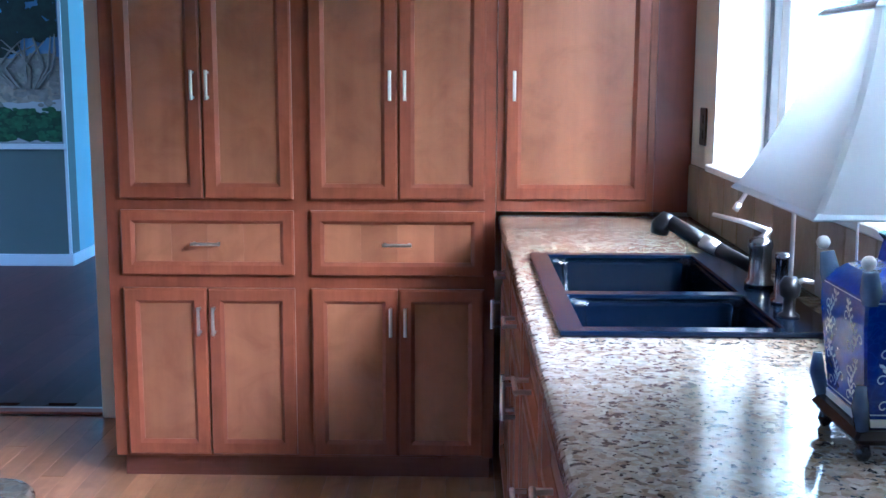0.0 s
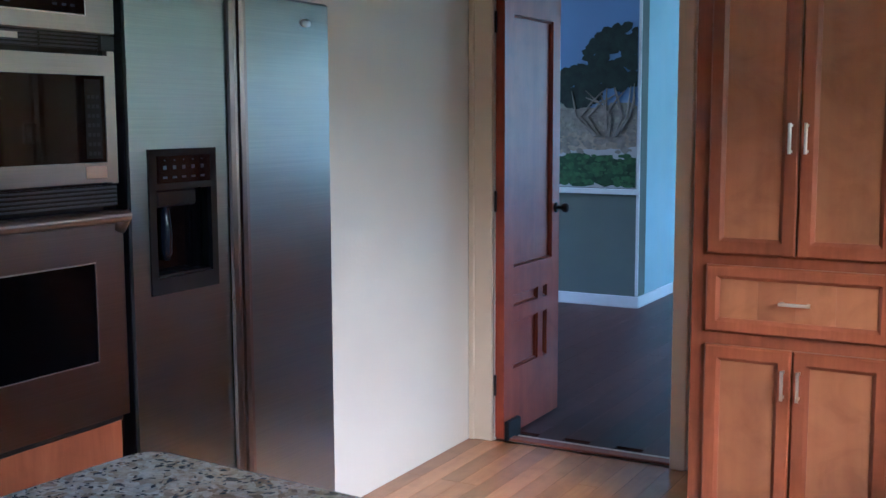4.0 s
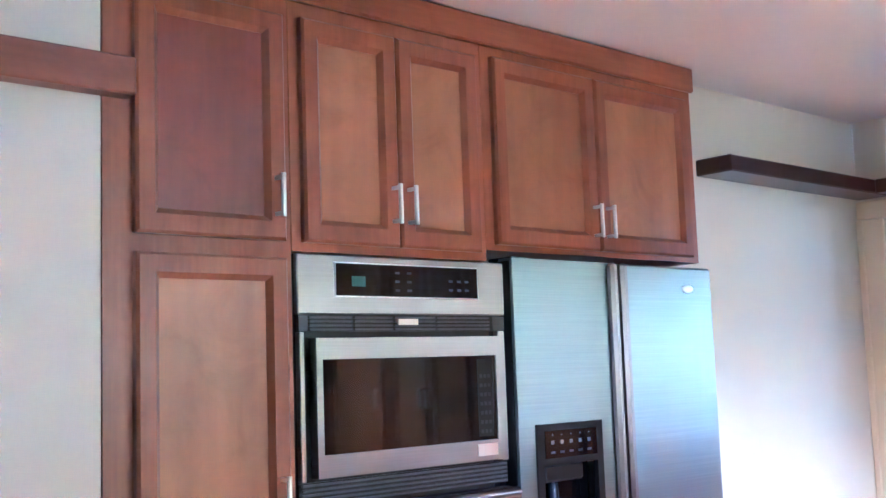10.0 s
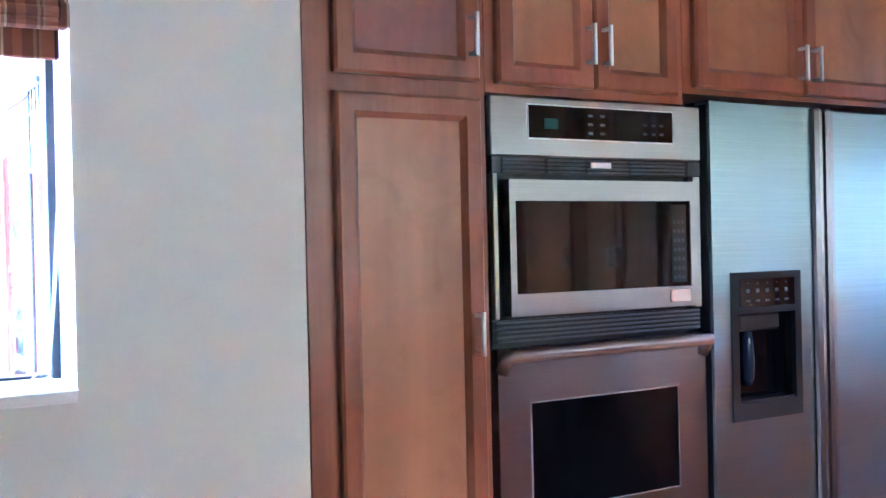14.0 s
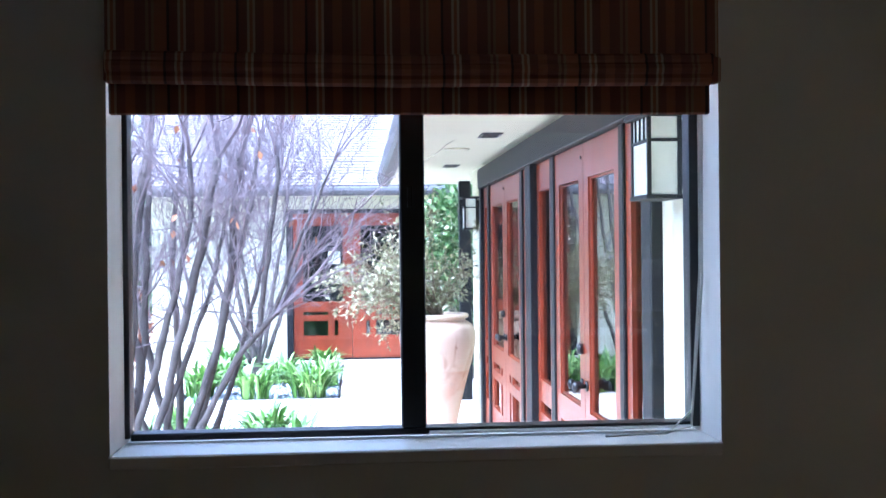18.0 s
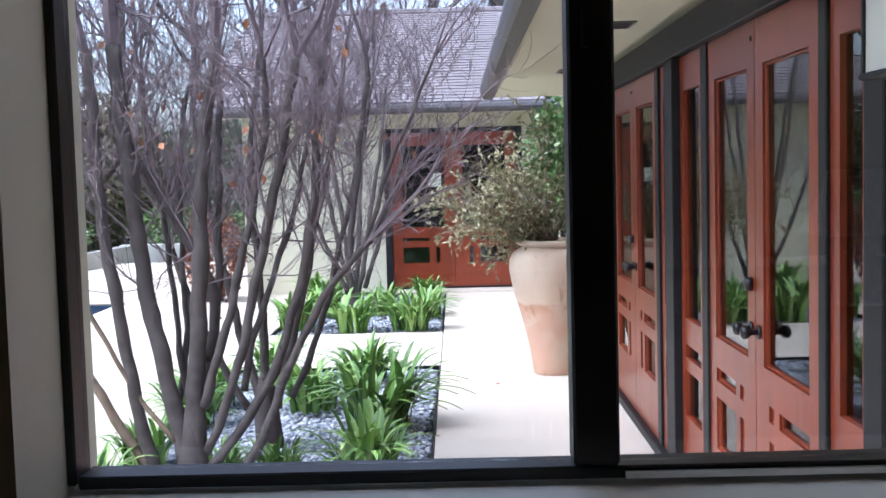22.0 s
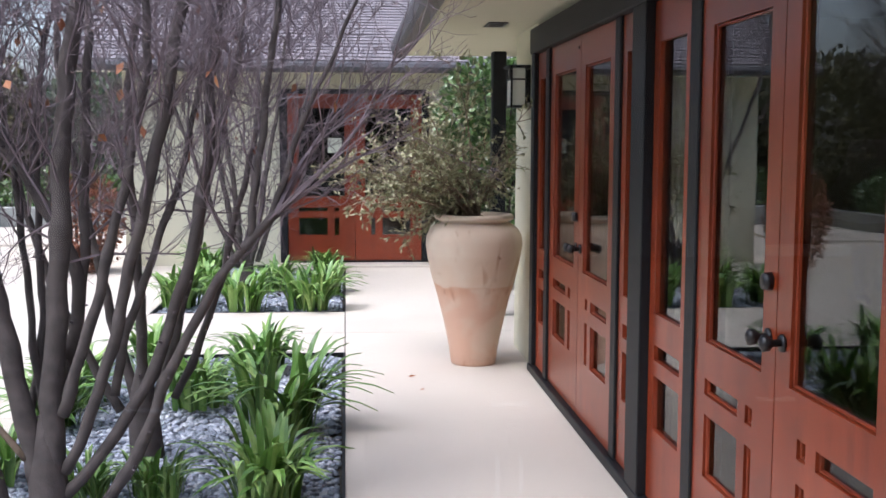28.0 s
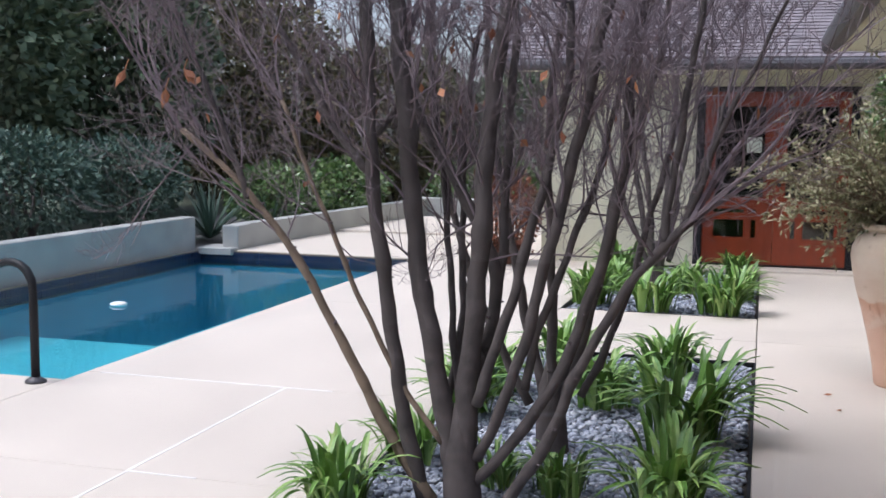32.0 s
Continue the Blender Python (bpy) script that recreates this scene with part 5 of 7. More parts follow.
part("granite_top", bm, M_GRANITE, isl, "polished speckled granite top")

# ==== recessed ceiling lights ====
can = thing("recessed_light", (-1.806, 2.46, ZC), "small round recessed ceiling light with chrome reflector", "ceiling light")
part("trim_ring", lathe(B(), (-1.806, 2.46, ZC - 0.009), [(0.055, 0), (0.075, 0.001), (0.08, 0.006), (0.078, 0.009), (0.055, 0.009)], 28), M_TRIM_WHITE, can, smooth=True)
part("reflector", lathe(B(), (-1.806, 2.46, ZC - 0.016), [(0.02, 0.0), (0.05, 0.002), (0.054, 0.008)], 24), M_BULB, can, "chrome reflector", True)

# ==== table lamp on the worktop ====
LX, LY = 0.372, 1.462
lamp = thing("table_lamp", (LX, LY, 0.915), "table lamp with blue and white porcelain jar and white bell shade", "lamp")


def square_loft(bm, rows, cx, cy, n=6):
    """A four-sided body from rows of (half width x, half width y, height, corner cut)."""
    rings = []
    for hx, hy, z, c in rows:
        pts = []
        for sx, sy in ((1, 1), (-1, 1), (-1, -1), (1, -1)):
            two = [(sx * (hx - c), sy * hy), (sx * hx, sy * (hy - c))]
            pts += two if sx * sy < 0 else two[::-1]
        rings.append([bm.verts.new((cx + x, cy + y, z)) for x, y in pts])
    for a, b in zip(rings, rings[1:]):
        for k in range(8):
            bm.faces.new((a[k], a[(k + 1) % 8], b[(k + 1) % 8], b[k]))
    bm.faces.new(rings[0][::-1])
    bm.faces.new(rings[-1])
    bmesh.ops.recalc_face_normals(bm, faces=bm.faces)
    return bm


stand = part("stand", square_loft(B(), [(0.078, 0.078, 0.937, 0.004), (0.084, 0.084, 0.945, 0.004), (0.078, 0.078, 0.954, 0.004)], LX, LY), M_STAND, lamp, "black carved wooden stand")
for sx in (-1, 1):
    for sy in (-1, 1):
        part("foot", lathe(B(), (LX + 0.068 * sx, LY + 0.068 * sy, 0.9155), [(0.006, 0), (0.010, 0.008), (0.007, 0.0215)], 10), M_STAND, stand, smooth=True)
jar = part("jar", square_loft(B(), [(0.066, 0.066, 0.9545, 0.003), (0.068, 0.068, 0.965, 0.003), (0.080, 0.080, 1.08, 0.003), (0.080, 0.080, 1.112, 0.004), (0.060, 0.060, 1.134, 0.01), (0.032, 0.032, 1.145, 0.012), (0.028, 0.028, 1.17, 0.012), (0.034, 0.034, 1.178, 0.012)], LX, LY), M_JAR, lamp, "cobalt and white square porcelain jar")


def scrollwork(side):
    """White vines with leaves and curls on one face of the jar, as thin raised glaze."""
    verts, faces = [], []
    rnd = random.Random(40 + side)
    ca, sa = math.cos(side * math.pi / 2), math.sin(side * math.pi / 2)

    def put(u, z):
        half = 0.0682 + 0.0118 * min(max((z - 0.965) / 0.115, 0), 1) + 0.0005
        x, y = u, -half
        verts.append((LX + ca * x - sa * y, LY + sa * x + ca * y, z))

    def ribbon(pts, widths):
        n = len(verts)
        for i, (u, z) in enumerate(pts):
            a, b = pts[max(i - 1, 0)], pts[min(i + 1, len(pts) - 1)]
            dx, dz = b[0] - a[0], b[1] - a[1]
            k = widths[i] / max(math.hypot(dx, dz), 1e-6)
            put(u - dz * k, z + dx * k)
            put(u + dz * k, z - dx * k)
        faces.extend((n + 2 * i, n + 2 * i + 1, n + 2 * i + 3, n + 2 * i + 2) for i in range(len(pts) - 1))

    for mid, lean, z0, z1 in ((-0.036, 1, 0.978, 1.036), (0.034, -1, 0.976, 1.034), (-0.032, -1, 1.042, 1.106), (0.036, 1, 1.040, 1.104)):
        stem = [(mid + 0.012 * lean * math.sin(5.2 * k / 16), z0 + (z1 - z0) * k / 16) for k in range(17)]
        ribbon(stem, [0.0012] * 17)
        for k in range(2, 16, 2):
            u, z = stem[k]
            for s in (-1, 1):
                ang = math.pi / 2 + s * rnd.uniform(0.7, 1.1)
                size = rnd.uniform(0.009, 0.013)
                leaf = [(u + size * f * math.cos(ang), z + size * f * math.sin(ang)) for f in (0.15, 0.45, 0.75, 1.0)]
                ribbon(leaf, [0.0006, 0.0019, 0.0022, 0.0004])
        for s, k in ((-1, 1), (1, 5), (-1, 10)):
            u, z = stem[k]
            curl = []
            for j in range(15):
                th = 0.42 * j
                r = 0.0085 * (1 - j / 18)
                curl.append((u + s * (0.016 - r * math.cos(th)), z + r * math.sin(th)))
            ribbon(curl, [0.001] * 15)
    for z in (1.1085, 0.9715):
        ribbon([(-0.066, z), (0.066, z)], [0.0009, 0.0009])
    data = bpy.data.meshes.new("scrollwork")
    data.from_pydata(verts, [], faces)
    data.update()
    tagged(link_mesh("scrollwork", data, M_SCROLL, jar, "white vine scroll glaze"), kind="stuff")


for side in range(4):
    scrollwork(side)
part("base_band", square_loft(B(), [(0.070, 0.070, 0.956, 0.003), (0.0705, 0.0705, 0.966, 0.003)], LX, LY), M_CREAM, jar)
for sx, sy in ((-1, -1), (-1, 1), (1, -1), (1, 1)):
    fig = B()
    px, py = LX + 0.072 * sx, LY + 0.072 * sy
    tube(fig, [(px, py, 1.105), (px, py, 1.12), (px + 0.004 * sx, py + 0.004 * sy, 1.145)], [0.010, 0.013, 0.009], 12)
    part("figurine", fig, M_JAR_GREY, jar, "small glazed porcelain figure", True)
    hd = B()
    bmesh.ops.create_icosphere(hd, subdivisions=2, radius=0.009, matrix=Matrix.Translation((px + 0.008 * sx, py + 0.008 * sy, 1.156)))
    part("figurine_head", hd, M_CREAM, jar, "cream glazed head", True)
    low = B()
    tube(low, [(LX + 0.072 * sx, LY + 0.072 * sy, 0.956), (LX + 0.079 * sx, LY + 0.079 * sy, 0.985), (LX + 0.079 * sx, LY + 0.079 * sy, 1.01)], [0.009, 0.010, 0.006], 10)
    part("corner_mask", low, M_JAR_GREY, jar, "grey glazed corner ornament", True)
part("harp_stem", tube(B(), [(LX, LY, 1.178), (LX, LY, 1.44)], 0.006, 8), M_CHROME, lamp, smooth=True)
sh = B()
rows = []
for k in range(9):
    t = k / 8
    q = (1 - t) ** 1.7
    rows.append((0.095 + 0.080 * q, 0.095 + 0.080 * q, 1.220 + 0.229 * t, 0.006))
square_loft(sh, rows, LX, LY)
bmesh.ops.delete(sh, geom=[f for f in sh.faces if abs(f.normal.z) > 0.95 or len(f.verts) > 4], context="FACES_ONLY")
bmesh.ops.solidify(sh, geom=sh.faces[:], thickness=0.002)
shade_ob = part("lampshade", sh, M_LAMPSHADE, lamp, "white bell-shaped silk shade")
for z, k in ((1.2205, 0), (1.447, 8)):
    hx, hy, _, c = rows[k]
    part("shade_trim", mitred_frame(B(), lambda u, d, w: (u, w, d), LX - hx - 0.003, LX + hx + 0.003, LY - hy - 0.003, LY + hy + 0.003, 0.007, z - 0.004, z + 0.004, 0.001, 0.001), M_TRIM_WHITE, shade_ob)
part("pull_chain", tube(B(), [(LX - 0.05, LY + 0.04, 1.24), (LX - 0.05, LY + 0.045, 1.18), (LX - 0.047, LY + 0.05, 1.135)], 0.0018, 6), M_CHROME, lamp)


# ==== outside: ground, patio, beds ====
BED_Y0, BED_Y1 = -1.79, -0.165
POOL = (-14.6, -7.87, -6.9, -4.10)                                 # x0, x1, y0, y1
gx, gy = [-90, POOL[0], POOL[1], 60], [-90, POOL[2], POOL[3], 90]
ground = plate(B(), gx, gy, {(1, 1)}, lambda u, d, z: (u, z, d), -0.12, -0.07)
solid("ground", ground, M_GROUND, "dark garden ground reaching to the horizon", "ground", "structure")

pool = thing("swimming_pool", ((POOL[0] + POOL[1]) / 2, POOL[3], -0.1), "blue swimming pool with a navy tile band", "pool", kind="structure")
px0, px1, py0, py1 = POOL
part("basin", boxes((px0, px1, py0, py1, -1.6, -1.5), (px0, px0 + 0.05, py0, py1, -1.5, -0.19), (px1 - 0.05, px1, py0, py1, -1.5, -0.19),
                    (px0 + 0.05, px1 - 0.05, py0, py0 + 0.05, -1.5, -0.19), (px0 + 0.05, px1 - 0.05, py1 - 0.05, py1, -1.5, -0.19)), M_POOL, pool)
part("bench", boxes((px1 - 3.12, px1 - 0.051, py0 + 0.06, py1 - 0.051, -1.499, -0.46), (-13.1, px1 - 3.121, py1 - 1.3, py1 - 0.051, -1.499, -0.47), bev=0.03), M_POOL_SHALLOW, pool, "plastered shelf under the water, coloured pale to imitate shallow depth")
sheet = B()
sheet.faces.new([sheet.verts.new(p) for p in ((px0 + 0.051, py0 + 0.051, -0.135), (px1 - 0.051, py0 + 0.051, -0.135), (px1 - 0.051, py1 - 0.051, -0.135), (px0 + 0.051, py1 - 0.051, -0.135))])
part("water", sheet, M_WATER, pool, "still clear blue water")
part("tile_bed", boxes((px0 + 0.001, px0 + 0.03, py0, py1, -0.188, -0.01), (px0 + 0.031, px1, py0 + 0.001, py0 + 0.03, -0.188, -0.01), (px0 + 0.031, px1, py1 - 0.03, py1 - 0.001, -0.188, -0.06), (px1 - 0.03, px1 - 0.001, py0 + 0.031, py1 - 0.031, -0.188, -0.06)), M_GROUT, pool)
tl = B()
for k in range(37):
    for r in range(2):
        y = py0 + 0.03 + 0.073 * k
        box(tl, px0 + 0.030, px0 + 0.036, y, y + 0.069, -0.17 + 0.075 * r, -0.10 + 0.075 * r)
for k in range(88):
    for r in range(2):
        x = px0 + 0.05 + 0.075 * k
        box(tl, x, x + 0.071, py0 + 0.030, py0 + 0.036, -0.17 + 0.075 * r, -0.10 + 0.075 * r)
tagged(part("tile_band", tl, M_POOLTILE, pool, "small navy and white pool tiles"), kind="stuff")
part("spill_step", boxes((px0 - 0.35, px0 + 0.10, -6.88, -6.42, -0.06, 0.03), bev=0.01), M_CONCRETE, pool)

float_ = thing("pool_float", (-11.08, -5.8, -0.135), "small white plastic float drifting on the pool", "pool float")
part("disc", lathe(B(), (-11.08, -5.8, -0.137), [(0.03, 0.0), (0.075, 0.006), (0.08, 0.02), (0.05, 0.035), (0.02, 0.04)], 18), M_TRIM_WHITE, float_, smooth=True)
part("drain", lathe(B(), (-12.9, -6.2, -1.499), [(0.16, 0.0), (0.17, 0.01), (0.15, 0.02), (0.05, 0.022)], 24), M_POOLTILE, pool, "dark round floor drain", True)
patio = thing("patio", (-8.0, 0.4, 0.0), "pale beige concrete patio with fine joints", "patio", kind="structure")
part("bedding", plate(B(), [-24, POOL[0], -11.56, -9.75, POOL[1], -2.63], [-9.5, POOL[2], POOL[3], BED_Y0, BED_Y1, 1.3], {(1, 1), (2, 1), (3, 1), (1, 3), (3, 3), (4, 3)}, lambda u, d, z: (u, z, d), -0.069, -0.03), M_JOINT, patio)
G = 0.006
slabs = []
for x0, x1 in ((-6.52, -2.63), (-10.53, -6.52), (-15.05, -10.53), (-20.5, -15.05)):
    slabs.append((x0, x1, BED_Y1, 1.02 if x0 > -10 else 2.6))
slabs.append((-10.53, -9.75, BED_Y0, BED_Y1))
slabs.append((-11.56, -10.53, BED_Y0, BED_Y1))
for x0, x1 in ((-4.6, -2.63), (-6.45, -4.6), (-8.10, -6.45)):
    slabs.append((x0, x1, -2.77, BED_Y0))
    slabs.append((x0, x1, POOL[3], -2.77))
for x0, x1 in ((-11.2, -8.10), (-14.6, -11.2), (-20.5, -14.6)):
    slabs.append((x0, x1, POOL[3] if x0 > -14.7 else -4.10, BED_Y0))
slabs += [(-5.2, -2.72, -6.9, -4.10), (-7.87, -5.2, -6.9, -4.10), (-17.5, -14.6, -6.4, -4.10), (-20.5, -17.5, -6.4, -4.10)]
for x0, x1, y0, y1 in slabs:
    top = 0.0 if x1 > -14.7 or y0 > -2 else 0.03
    part("slab", boxes((x0 + G / 2, x1 - G / 2, y0 + G / 2, y1 - G / 2, -0.03, top), bev=0.005), M_PATIO, patio)
for x0, x1, y0, y1 in ((-8.10, -6.45, -2.779, -2.763), (-6.45, -2.7, -2.777, -2.764), (-8.107, -8.093, -2.763, -2.48), (-8.108, -8.094, -4.0, -2.779), (-6.456, -6.444, -2.764, -2.44)):
    part("joint_strip", boxes((x0, x1, y0, y1, -0.028, 0.0015)), M_FILLER, patio, "chalky white joint filler")
for k, (x0, x1, y0, y1) in enumerate(((-9.75, -3.2, BED_Y0, BED_Y1), (-15.05, -11.56, BED_Y0, BED_Y1))):
    part("bed_edge", plate(B(), [x0, x0 + 0.012, x1 - 0.012, x1], [y0, y0 + 0.012, y1 - 0.012, y1], {(1, 1)}, lambda u, d, z: (u, z, d), -0.029, 0.002), M_DARKPAINT, patio)

rail = thing("pool_handrail", (-7.745, -4.20, 0.0), "dark metal pool handrail with a bent top", "handrail")
part("tube", tube(B(), [(-7.745, -4.20, 0.0), (-7.745, -4.203, 0.54), (-7.75, -4.215, 0.60), (-7.755, -4.25, 0.655), (-7.765, -4.31, 0.69), (-7.78, -4.39, 0.70), (-7.90, -4.70, 0.62), (-8.02, -4.95, 0.48), (-8.06, -5.04, 0.2), (-8.06, -5.05, -0.6)], 0.026, 14), M_DARKPAINT, rail, smooth=True)
part("flange", lathe(B(), (-7.745, -4.20, 0.0), [(0.062, 0.0), (0.062, 0.012), (0.036, 0.03), (0.028, 0.035)], 20), M_GUTTER, rail, smooth=True)

wall = thing("garden_wall", (-11.5, -7.05, 0.0), "low weathered grey concrete planter wall beside the pool", "garden wall", kind="structure")
part("pool_side", boxes((-14.58, -5.0, -7.15, -6.95, -0.06, 0.40), bev=0.012), M_CONCRETE, wall)
part("pier", boxes((-15.0, -14.65, -6.62, -6.40, -0.02, 0.30), bev=0.012), M_CONCRETE, wall)
seg = prism(B(), [(-15.0, -6.62), (-15.0, -6.42), (-21.0, -5.9), (-21.0, -6.1)], -0.02, 0.30)
part("far_side", seg, M_CONCRETE, wall)
part("far_return", boxes((-21.2, -21.0, -6.1, -3.2, -0.02, 0.32), bev=0.012), M_CONCRETE, wall)

# ==== the glazed wing along the walk ====
YD = 1.03
yd = on_y(YD)
solid("wall_garden_near", boxes((-4.02, -2.702, YD, YD + 0.2, -0.06, 2.3)), M_STUCCO, "ivory stucco wall beside the glazed doors", "wall", "structure")
solid("wall_garden_far", boxes((-9.75, -9.10, YD, YD + 0.25, -0.06, 2.3)), M_STUCCO, "ivory stucco pier at the end of the glazed doors", "wall", "structure")
solid("wall_garden_head", boxes((-9.10, -4.02, YD + 0.02, YD + 0.2, 2.125, 2.3)), M_STUCCO, "ivory stucco above the door header", "wall", "structure")
solid("wall_garden_end", boxes((-9.95, -9.752, YD + 0.0, 5.0, -0.06, 2.3)), M_STUCCO, "ivory stucco end wall of the wing", "wall", "structure")
fr_ = thing("door_frame", (-6.6, YD, 0.0), "charcoal painted timber frame of the glazed wall", "door frame", kind="structure")
part("header", boxes((-9.10, -4.02, YD - 0.05, YD + 0.10, 1.972, 2.124), bev=0.005), M_DARKPAINT, fr_)
part("sill", boxes((-9.10, -4.02, YD - 0.05, YD + 0.09, 0.0, 0.05), bev=0.005), M_DARKPAINT, fr_)
for x0, x1, proud in ((-4.145, -4.022, 0.04), (-4.528, -4.465, 0.025), (-6.0, -5.90, 0.025), (-6.665, -6.475, 0.05), (-7.045, -6.955, 0.025), (-8.66, -8.565, 0.03), (-9.098, -9.0, 0.04)):
    part("post", boxes((x0, x1, YD - proud, YD + 0.09, 0.051, 1.971), bev=0.004), M_DARKPAINT, fr_)


def sidelight(x0, x1):
    s = thing("sidelight", ((x0 + x1) / 2, YD, 0.05), "narrow red wooden sidelight beside the glazed doors", "window", "sidelights of the glazed wall", "structure")
    us = [x0 + 0.002, x0 + 0.075, x1 - 0.075, x1 - 0.002]
    zs = [0.053, 0.34, 0.55, 0.61, 0.67, 0.79, 1.815, 1.968]
    b = part("sash", plate(B(), us, zs, {(1, 1), (1, 3), (1, 5)}, yd, -0.03, 0.012), M_REDWOOD, s)
    for j in (1, 3, 5):
        part("pane", slab(B(), yd, us[1], us[2], zs[j], zs[j + 1], -0.012, -0.006), M_DOOR_GLASS, b)


for a, b in ((-4.463, -4.147), (-6.473, -6.002), (-6.953, -6.667), (-8.998, -8.662)):
    sidelight(a, b)
for tag, x0, xm, x1 in (("near", -5.898, -5.212, -4.530), ("far", -8.563, -7.775, -7.047)):
    pair = thing("french_door", (xm, YD, 0.05), "red varnished french doors with glass lights and dark knobs", "door", "french doors of the glazed wall", "structure")
    l1 = craftsman_leaf(pair, yd, x0, xm - 0.003, 0.053, 1.968, -0.03, 0.015, True, 1)
    l2 = craftsman_leaf(pair, yd, xm + 0.003, x1, 0.053, 1.968, -0.03, 0.015, True, -1)
    round_knob(l1, yd, xm - 0.05, 0.905, 0.015)
    round_knob(l2, yd, xm + 0.05, 0.905, 0.015)
    part("lock", tube(B(), [(xm - 0.05, YD - 0.015, 1.06), (xm - 0.05, YD - 0.038, 1.06)], [0.026, 0.023], 16), M_BRONZE, l1, "dark round deadbolt", True)
    part("catch", boxes((xm - 0.045, xm - 0.03, YD - 0.022, YD - 0.015, 1.9, 1.915), bev=0.002), M_BRONZE, l1)
# rooms added behind the glass; dark floor and wall colours stand for missing light
solid("floor_living", boxes((-9.75, -2.70, YD + 0.1, 5.0, -0.06, -0.002)), M_FLOOR_DARK, "wooden floor added behind the glazed doors, coloured dark as if unlit", "floor", "structure")
solid("wall_living_back", boxes((-9.75, -2.70, 5.0, 5.15, -0.06, 2.5)), M_SAGE, "wall added behind the glazed doors, coloured dark as if unlit", "wall", "structure")
solid("ceiling_living", boxes((-9.95, -2.70, YD + 0.21, 5.15, 2.301, 2.4)), M_CEIL, "off-white ceiling behind the glazed doors", "ceiling", "structure")

eave = thing("porch_roof", (-7.3, 0.6, 2.17), "overhanging roof with a cream soffit and dark gutter", "roof", kind="structure")
part("soffit", boxes((-11.8, -2.63, 0.33, YD + 0.15, 2.165, 2.195)), M_SOFFIT, eave)
part("soffit_end", boxes((-11.8, -9.95, YD + 0.151, 5.0, 2.165, 2.195)), M_SOFFIT, eave)
gut = B()
for a, b in (((-11.86, 0.25), (-2.63, 0.25)),):
    prof = [(0.0, 2.175), (0.02, 2.150), (0.10, 2.148), (0.105, 2.27), (-0.01, 2.275), (-0.015, 2.235)]
    rings = [[gut.verts.new((x, y + dy, z)) for dy, z in prof] for x, y in (a, b)]
    for k in range(len(prof)):
        gut.faces.new((rings[0][k], rings[0][(k + 1) % len(prof)], rings[1][(k + 1) % len(prof)], rings[1][k]))
    gut.faces.new(rings[0][::-1])
    gut.faces.new(rings[1])
bmesh.ops.recalc_face_normals(gut, faces=gut.faces)
part("gutter", gut, M_GUTTER, eave, "dark metal gutter")
rf = B()
q = [rf.verts.new(p) for p in ((-11.9, 0.30, 2.28), (-2.63, 0.30, 2.28), (-2.63, 4.2, 3.8), (-11.9, 4.2, 3.8), (-11.9, 0.30, 2.20), (-2.63, 0.30, 2.20), (-2.63, 4.2, 3.7), (-11.9, 4.2, 3.7))]
for f in ((0, 1, 2, 3), (7, 6, 5, 4), (0, 4, 5, 1), (3, 2, 6, 7), (0, 3, 7, 4), (1, 5, 6, 2)):
    rf.faces.new([q[i] for i in f])
part("roof_slope", rf, M_SHINGLE, eave)
for x, y in ((-6.78, 0.80), (-9.2, 0.78)):
    v = part("soffit_vent", plate(B(), [x - 0.13, x - 0.11, x + 0.11, x + 0.13], [y - 0.06, y - 0.045, y + 0.045, y + 0.06], {(1, 1)}, lambda u, d, z: (u, z, d), 2.158, 2.1645), M_GUTTER, eave)
    part("mesh", boxes((x - 0.109, x + 0.109, y - 0.044, y + 0.044, 2.160, 2.1645)), M_SHADOWGAP, v)
part("soffit_light", lathe(B(), (-7.7, 0.69, 2.150), [(0.05, 0.0), (0.08, 0.003), (0.085, 0.0145)], 24), M_SOFFIT, eave, "round recessed soffit light", True)
post = thing("porch_post", (-11.3, 1.09, 0.0), "dark painted timber post under the eave", "post", kind="structure")
part("shaft", boxes((-11.36, -11.24, 1.035, 1.15, 0.0, 2.164), bev=0.008), M_DARKPAINT, post)


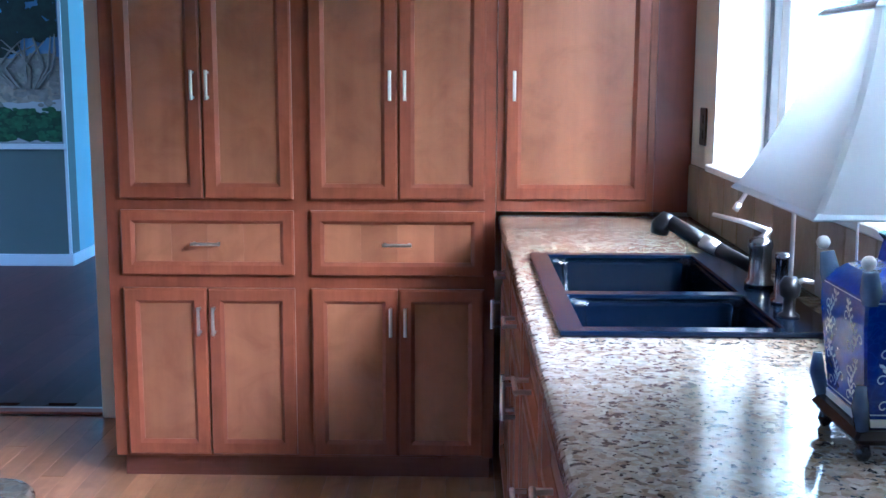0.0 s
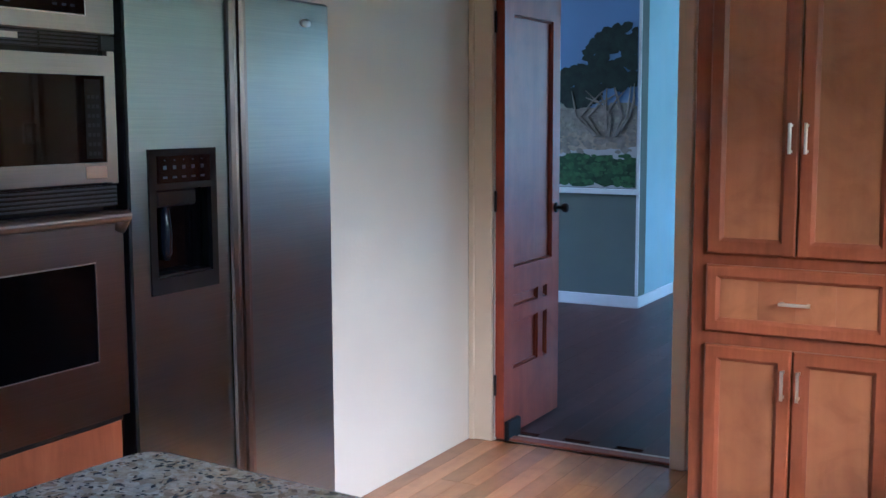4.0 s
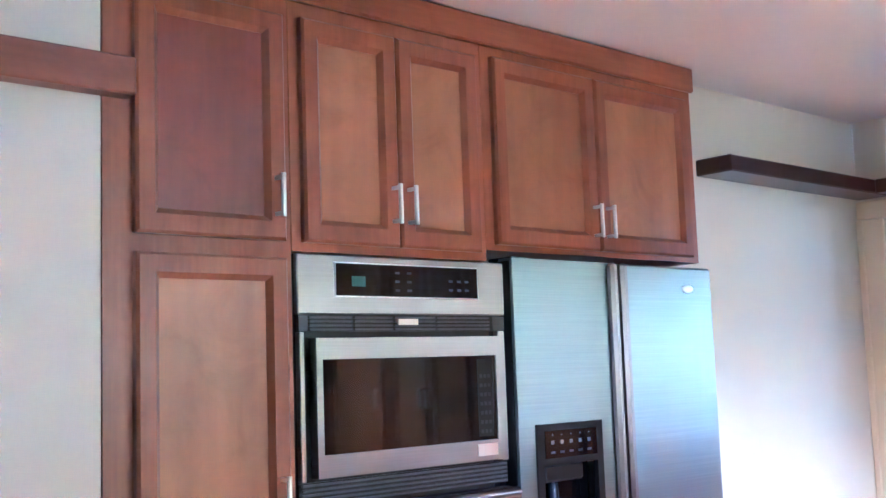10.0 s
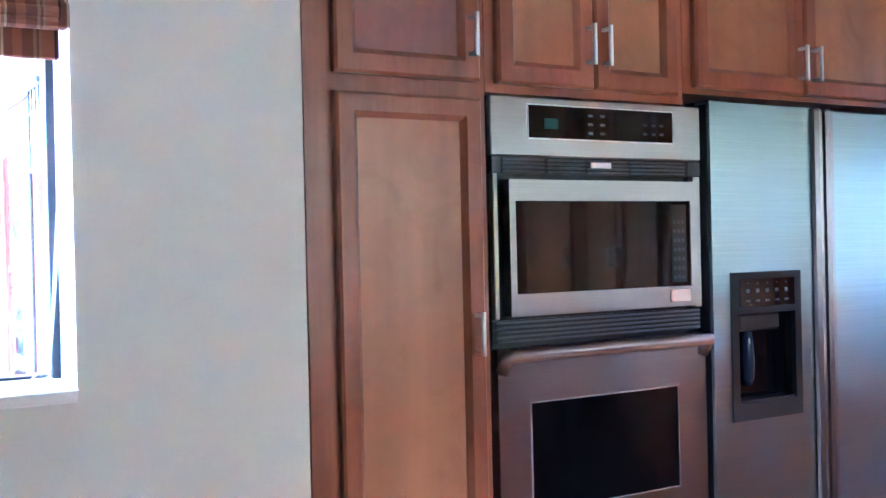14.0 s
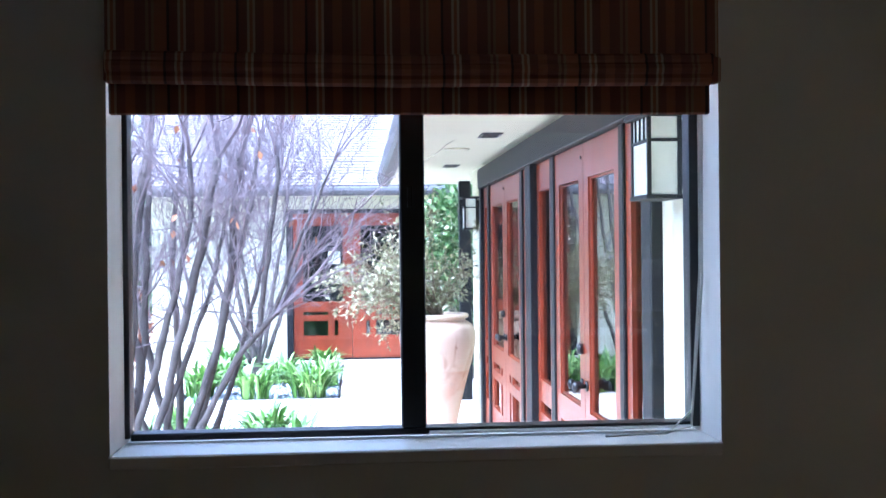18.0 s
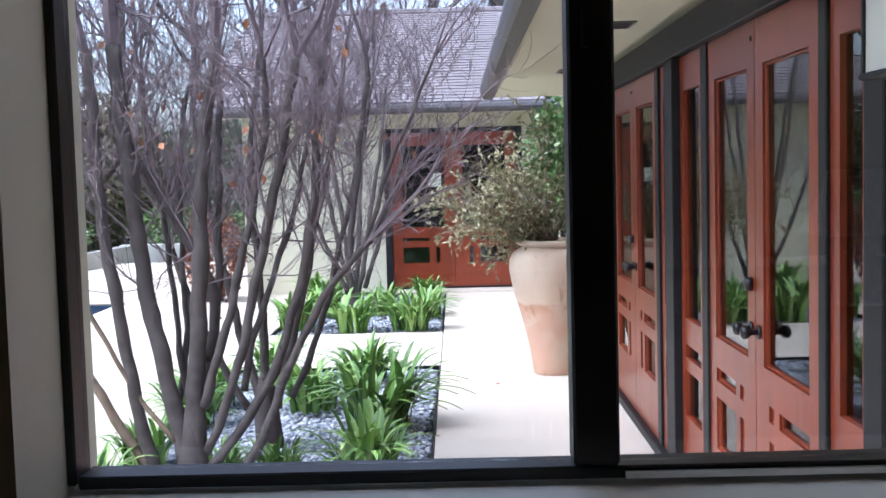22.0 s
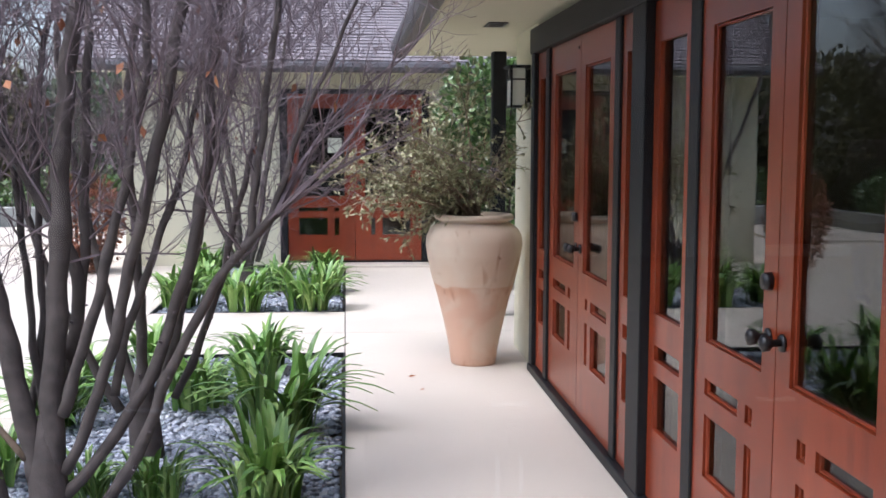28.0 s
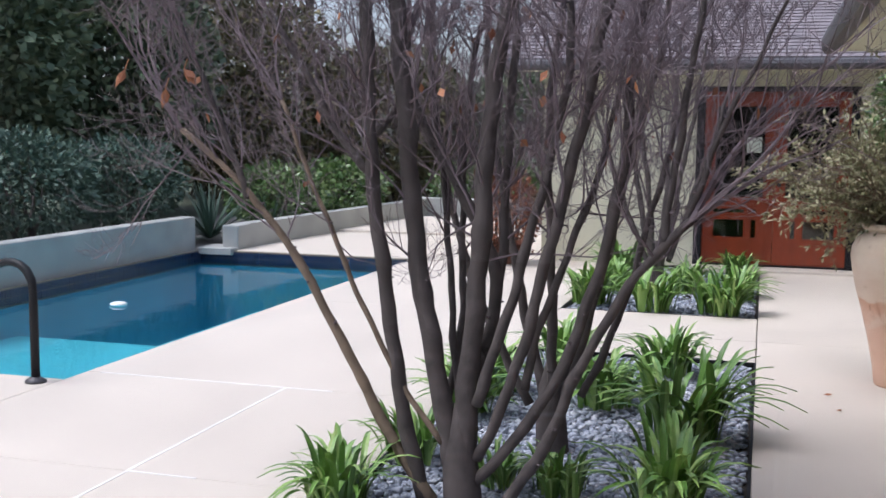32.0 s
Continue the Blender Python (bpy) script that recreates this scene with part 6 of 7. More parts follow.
def lantern(x):
    """A craftsman wall lantern: metal cage with frosted lights, on a back plate."""
    ln = thing("wall_lantern", (x, YD - 0.06, 1.66), "dark metal craftsman lantern with frosted glass on the wall", "wall lantern", "lanterns on the garden wall")
    x0, x1, y0, y1, z0, z1 = x - 0.1, x + 0.1, YD - 0.135, YD - 0.03, 1.665, 1.915
    part("back_plate", boxes((x - 0.06, x + 0.06, YD - 0.03, YD - 0.001, 1.69, 1.90), bev=0.003), M_DARKPAINT, ln)
    part("roof_plate", boxes((x0 - 0.018, x1 + 0.018, y0 - 0.018, y1 + 0.02, z1 - 0.008, z1 + 0.010), bev=0.003), M_DARKPAINT, ln)
    part("floor_plate", boxes((x0 - 0.004, x1 + 0.004, y0 - 0.004, y1 + 0.004, z0 - 0.008, z0 + 0.006), bev=0.002), M_DARKPAINT, ln)
    part("glass_box", boxes((x0 + 0.006, x1 - 0.006, y0 + 0.006, y1 - 0.006, z0 + 0.007, z1 - 0.009)), M_LANTERN_GLASS, ln, "frosted cream glass")
    for xa in (x0, x1 - 0.012):
        for ya in (y0, y1 - 0.012):
            part("corner_bar", boxes((xa, xa + 0.012, ya, ya + 0.012, z0 + 0.0065, z1 - 0.0085)), M_DARKPAINT, ln)
    zc = z1 - 0.085
    part("cross_bar", boxes((x0 + 0.0125, x1 - 0.0125, y0 + 0.0005, y0 + 0.006, zc, zc + 0.010)), M_DARKPAINT, ln)
    for xa in (x0 + 0.0005, x1 - 0.0065):
        part("cross_bar", boxes((xa, xa + 0.006, y0 + 0.0125, y1 - 0.0125, zc, zc + 0.010)), M_DARKPAINT, ln)
    for k in (1, 2, 3):
        xx = x0 + k * 0.2 / 4
        part("slat_bar", boxes((xx - 0.003, xx + 0.003, y0 + 0.0005, y0 + 0.0055, zc + 0.0105, z1 - 0.0085)), M_DARKPAINT, ln)


lantern(-3.80)
lantern(-9.42)

# ==== the far wing ====
XV = -15.07
xv = on_x(XV)
D0, D1 = -0.82, 0.722
solid("wall_far_wing", plate(B(), [-2.66, D0 - 0.09, D1 + 0.09, 3.5], [-0.06, 0.03, 2.03, 2.45], {(1, 1)}, xv, -0.2, 0.0), M_STUCCO, "ivory stucco wall of the far wing", "wall", "structure")
solid("wall_far_side", boxes((XV - 8.0, XV - 0.202, -2.66, -2.46, -0.06, 2.45)), M_STUCCO, "ivory stucco side wall of the far wing", "wall", "structure")
# added room behind the far doors, its dimness put into the colours
solid("wall_far_room", boxes((XV - 3.0, XV - 2.9, -2.4, 3.5, -0.05, 2.45)), M_SAGE, "wall added inside the far wing, coloured dark as if unlit", "wall", "structure")
solid("floor_far_room", boxes((XV - 2.9, XV - 0.01, -2.4, 3.5, -0.05, 0.02)), M_FLOOR_DARK, "floor added inside the far wing, coloured dark as if unlit", "floor", "structure")
solid("doorstep", boxes((XV + 0.001, XV + 0.32, D0 - 0.1, D1 + 0.1, -0.03, 0.03), bev=0.008), M_PATIO, "pale concrete step at the far doors", "step", "structure")
ff = thing("far_door_frame", (XV, 0, 0.03), "charcoal frame round the far double doors", "door frame", kind="structure")
part("left_post", boxes((XV - 0.06, XV + 0.03, D0 - 0.088, D0 - 0.004, 0.03, 1.975), bev=0.004), M_DARKPAINT, ff)
part("right_post", boxes((XV - 0.06, XV + 0.03, D1 + 0.004, D1 + 0.088, 0.03, 1.975), bev=0.004), M_DARKPAINT, ff)
part("head", boxes((XV - 0.06, XV + 0.035, D0 - 0.088, D1 + 0.088, 1.976, 2.028), bev=0.004), M_DARKPAINT, ff)
part("sill_bar", boxes((XV - 0.06, XV + 0.02, D0 - 0.003, D1 + 0.003, 0.031, 0.052)), M_DARKPAINT, ff)
fd = thing("far_double_door", (XV, -0.05, 0.03), "red varnished double doors of the far wing, closed", "door", kind="structure")
l1 = craftsman_leaf(fd, xv, D0, -0.052, 0.054, 1.972, -0.045, 0.0, True, 1)
l2 = craftsman_leaf(fd, xv, -0.046, D1, 0.054, 1.972, -0.045, 0.0, True, -1)
round_knob(l2, xv, 0.0, 0.95, 0.0)
part("notice", boxes((XV - 0.018, XV - 0.016, -0.36, -0.20, 1.30, 1.47)), M_PAPER, l1, "pale paper notice behind the glass")

roof = thing("far_roof", (-16.5, 0, 2.3), "grey shingle roof of the far wing with a dark gutter", "roof", kind="structure")
RX0, RZ0, RX1, RZ1, RY0, RY1 = -14.52, 2.30, -18.6, 3.93, -3.15, 7.0
deck = B()
q = [deck.verts.new(p) for p in ((RX0, RY0, RZ0), (RX0, RY1, RZ0), (RX1, RY1, RZ1), (RX1, RY0, RZ1), (RX0, RY0, RZ0 - 0.06), (RX0, RY1, RZ0 - 0.06), (RX1, RY1, RZ1 - 0.06), (RX1, RY0, RZ1 - 0.06))]
for f in ((0, 1, 2, 3), (7, 6, 5, 4), (0, 4, 5, 1), (3, 2, 6, 7), (0, 3, 7, 4), (1, 5, 6, 2)):
    deck.faces.new([q[i] for i in f])
part("roof_deck", deck, M_SHINGLE, roof)
back = B()
q = [back.verts.new(p) for p in ((RX1, RY0, RZ1), (RX1, RY1, RZ1), (RX1 - 4, RY1, RZ0), (RX1 - 4, RY0, RZ0), (RX1, RY0, RZ1 - 0.06), (RX1, RY1, RZ1 - 0.06), (RX1 - 4, RY1, RZ0 - 0.06), (RX1 - 4, RY0, RZ0 - 0.06))]
for f in ((0, 1, 2, 3), (7, 6, 5, 4), (0, 4, 5, 1), (3, 2, 6, 7), (0, 3, 7, 4), (1, 5, 6, 2)):
    back.faces.new([q[i] for i in f])
part("back_slope", back, M_SHINGLE, roof)
part("gutter", tube(B(), [(RX0 + 0.04, RY0, RZ0 - 0.06), (RX0 + 0.04, RY1, RZ0 - 0.06)], 0.062, 10), M_GUTTER, roof, "dark metal gutter")
part("far_soffit", boxes((XV + 0.001, RX0, RY0, RY1, RZ0 - 0.10, RZ0 - 0.065)), M_SOFFIT, roof)
part("ridge_cap", tube(B(), [(RX1, RY0, RZ1 + 0.02), (RX1, RY1, RZ1 + 0.02)], 0.07, 8), M_SHINGLE, roof)

# ==== plants ====
class Cloud:
    """Gathers many small faces into one mesh."""

    def __init__(self):
        self.v, self.f = [], []

    def strip(self, left, right):
        n = len(self.v)
        for a, b in zip(left, right):
            self.v += [tuple(a), tuple(b)]
        for k in range(len(left) - 1):
            self.f.append((n + 2 * k, n + 2 * k + 1, n + 2 * k + 3, n + 2 * k + 2))

    def leaf(self, p, d, side, length, width):
        """A pointed leaf folded on its midrib."""
        n = len(self.v)
        up = d.cross(side)
        self.v += [tuple(p), tuple(p + 0.45 * length * d + width * side + 0.15 * width * up), tuple(p + length * d), tuple(p + 0.45 * length * d - width * side + 0.15 * width * up)]
        self.f += [(n, n + 1, n + 2), (n, n + 2, n + 3)]

    def rod(self, pts, radii, n=4):
        base, up = len(self.v), Vector((0.3, 0.5, 0.8))
        for i, p in enumerate(pts):
            d = (pts[min(i + 1, len(pts) - 1)] - pts[max(i - 1, 0)])
            a = d.cross(up)
            if a.length < 1e-6:
                a = d.cross(Vector((1, 0, 0)))
            a.normalize()
            b = a.cross(d).normalized()
            for k in range(n):
                q = 2 * math.pi * k / n
                self.v.append(tuple(p + radii[i] * (math.cos(q) * a + math.sin(q) * b)))
        for i in range(len(pts) - 1):
            for k in range(n):
                self.f.append((base + i * n + k, base + i * n + (k + 1) % n, base + (i + 1) * n + (k + 1) % n, base + (i + 1) * n + k))

    def mesh(self, name):
        data = bpy.data.meshes.new(name)
        data.from_pydata(self.v, [], self.f)
        data.update()
        return data


def turn_by(v, rnd, amount):
    w = Vector((rnd.gauss(0, 1), rnd.gauss(0, 1), rnd.gauss(0, 1)))
    return (v + amount * w).normalized()


def grow(cloud, rnd, p, d, length, r, level, leaves=None):
    """A wandering branch with side shoots; the finest level carries on as twigs."""
    n = 5 if level else 4
    pts, rad = [p], [r]
    for k in range(n):
        d = turn_by(d + Vector((0, 0, 0.10)), rnd, 0.19 if level else 0.30)
        p = p + d * (length / n)
        pts.append(p)
        rad.append(max(r * (1 - 0.75 * (k + 1) / n), 0.0011))
    cloud.rod(pts, rad, 4 if level > 1 else 3)
    if level:
        for k in range(rnd.randint(5, 7)):
            t = rnd.uniform(0.25, 1.0) * (n - 0.01)
            i = int(t)
            q = pts[i].lerp(pts[i + 1], t - i)
            grow(cloud, rnd, q, turn_by(d, rnd, 0.55), length * rnd.uniform(0.35, 0.6), max(rad[i] * 0.55, 0.0014), level - 1, leaves)
    elif leaves is not None and rnd.random() < 0.008:
        leaves.append(pts[-1])


def bare_tree(name, base, limbs, seed, label, twig_levels=2, tan=(), stout=1.0, shoots=9):
    """A multi-stemmed bare tree. limbs: (sideways place as a cubic in the height, lean to the kitchen, low end, high end, radii)."""
    rnd = random.Random(seed)
    tree = thing(name, base, label, "tree", "bare trees in the pebble beds")
    twigs, dry = Cloud(), []
    bx, by, bz = base
    stump = B()
    tube(stump, [(bx, by, bz - 0.06), (bx, by, bz + 0.02), (bx + 0.005, by - 0.01, bz + 0.16), (bx, by - 0.012, bz + 0.30), (bx, by - 0.012, bz + 0.45)],
         [0.086 * stout, 0.078 * stout, 0.072 * stout, 0.055 * stout, 0.014 * stout], 16)
    part("trunk", stump, M_BARK, tree, smooth=True)
    for li, (y0, a, b, c, lean, z0, z1, r0, r1) in enumerate(limbs):
        pts, rad = [], []
        n = 34
        for k in range(n + 1):
            z = z0 + (z1 - z0) * k / n
            wob = 0.007 * math.sin(6.1 * z + li) + 0.005 * math.sin(15.0 * z + 2 * li) + 0.003 * math.sin(31.0 * z + 5 * li)
            pts.append(Vector((bx + lean * z + 0.8 * wob, by + y0 + a * z + b * z * z + c * z ** 3 + wob, bz + z)))
            knuckle = 1.16 if (k * 7 + li * 3) % 11 == 0 else 1.0
            rad.append((r0 + (r1 - r0) * k / n) * (1 + 0.05 * math.sin(23 * z + li)) * knuckle)
        bm = B()
        tube(bm, pts, rad, 10)
        part("limb", bm, M_BARK_TAN if li in tan else M_BARK, tree, smooth=True)
        for k in range(7):
            i = rnd.randint(2, n - 2)
            side = turn_by(Vector((rnd.uniform(-1, 1), rnd.uniform(-1, 1), 0.2)), rnd, 0.2)
            twigs.rod([pts[i], pts[i] + side * (rad[i] + 0.012)], [0.007, 0.004], 5)
        d = (pts[-1] - pts[-6]).normalized()
        for k in range(3):
            grow(twigs, rnd, pts[-1], turn_by(d, rnd, 0.18), rnd.uniform(0.6, 1.0), rad[-1] * 0.8, twig_levels, dry)
        low = max(0, int(n * (1.0 - z0) / (z1 - z0)))
        for k in range(shoots if z1 - z0 > 0.7 else shoots // 2):
            i = rnd.randint(min(low, n - 3), n - 1)
            grow(twigs, rnd, pts[i], turn_by(d, rnd, 0.5), rnd.uniform(0.35, 0.75), min(rad[i] * 0.34, 0.006), twig_levels, dry)
    tagged(link_mesh("twigs", twigs.mesh("twigs"), M_TWIG, tree, "dense fine mauve-grey twigs"), kind="stuff")
    leaf = Cloud()
    for p in dry:
        d = turn_by(Vector((0, 0, -1)), rnd, 0.5)
        leaf.leaf(p, d, d.cross(Vector((rnd.gauss(0, 1), rnd.gauss(0, 1), 0.2))).normalized(), 0.05, 0.016)
    if dry:
        tagged(link_mesh("dry_leaves", leaf.mesh("dry_leaves"), M_DRYLEAF, tree, "a few curled rust-brown leaves"), kind="stuff")
    return tree


near_tree = bare_tree("bare_tree", (-6.5, -1.27, 0.0), [
    (-0.131, -0.811, 0.538, -0.331, 0.02, 0.0, 1.48, 0.026, 0.012), (-1.171, 0.86, -0.70, 0.124, 0.02, 1.20, 2.02, 0.016, 0.008),
    (0.131, -0.956, 0.447, -0.111, 0.10, 0.25, 1.60, 0.013, 0.008), (-0.162, -0.247, 0.086, -0.009, 0.06, 0.0, 2.05, 0.033, 0.026),
    (5.444, -9.655, 5.369, -1.055, 0.06, 1.33, 1.96, 0.018, 0.011), (-0.003, -0.244, 0.054, -0.002, 0.0, 0.15, 2.1, 0.043, 0.034),
    (-1.279, 3.996, -3.55, 0.902, -0.12, 0.62, 1.90, 0.028, 0.020), (-0.013, -0.044, -0.088, 0.022, -0.18, 0.25, 1.95, 0.016, 0.012),
    (-0.007, 0.077, -0.034, 0.019, 0.02, 0.1, 2.1, 0.047, 0.028), (-0.129, 0.463, -0.283, 0.056, -0.15, 0.40, 2.1, 0.021, 0.016),
    (-0.074, 0.277, 0.101, -0.058, 0.08, 0.42, 2.0, 0.023, 0.014), (-0.038, 0.545, -0.21, 0.045, 0.10, 0.20, 2.0, 0.022, 0.022),
    (-0.058, 1.089, -0.621, 0.131, 0.06, 0.06, 2.0, 0.024, 0.018), (0.226, -0.201, 0.499, -0.159, -0.20, 0.46, 1.80, 0.019, 0.010),
    (0.149, 0.84, -0.785, 0.493, 0.12, 0.0, 1.18, 0.026, 0.015), (0.541, 0.256, -0.043, 0.0, 0.12, 1.10, 2.0, 0.015, 0.010),
    (0.776, -0.124, 0.166, 0.0, 0.12, 1.16, 1.97, 0.012, 0.006), (-0.281, 0.685, -0.677, 0.196, -0.25, 0.38, 1.95, 0.017, 0.012),
    (-5.764, 6.278, -1.794, 0.0, -0.05, 1.47, 1.90, 0.015, 0.010)], 11,
    "multi-stemmed bare tree with grey-brown limbs in the pebble bed", 2, (0, 2), 1.0, 10)
for (lx, ly, lz), (dx, dy) in (((-6.3, -2.649, 1.70), (0.3, -0.5)), ((-6.3, -2.384, 1.70), (-0.2, 0.6)), ((-6.3, -2.467, 1.625), (0.1, -0.2))):
    curl = Cloud()
    drop = Vector((dx, dy, -1)).normalized()
    for twist, size in ((0.2, 0.085), (0.9, 0.07), (-0.7, 0.062)):
        way = (drop + twist * Vector((0.2, 0.45, 0.25))).normalized()
        curl.leaf(Vector((lx, ly, lz + 0.02)), way, way.cross(Vector((1, 0.2 + twist, 0.3))).normalized(), size, 0.017)
    curl.rod([Vector((lx, ly, lz + 0.02)), Vector((lx - 0.01, ly + 0.01, lz + 0.06))], [0.002, 0.002])
    link_mesh("dry_leaf", curl.mesh("dry_leaf"), M_DRYLEAF, near_tree, "curled orange-brown leaf")
bare_tree("bare_tree", (-7.42, -1.08, 0.0), [
    (0.0, -0.62, 0.16, 0.0, 0.05, 0.2, 2.1, 0.022, 0.010), (0.0, -0.20, -0.10, 0.05, -0.1, 0.2, 2.2, 0.026, 0.012), (0.0, 0.06, -0.12, 0.05, 0.12, 0.2, 2.2, 0.026, 0.012),
    (0.01, 0.22, 0.05, -0.02, 0.1, 0.2, 2.2, 0.024, 0.011), (0.01, 0.55, -0.20, 0.04, -0.05, 0.25, 2.0, 0.020, 0.009)], 23,
    "bare multi-stemmed tree behind the first, in the pebble bed")
bare_tree("bare_tree", (-13.2, -1.13, 0.0), [
    (0.0, -0.42, 0.03, 0.0, 0.1, 0.2, 2.3, 0.026, 0.013), (0.0, -0.25, 0.02, 0.0, -0.1, 0.2, 2.4, 0.03, 0.015), (0.0, -0.1, 0.0, 0.0, 0.2, 0.2, 2.5, 0.03, 0.015),
    (0.0, 0.05, 0.0, 0.0, -0.2, 0.2, 2.5, 0.03, 0.015), (0.0, 0.2, -0.01, 0.0, 0.1, 0.2, 2.4, 0.028, 0.014), (0.0, 0.38, -0.03, 0.0, 0.0, 0.25, 2.3, 0.026, 0.013)], 37,
    "bare multi-stemmed tree in the far pebble bed")


def strap_clump(seed, size, count, tall=1.0):
    """Arching strap leaves from one crown."""
    rnd = random.Random(seed)
    c = Cloud()
    for k in range(count):
        a = rnd.uniform(0, 2 * math.pi)
        out, up = 0.20 + 0.72 * rnd.random() ** 0.8, rnd.uniform(0.85, 1.2) * tall
        length, w = size * rnd.uniform(0.72, 1.1), rnd.uniform(0.014, 0.022)
        h = Vector((math.cos(a), math.sin(a), 0))
        side = Vector((-math.sin(a), math.cos(a), 0))
        start = h * rnd.uniform(0.0, 0.16) + side * rnd.uniform(-0.12, 0.12)
        left, right = [], []
        for i in range(8):
            t = i / 7
            p = start + h * (length * out * (0.25 * t + 0.6 * t * t)) + Vector((0, 0, length * (up * t - (0.16 + 0.56 * out) * t ** 2.4)))
            ww = w * (0.8 + 0.4 * t) * (1 - t ** 6)
            cup = Vector((0, 0, 0.25 * ww))
            left.append(p + side * ww + cup)
            right.append(p - side * ww + cup)
        mid = [0.5 * (x + y) - Vector((0, 0, 0.004)) for x, y in zip(left, right)]
        c.strip(left, mid)
        c.strip(mid, right)
    return c.mesh("strap_leaves")


clumps = [strap_clump(5, 0.52, 96), strap_clump(6, 0.45, 84), strap_clump(7, 0.40, 66, 1.1)]
for m in clumps:
    m.materials.append(M_STRAP)
k = 0
for x, y, kind, s in ((-8.34, -0.97, 1, 0.95), (-6.70, -0.47, 0, 0.85), (-6.78, -0.93, 2, 0.62), (-6.80, -1.20, 2, 0.5), (-7.05, -1.66, 2, 0.75), (-6.32, -1.74, 0, 0.72), (-7.95, -1.66, 1, 0.9),
                      (-8.42, -1.66, 1, 0.95), (-5.3, -0.5, 1, 0.8), (-9.25, -0.7, 1, 0.9), (-9.3, -1.35, 1, 0.9), (-7.80, -0.47, 0, 1.06),
                      (-11.76, -0.48, 0, 1.0), (-11.74, -1.04, 2, 1.05), (-11.98, -1.60, 1, 1.05), (-12.7, -0.35, 1, 0.9), (-13.9, -1.55, 1, 1.1), (-13.0, -0.85, 1, 0.9), (-12.9, -1.45, 1, 0.9), (-14.4, -0.4, 1, 0.8)):
    plant = thing("strap_leaf_plant", (x, y, -0.01), "green strap-leaved clump growing in the pebbles", "plant", "strap-leaf clumps in the beds")
    ob = link_mesh("leaves", clumps[kind], None, None)
    ob.parent = plant
    plant.rotation_euler, plant.scale = (0, 0, 2.4 * k), (s, s, s)
    k += 1

pot = thing("terracotta_urn", (-9.36, 0.67, 0.0), "tall weathered terracotta urn beside the doors", "urn")
part("body", lathe(B(), (-9.36, 0.67, 0.0), [(0.140, 0.0), (0.147, 0.012), (0.158, 0.10), (0.195, 0.28), (0.240, 0.46), (0.276, 0.58), (0.302, 0.70), (0.314, 0.78), (0.308, 0.835), (0.282, 0.885),
                                              (0.244, 0.912), (0.224, 0.920), (0.221, 0.932), (0.240, 0.936), (0.255, 0.946), (0.256, 0.962), (0.244, 0.974), (0.21, 0.974), (0.205, 0.92)], 56), M_TERRACOTTA, pot, smooth=True)
part("soil", lathe(B(), (-9.36, 0.67, 0.915), [(0.203, 0.0), (0.203, 0.004), (0.05, 0.02)], 24), M_SOIL, pot, "dark potting soil")


def leafy_shrub(name, base, label, seed, stems, reach, leaf_len, leaf_w, mat, category="shrub", bias=(0, 0, 0), per=26, twig=M_BARK, drop=0.0, fan=0.55):
    """A shrub of arching stems that carry small leaves."""
    rnd = random.Random(seed)
    th = thing(name, base, label, category)
    wood_, leaves = Cloud(), Cloud()
    p0 = Vector(base)
    for s in range(stems):
        d = (Vector((rnd.gauss(0, fan), rnd.gauss(0, fan), 1.0)) + Vector(bias) * rnd.uniform(0.3, 1.5)).normalized()
        p, r, length = p0 + Vector((rnd.uniform(-0.06, 0.06), rnd.uniform(-0.06, 0.06), 0)), 0.006, reach * rnd.uniform(0.45, 1.2)
        pts = [p]
        for k in range(8):
            d = turn_by(d - Vector((0, 0, drop * k / 8)), rnd, 0.12)
            p = p + d * length / 8
            pts.append(p)
        wood_.rod(pts, [r * (1 - 0.1 * i) for i in range(9)], 4)
        for q in range(int(per * (0.55 if length > 0.85 * reach else 1.0))):
            t = rnd.uniform(1.2 if length < 0.85 * reach else 3.0, 7.99)
            i = int(t)
            o = pts[i].lerp(pts[i + 1], t - i)
            sd = turn_by(pts[i + 1] - pts[i], rnd, 0.07)
            sd = turn_by(sd.normalized(), rnd, 0.6)
            e = o + sd * rnd.uniform(0.06, 0.2)
            wood_.rod([o, e], [0.003, 0.0015], 3)
            for w in range(rnd.randint(5, 9)):
                at = o.lerp(e, rnd.random() ** 0.6)
                ld = turn_by(sd, rnd, 0.55)
                leaves.leaf(at, ld, ld.cross(Vector((rnd.gauss(0, 1), rnd.gauss(0, 1), rnd.gauss(0, 1)))).normalized(), leaf_len * rnd.uniform(0.7, 1.2), leaf_w * rnd.uniform(0.8, 1.2))
    tagged(link_mesh("stems", wood_.mesh("stems"), twig, th), kind="stuff")
    tagged(link_mesh("leaves", leaves.mesh("leaves"), mat, th), kind="stuff")
    return th


leafy_shrub("olive_shrub", (-9.36, 0.66, 0.93), "airy grey-green olive shrub spilling from the urn", 9, 46, 1.0, 0.040, 0.0075, M_OLIVE, "shrub", (0.1, -0.78, -0.25), 30, M_BARK_TAN, 0.12, 0.34)


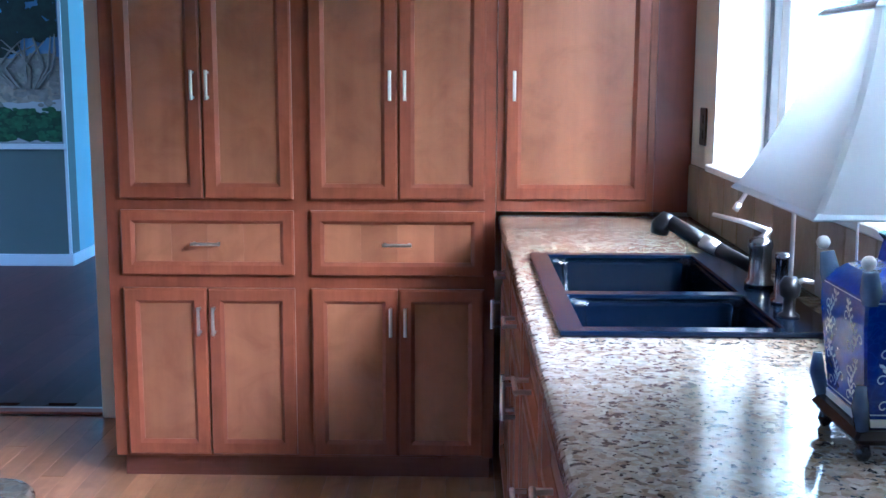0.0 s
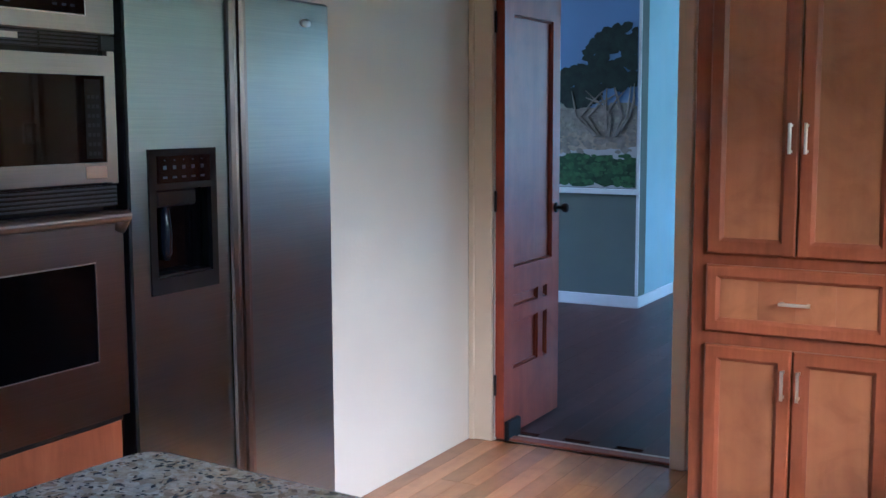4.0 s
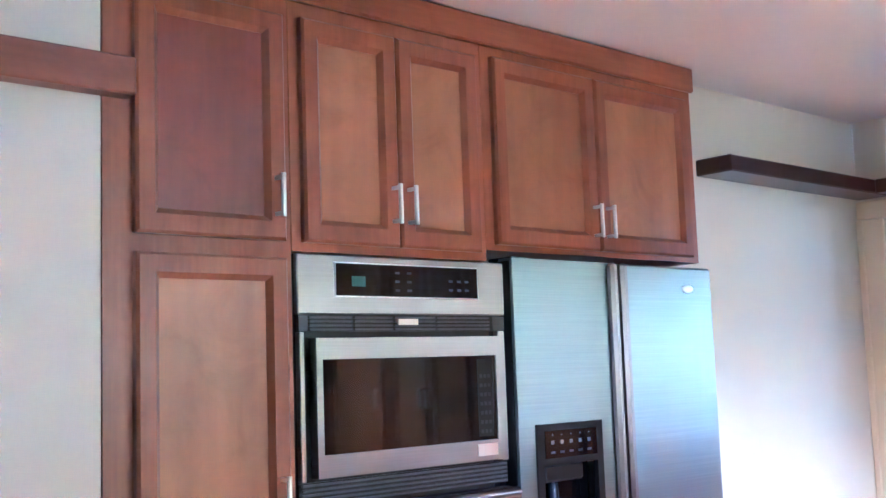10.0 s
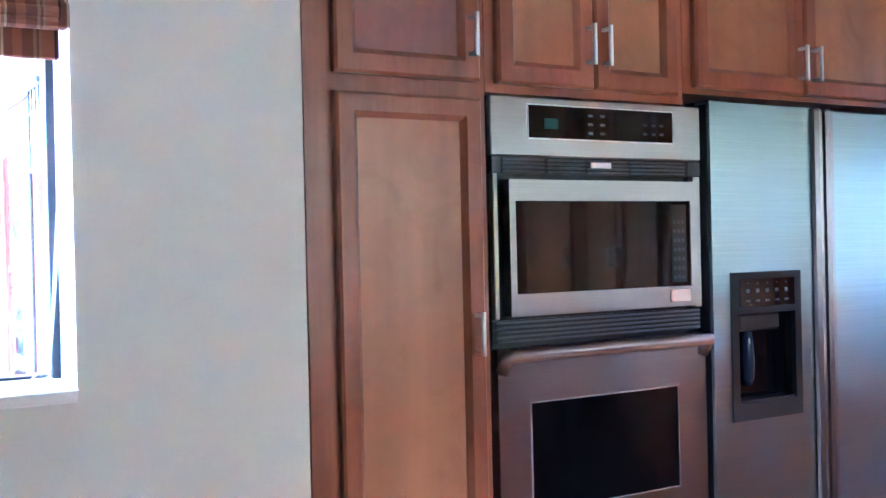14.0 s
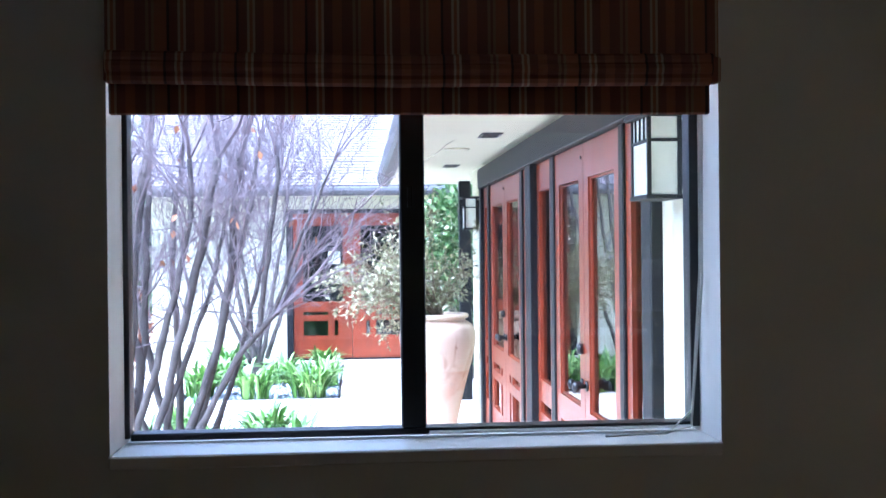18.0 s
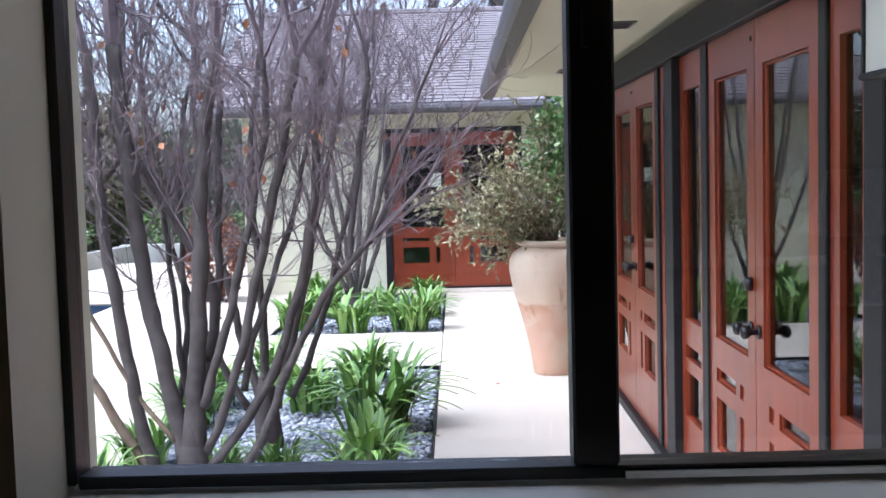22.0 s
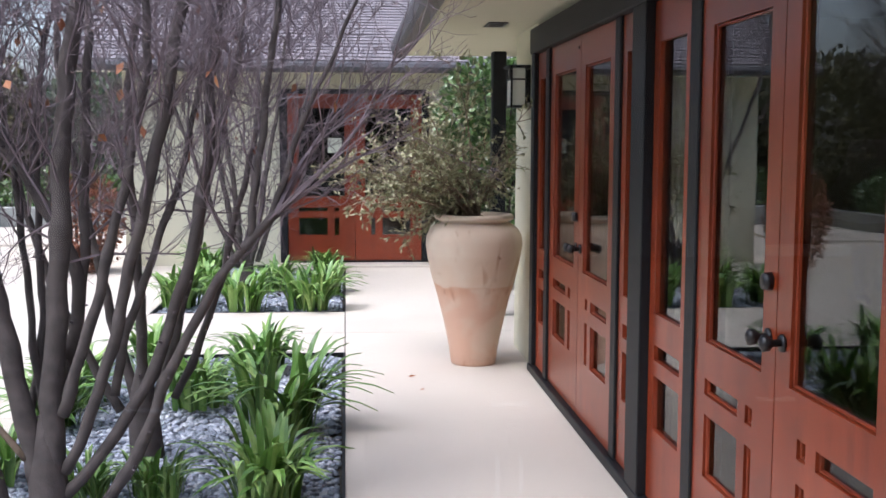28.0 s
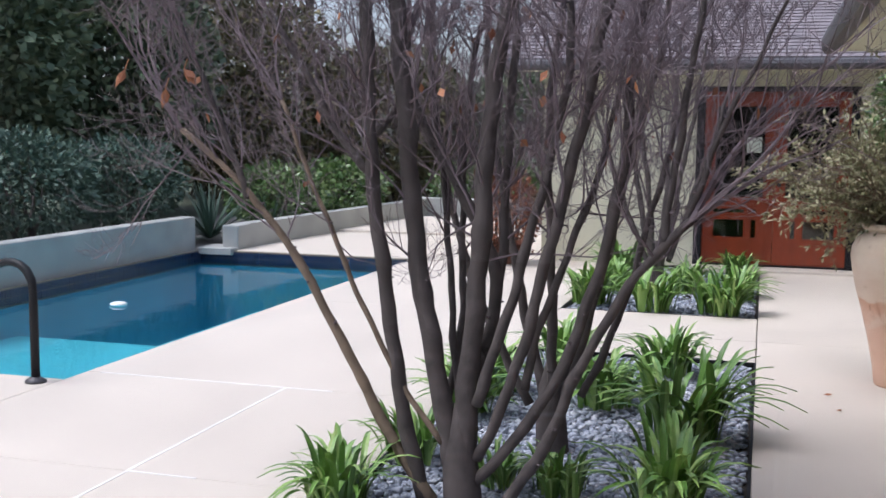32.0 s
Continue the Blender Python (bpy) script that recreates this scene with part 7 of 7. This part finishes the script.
def hedge(name, label, spots, seed, mat, count, leaf_len, leaf_w, category="hedge"):
    """Foliage that fills rounded lumps (x, y, z, rx, ry, rz) with small leaves, thicker at the surface, over dark boughs."""
    rnd = random.Random(seed)
    th = thing(name, (spots[0][0], spots[0][1], 0.0), label, category)
    leaves, wood_ = Cloud(), Cloud()
    for x, y, z, rx, ry, rz in spots:
        c = Vector((x, y, z))
        for k in range(7):
            top = c + Vector((rnd.uniform(-0.6, 0.6) * rx, rnd.uniform(-0.6, 0.6) * ry, rnd.uniform(0, 0.7) * rz))
            foot = Vector((x + rnd.uniform(-0.2, 0.2) * rx, y + rnd.uniform(-0.2, 0.2) * ry, -0.06))
            wood_.rod([foot, foot.lerp(top, 0.5) + Vector((rnd.gauss(0, 0.05), rnd.gauss(0, 0.05), 0)), top], [0.03, 0.02, 0.006], 5)
        for k in range(count):
            n = Vector((rnd.gauss(0, 1), rnd.gauss(0, 1), rnd.gauss(0, 1))).normalized()
            q = rnd.uniform(0.6, 1.0) + 0.12 * noise.noise(n * 2.3 + c)
            p = c + Vector((n.x * rx, n.y * ry, n.z * rz)) * q
            if p.z < 0.02:
                continue
            d = turn_by(n, rnd, 0.6)
            leaves.leaf(p, d, d.cross(Vector((rnd.gauss(0, 1), rnd.gauss(0, 1), rnd.gauss(0, 1)))).normalized(), leaf_len * rnd.uniform(0.7, 1.3), leaf_w * rnd.uniform(0.8, 1.3))
    tagged(link_mesh("boughs", wood_.mesh("boughs"), M_BARK, th), kind="stuff")
    tagged(link_mesh("foliage", leaves.mesh("foliage"), mat, th), kind="stuff")
    return th


for x, y, turn_ in ((-8.60, 0.272, 0.4), (-8.94, 0.219, 1.7)):
    fallen = thing("fallen_leaf", (x, y, 0.004), "small dry brown leaf lying on the patio", "leaf", "fallen leaves on the patio")
    curl = Cloud()
    way = Vector((math.cos(turn_), math.sin(turn_), 0.12)).normalized()
    curl.leaf(Vector((x, y, 0.004)), way, Vector((-way.y, way.x, 0.3)).normalized(), 0.05, 0.014)
    link_mesh("blade", curl.mesh("blade"), M_DRYLEAF, fallen)
hedge("flowering_hedge", "tall glossy green hedge with pale flowers behind the post", [(-13.1, 1.30, 0.95, 0.6, 0.62, 0.95), (-13.0, 1.30, 1.65, 0.55, 0.60, 0.62), (-13.6, 2.3, 1.2, 0.8, 0.8, 1.2)], 3, M_IVY, 3400, 0.075, 0.024)
flowers = Cloud()
rnd = random.Random(77)
for k in range(60):
    n = Vector((abs(rnd.gauss(0, 1)), rnd.gauss(0, 1) - 0.5, rnd.gauss(0, 0.8))).normalized()
    p = Vector((-13.05, 1.30, 1.25)) + Vector((0.62 * n.x, 0.64 * n.y, 1.0 * n.z))
    for w in range(5):
        d = turn_by(n, rnd, 0.8)
        flowers.leaf(p, d, d.cross(Vector((0.2, 0.4, 1))).normalized(), 0.035, 0.014)
bl = thing("hedge_blossom", (-13.15, 1.65, 1.3), "small pale blossoms scattered over the hedge", "flowers")
tagged(link_mesh("petals", flowers.mesh("petals"), M_PETAL, bl), kind="stuff")
hedge("rust_shrub", "rounded rust-coloured shrub by the far wing corner", [(-14.5, -2.95, 0.55, 0.36, 0.36, 0.58)], 8, M_RUST, 3000, 0.05, 0.016, "shrub")
hedge("low_shrubs", "blue-green low shrubs behind the planter wall", [(-9.5, -8.3, 0.75, 1.1, 0.8, 0.62), (-11.3, -8.4, 0.85, 1.1, 0.8, 0.65), (-13.1, -8.3, 0.85, 1.1, 0.8, 0.62), (-14.9, -8.2, 0.8, 1.0, 0.8, 0.6)], 12, M_SHRUB, 4200, 0.075, 0.022, "shrub")
hedge("far_shrubs", "green shrubs beyond the far patio wall", [(-17.5, -7.2, 0.5, 1.0, 0.7, 0.5), (-19.5, -7.0, 0.55, 1.1, 0.8, 0.5), (-22.3, -5.0, 0.5, 0.8, 1.3, 0.5), (-22.4, -2.9, 0.6, 0.8, 1.2, 0.6)], 13, M_IVY, 2600, 0.09, 0.03, "shrub")
hedge("evergreen_screen", "tall dark evergreen trees screening the garden", [(-13.0, -12.0, 2.6, 2.0, 1.8, 2.6), (-16.5, -12.2, 2.9, 2.2, 2.0, 2.9), (-20.0, -11.8, 2.6, 2.2, 2.0, 2.6), (-9.5, -12.0, 2.5, 2.0, 1.8, 2.6), (-5.5, -12.0, 2.5, 2.2, 1.8, 2.6)], 14, M_HEDGE, 21000, 0.17, 0.06, "tree")
hedge("clipped_hedge", "tall olive-brown clipped hedge beyond the patio wall", [(-23.8, -10.6, 2.2, 2.2, 2.0, 2.3), (-25.0, -8.0, 1.6, 2.0, 1.9, 1.75), (-25.5, -12.8, 2.5, 2.2, 2.0, 2.6)], 19, M_CLIPPED, 9000, 0.15, 0.05)
hedge("boundary_hedge", "dark green hedge closing the garden beyond the patio", [(-26.0, -4.9, 1.4, 2.0, 2.2, 1.55), (-26.5, -1.8, 1.4, 2.0, 2.2, 1.5)], 20, M_HEDGE, 9000, 0.15, 0.05)


def spiky(base, seed, n, size):
    rnd = random.Random(seed)
    c = Cloud()
    for k in range(n):
        a, e = rnd.uniform(0, 6.283), rnd.uniform(0.15, 1.35)
        h = Vector((math.cos(a) * math.cos(e), math.sin(a) * math.cos(e), math.sin(e)))
        side = Vector((-math.sin(a), math.cos(a), 0))
        pts = [Vector((0, 0, 0.05)) + h * size * t - Vector((0, 0, 0.25 * size * t * t * math.cos(e))) for t in (0, 0.25, 0.5, 0.75, 1.0)]
        ww = [0.018, 0.024, 0.02, 0.012, 0.002]
        c.strip([p + side * w for p, w in zip(pts, ww)], [p - side * w for p, w in zip(pts, ww)])
    th = thing("spiky_plant", base, "spiky sword-leaved plant behind the planter wall", "plant")
    ob = link_mesh("leaves", c.mesh("leaves"), M_SHRUB, None)
    ob.parent = th


spiky((-15.6, -7.3, -0.03), 3, 70, 0.85)
spiky((-16.6, -6.9, -0.03), 4, 60, 0.75)

# bare trees far behind the roof
for i, (x, y, h, r) in enumerate(((-24, -0.6, 8.5, 0.16), (-24.6, 1.0, 9.0, 0.2), (-25, -2.2, 8.0, 0.15), (-23.6, 2.2, 8.6, 0.17), (-26, -4.0, 8.5, 0.18), (-25, 3.6, 8.5, 0.18), (-27.5, -6.2, 8.6, 0.17), (-28.5, -8.6, 9.0, 0.19), (-28, -11.5, 8.4, 0.18), (-27, -3.0, 9.0, 0.15))):
    rnd = random.Random(60 + i)
    tr = thing("distant_bare_tree", (x, y, -0.07), "tall bare tree behind the shingle roof", "tree", "bare trees behind the roof")
    c = Cloud()
    d = Vector((rnd.uniform(-0.08, 0.08), rnd.uniform(-0.12, 0.12), 1)).normalized()
    pts = [Vector((x, y, -0.1)) + d * (h * t) + Vector((0, 0.12 * math.sin(4 * t + i), 0)) for t in (0, 0.2, 0.4, 0.6, 0.8, 1.0)]
    c.rod(pts, [r, 0.85 * r, 0.7 * r, 0.55 * r, 0.35 * r, 0.12 * r], 8)
    for k in range(13):
        q = rnd.uniform(2.0, 4.9)
        b = pts[int(q)].lerp(pts[int(q) + 1], q - int(q))
        grow(c, rnd, b, turn_by(Vector((rnd.uniform(-1, 1), rnd.uniform(-1, 1), 0.9)).normalized(), rnd, 0.2), rnd.uniform(1.2, 2.4), r * 0.35, 2)
    tagged(link_mesh("trunk_and_branches", c.mesh("trunk_and_branches"), M_BARK, tr), kind="stuff")


# ==== pieces of floors, roofs and beds ====
def shared_box(name, sx, sy, sz, bev, mat):
    """One little block, centred, whose mesh alike pieces share."""
    bm = box(B(), -sx / 2, sx / 2, -sy / 2, sy / 2, -sz / 2, sz / 2, bev)
    data = bpy.data.meshes.new(name)
    bm.normal_update()
    bm.to_mesh(data)
    bm.free()
    data.materials.append(mat)
    return data


def piece(name, data, parent, m):
    ob = new(name, data)
    ob.parent = parent
    if parent.type == "EMPTY":
        ob.matrix_parent_inverse = Matrix.Translation(-parent.location)
    ob.matrix_basis = m
    return ob


floor = thing("floor", (-1.0, 2.5, 0.0), "warm oak strip floor in the kitchen", "floor", kind="structure")
rnd = random.Random(2)
plank_meshes = {}


def plank_of(n):
    n = round(n, 2)
    if n not in plank_meshes:
        plank_meshes[n] = shared_box("plank", 0.0812, n - 0.001, 0.016, 0.0007, M_FLOOR)
    return plank_meshes[n]


x = -2.60 + 0.042
while x < XE - 0.04:
    y, first = YS, rnd.choice((0.3, 0.5, 0.7, 0.9, 1.1))
    while y < YN - 0.05:
        n = first or rnd.choice((0.9, 1.2, 1.5))
        first = 0.0
        if YN + 0.02 - (y + n) < 0.3:
            n = round(YN + 0.02 - y, 2)
        piece("plank", plank_of(n), floor, Matrix.Translation((x, y + n / 2, -0.008)))
        y += n
    x += 0.082
dining_floor = thing("floor_dark", (-2.5, 7.0, 0.0), "dark stained plank floor in the dining room", "floor", kind="structure")
dk = shared_box("plank", 0.1194, 1.799, 0.012, 0.0005, M_FLOOR_DARK)
for i in range(30):
    for j in range(5):
        piece("plank", dk, dining_floor, Matrix.Translation((-3.4 - 0.12 * 8 + 0.12 * i, DR + 0.35 + 1.8 * j + (0.6 if i % 2 else 0.0), -0.0062)))

# shingle courses on the far roof
rnd = random.Random(5)
slope = math.atan2(RZ1 - RZ0, RX0 - RX1)
run = math.hypot(RZ1 - RZ0, RX1 - RX0)
tab = shared_box("shingle", 0.19, 0.222, 0.014, 0.0, M_SHINGLE)
rest = Cloud()
made = 0
tilt = Matrix.Rotation(slope, 4, "Y")
courses = int(run / 0.125)
for c in range(courses):
    s = 0.06 + 0.125 * c
    y = RY0 + (0.11 if c % 2 else 0.0)
    while y < RY1 - 0.1:
        p = Vector((RX0 - s * math.cos(slope), y + 0.11, RZ0 + s * math.sin(slope) + 0.013 + rnd.uniform(0, 0.006)))
        m = Matrix.Translation(p) @ tilt @ Matrix.Rotation(-0.075 + rnd.uniform(-0.02, 0.02), 4, "Y") @ Matrix.Rotation(rnd.uniform(-0.02, 0.02), 4, "Z")
        if c < 10 and -2.9 < y < 1.4 and made < 300:
            piece("shingle", tab, roof, m)
            made += 1
        else:
            n = len(rest.v)
            rest.v += [tuple(m @ v.co) for v in tab.vertices]
            rest.f += [tuple(n + i for i in f.vertices) for f in tab.polygons]
        y += 0.225
tagged(link_mesh("upper_shingles", rest.mesh("upper_shingles"), M_SHINGLE, roof, "weathered grey shingle courses"), kind="stuff")

# pebbles in the beds
bed_near = thing("pebble_bed", (-6.5, -1.0, -0.03), "garden bed of rounded blue-grey pebbles by the walk", "pebble bed", kind="structure")
part("soil", boxes((-9.737, -3.213, BED_Y0 + 0.013, BED_Y1 - 0.013, -0.068, -0.045)), M_SOIL, bed_near)
bed_far = thing("pebble_bed", (-13.3, -1.0, -0.03), "garden bed of rounded blue-grey pebbles by the far doors", "pebble bed", kind="structure")
part("soil", boxes((-15.037, -11.573, BED_Y0 + 0.013, BED_Y1 - 0.013, -0.068, -0.045)), M_SOIL, bed_far)
stones = []
for s in range(4):
    bm = B()
    bmesh.ops.create_icosphere(bm, subdivisions=2, radius=1.0)
    for v in bm.verts:
        v.co *= 1 + 0.16 * noise.noise(v.co * 1.4 + Vector((s * 7.0, 0, 0)))
    data = bpy.data.meshes.new("pebble")
    bm.to_mesh(data)
    bm.free()
    data.materials.append(M_PEBBLE)
    data.polygons.foreach_set("use_smooth", [True] * len(data.polygons))
    stones.append(data)
coarse = []
for s in range(4):
    bm = B()
    bmesh.ops.create_icosphere(bm, subdivisions=1, radius=1.0)
    coarse.append((np.array([v.co[:] for v in bm.verts]), [tuple(v.index for v in f.verts) for f in bm.faces]))
    bm.free()
fine = [(np.array([v.co[:] for v in d.vertices]), [tuple(p.vertices) for p in d.polygons]) for d in stones]


def pebble_bed(parent, x0, x1, count, single, shapes, near):
    rnd = random.Random(int(-x0 * 10))
    vs, fs, n, made = [], [], 0, 0
    for k in range(count):
        x, y = rnd.uniform(x0, x1), rnd.uniform(BED_Y0 + 0.03, BED_Y1 - 0.03)
        a = rnd.uniform(0.0135, 0.023)
        m = Matrix.LocRotScale((x, y, -0.034 + rnd.uniform(-0.010, 0.014)), Euler((rnd.gauss(0, 0.25), rnd.gauss(0, 0.25), rnd.uniform(0, 6.28))), (a * 1.2, a * 0.85, a * 0.55))
        if made < single and near[0] < x < near[1] and near[2] < y < near[3]:
            piece("pebble", stones[k % 4], parent, m)
            made += 1
            continue
        v, f = shapes[k % 4]
        w = v @ np.array(m.to_3x3()).T + np.array(m.translation)
        vs.append(w)
        fs += [tuple(n + i for i in q) for q in f]
        n += len(w)
    data = bpy.data.meshes.new("pebbles")
    data.from_pydata(np.concatenate(vs).tolist(), [], fs)
    data.update()
    tagged(link_mesh("pebbles", data, M_PEBBLE, parent, "rounded blue-grey pebbles", True), kind="stuff")


pebble_bed(bed_near, -9.72, -5.4, 17000, 300, coarse, (-6.9, -6.2, -0.8, -0.2))
pebble_bed(bed_far, -15.0, -11.6, 5500, 0, coarse, (0, 0, 0, 0))
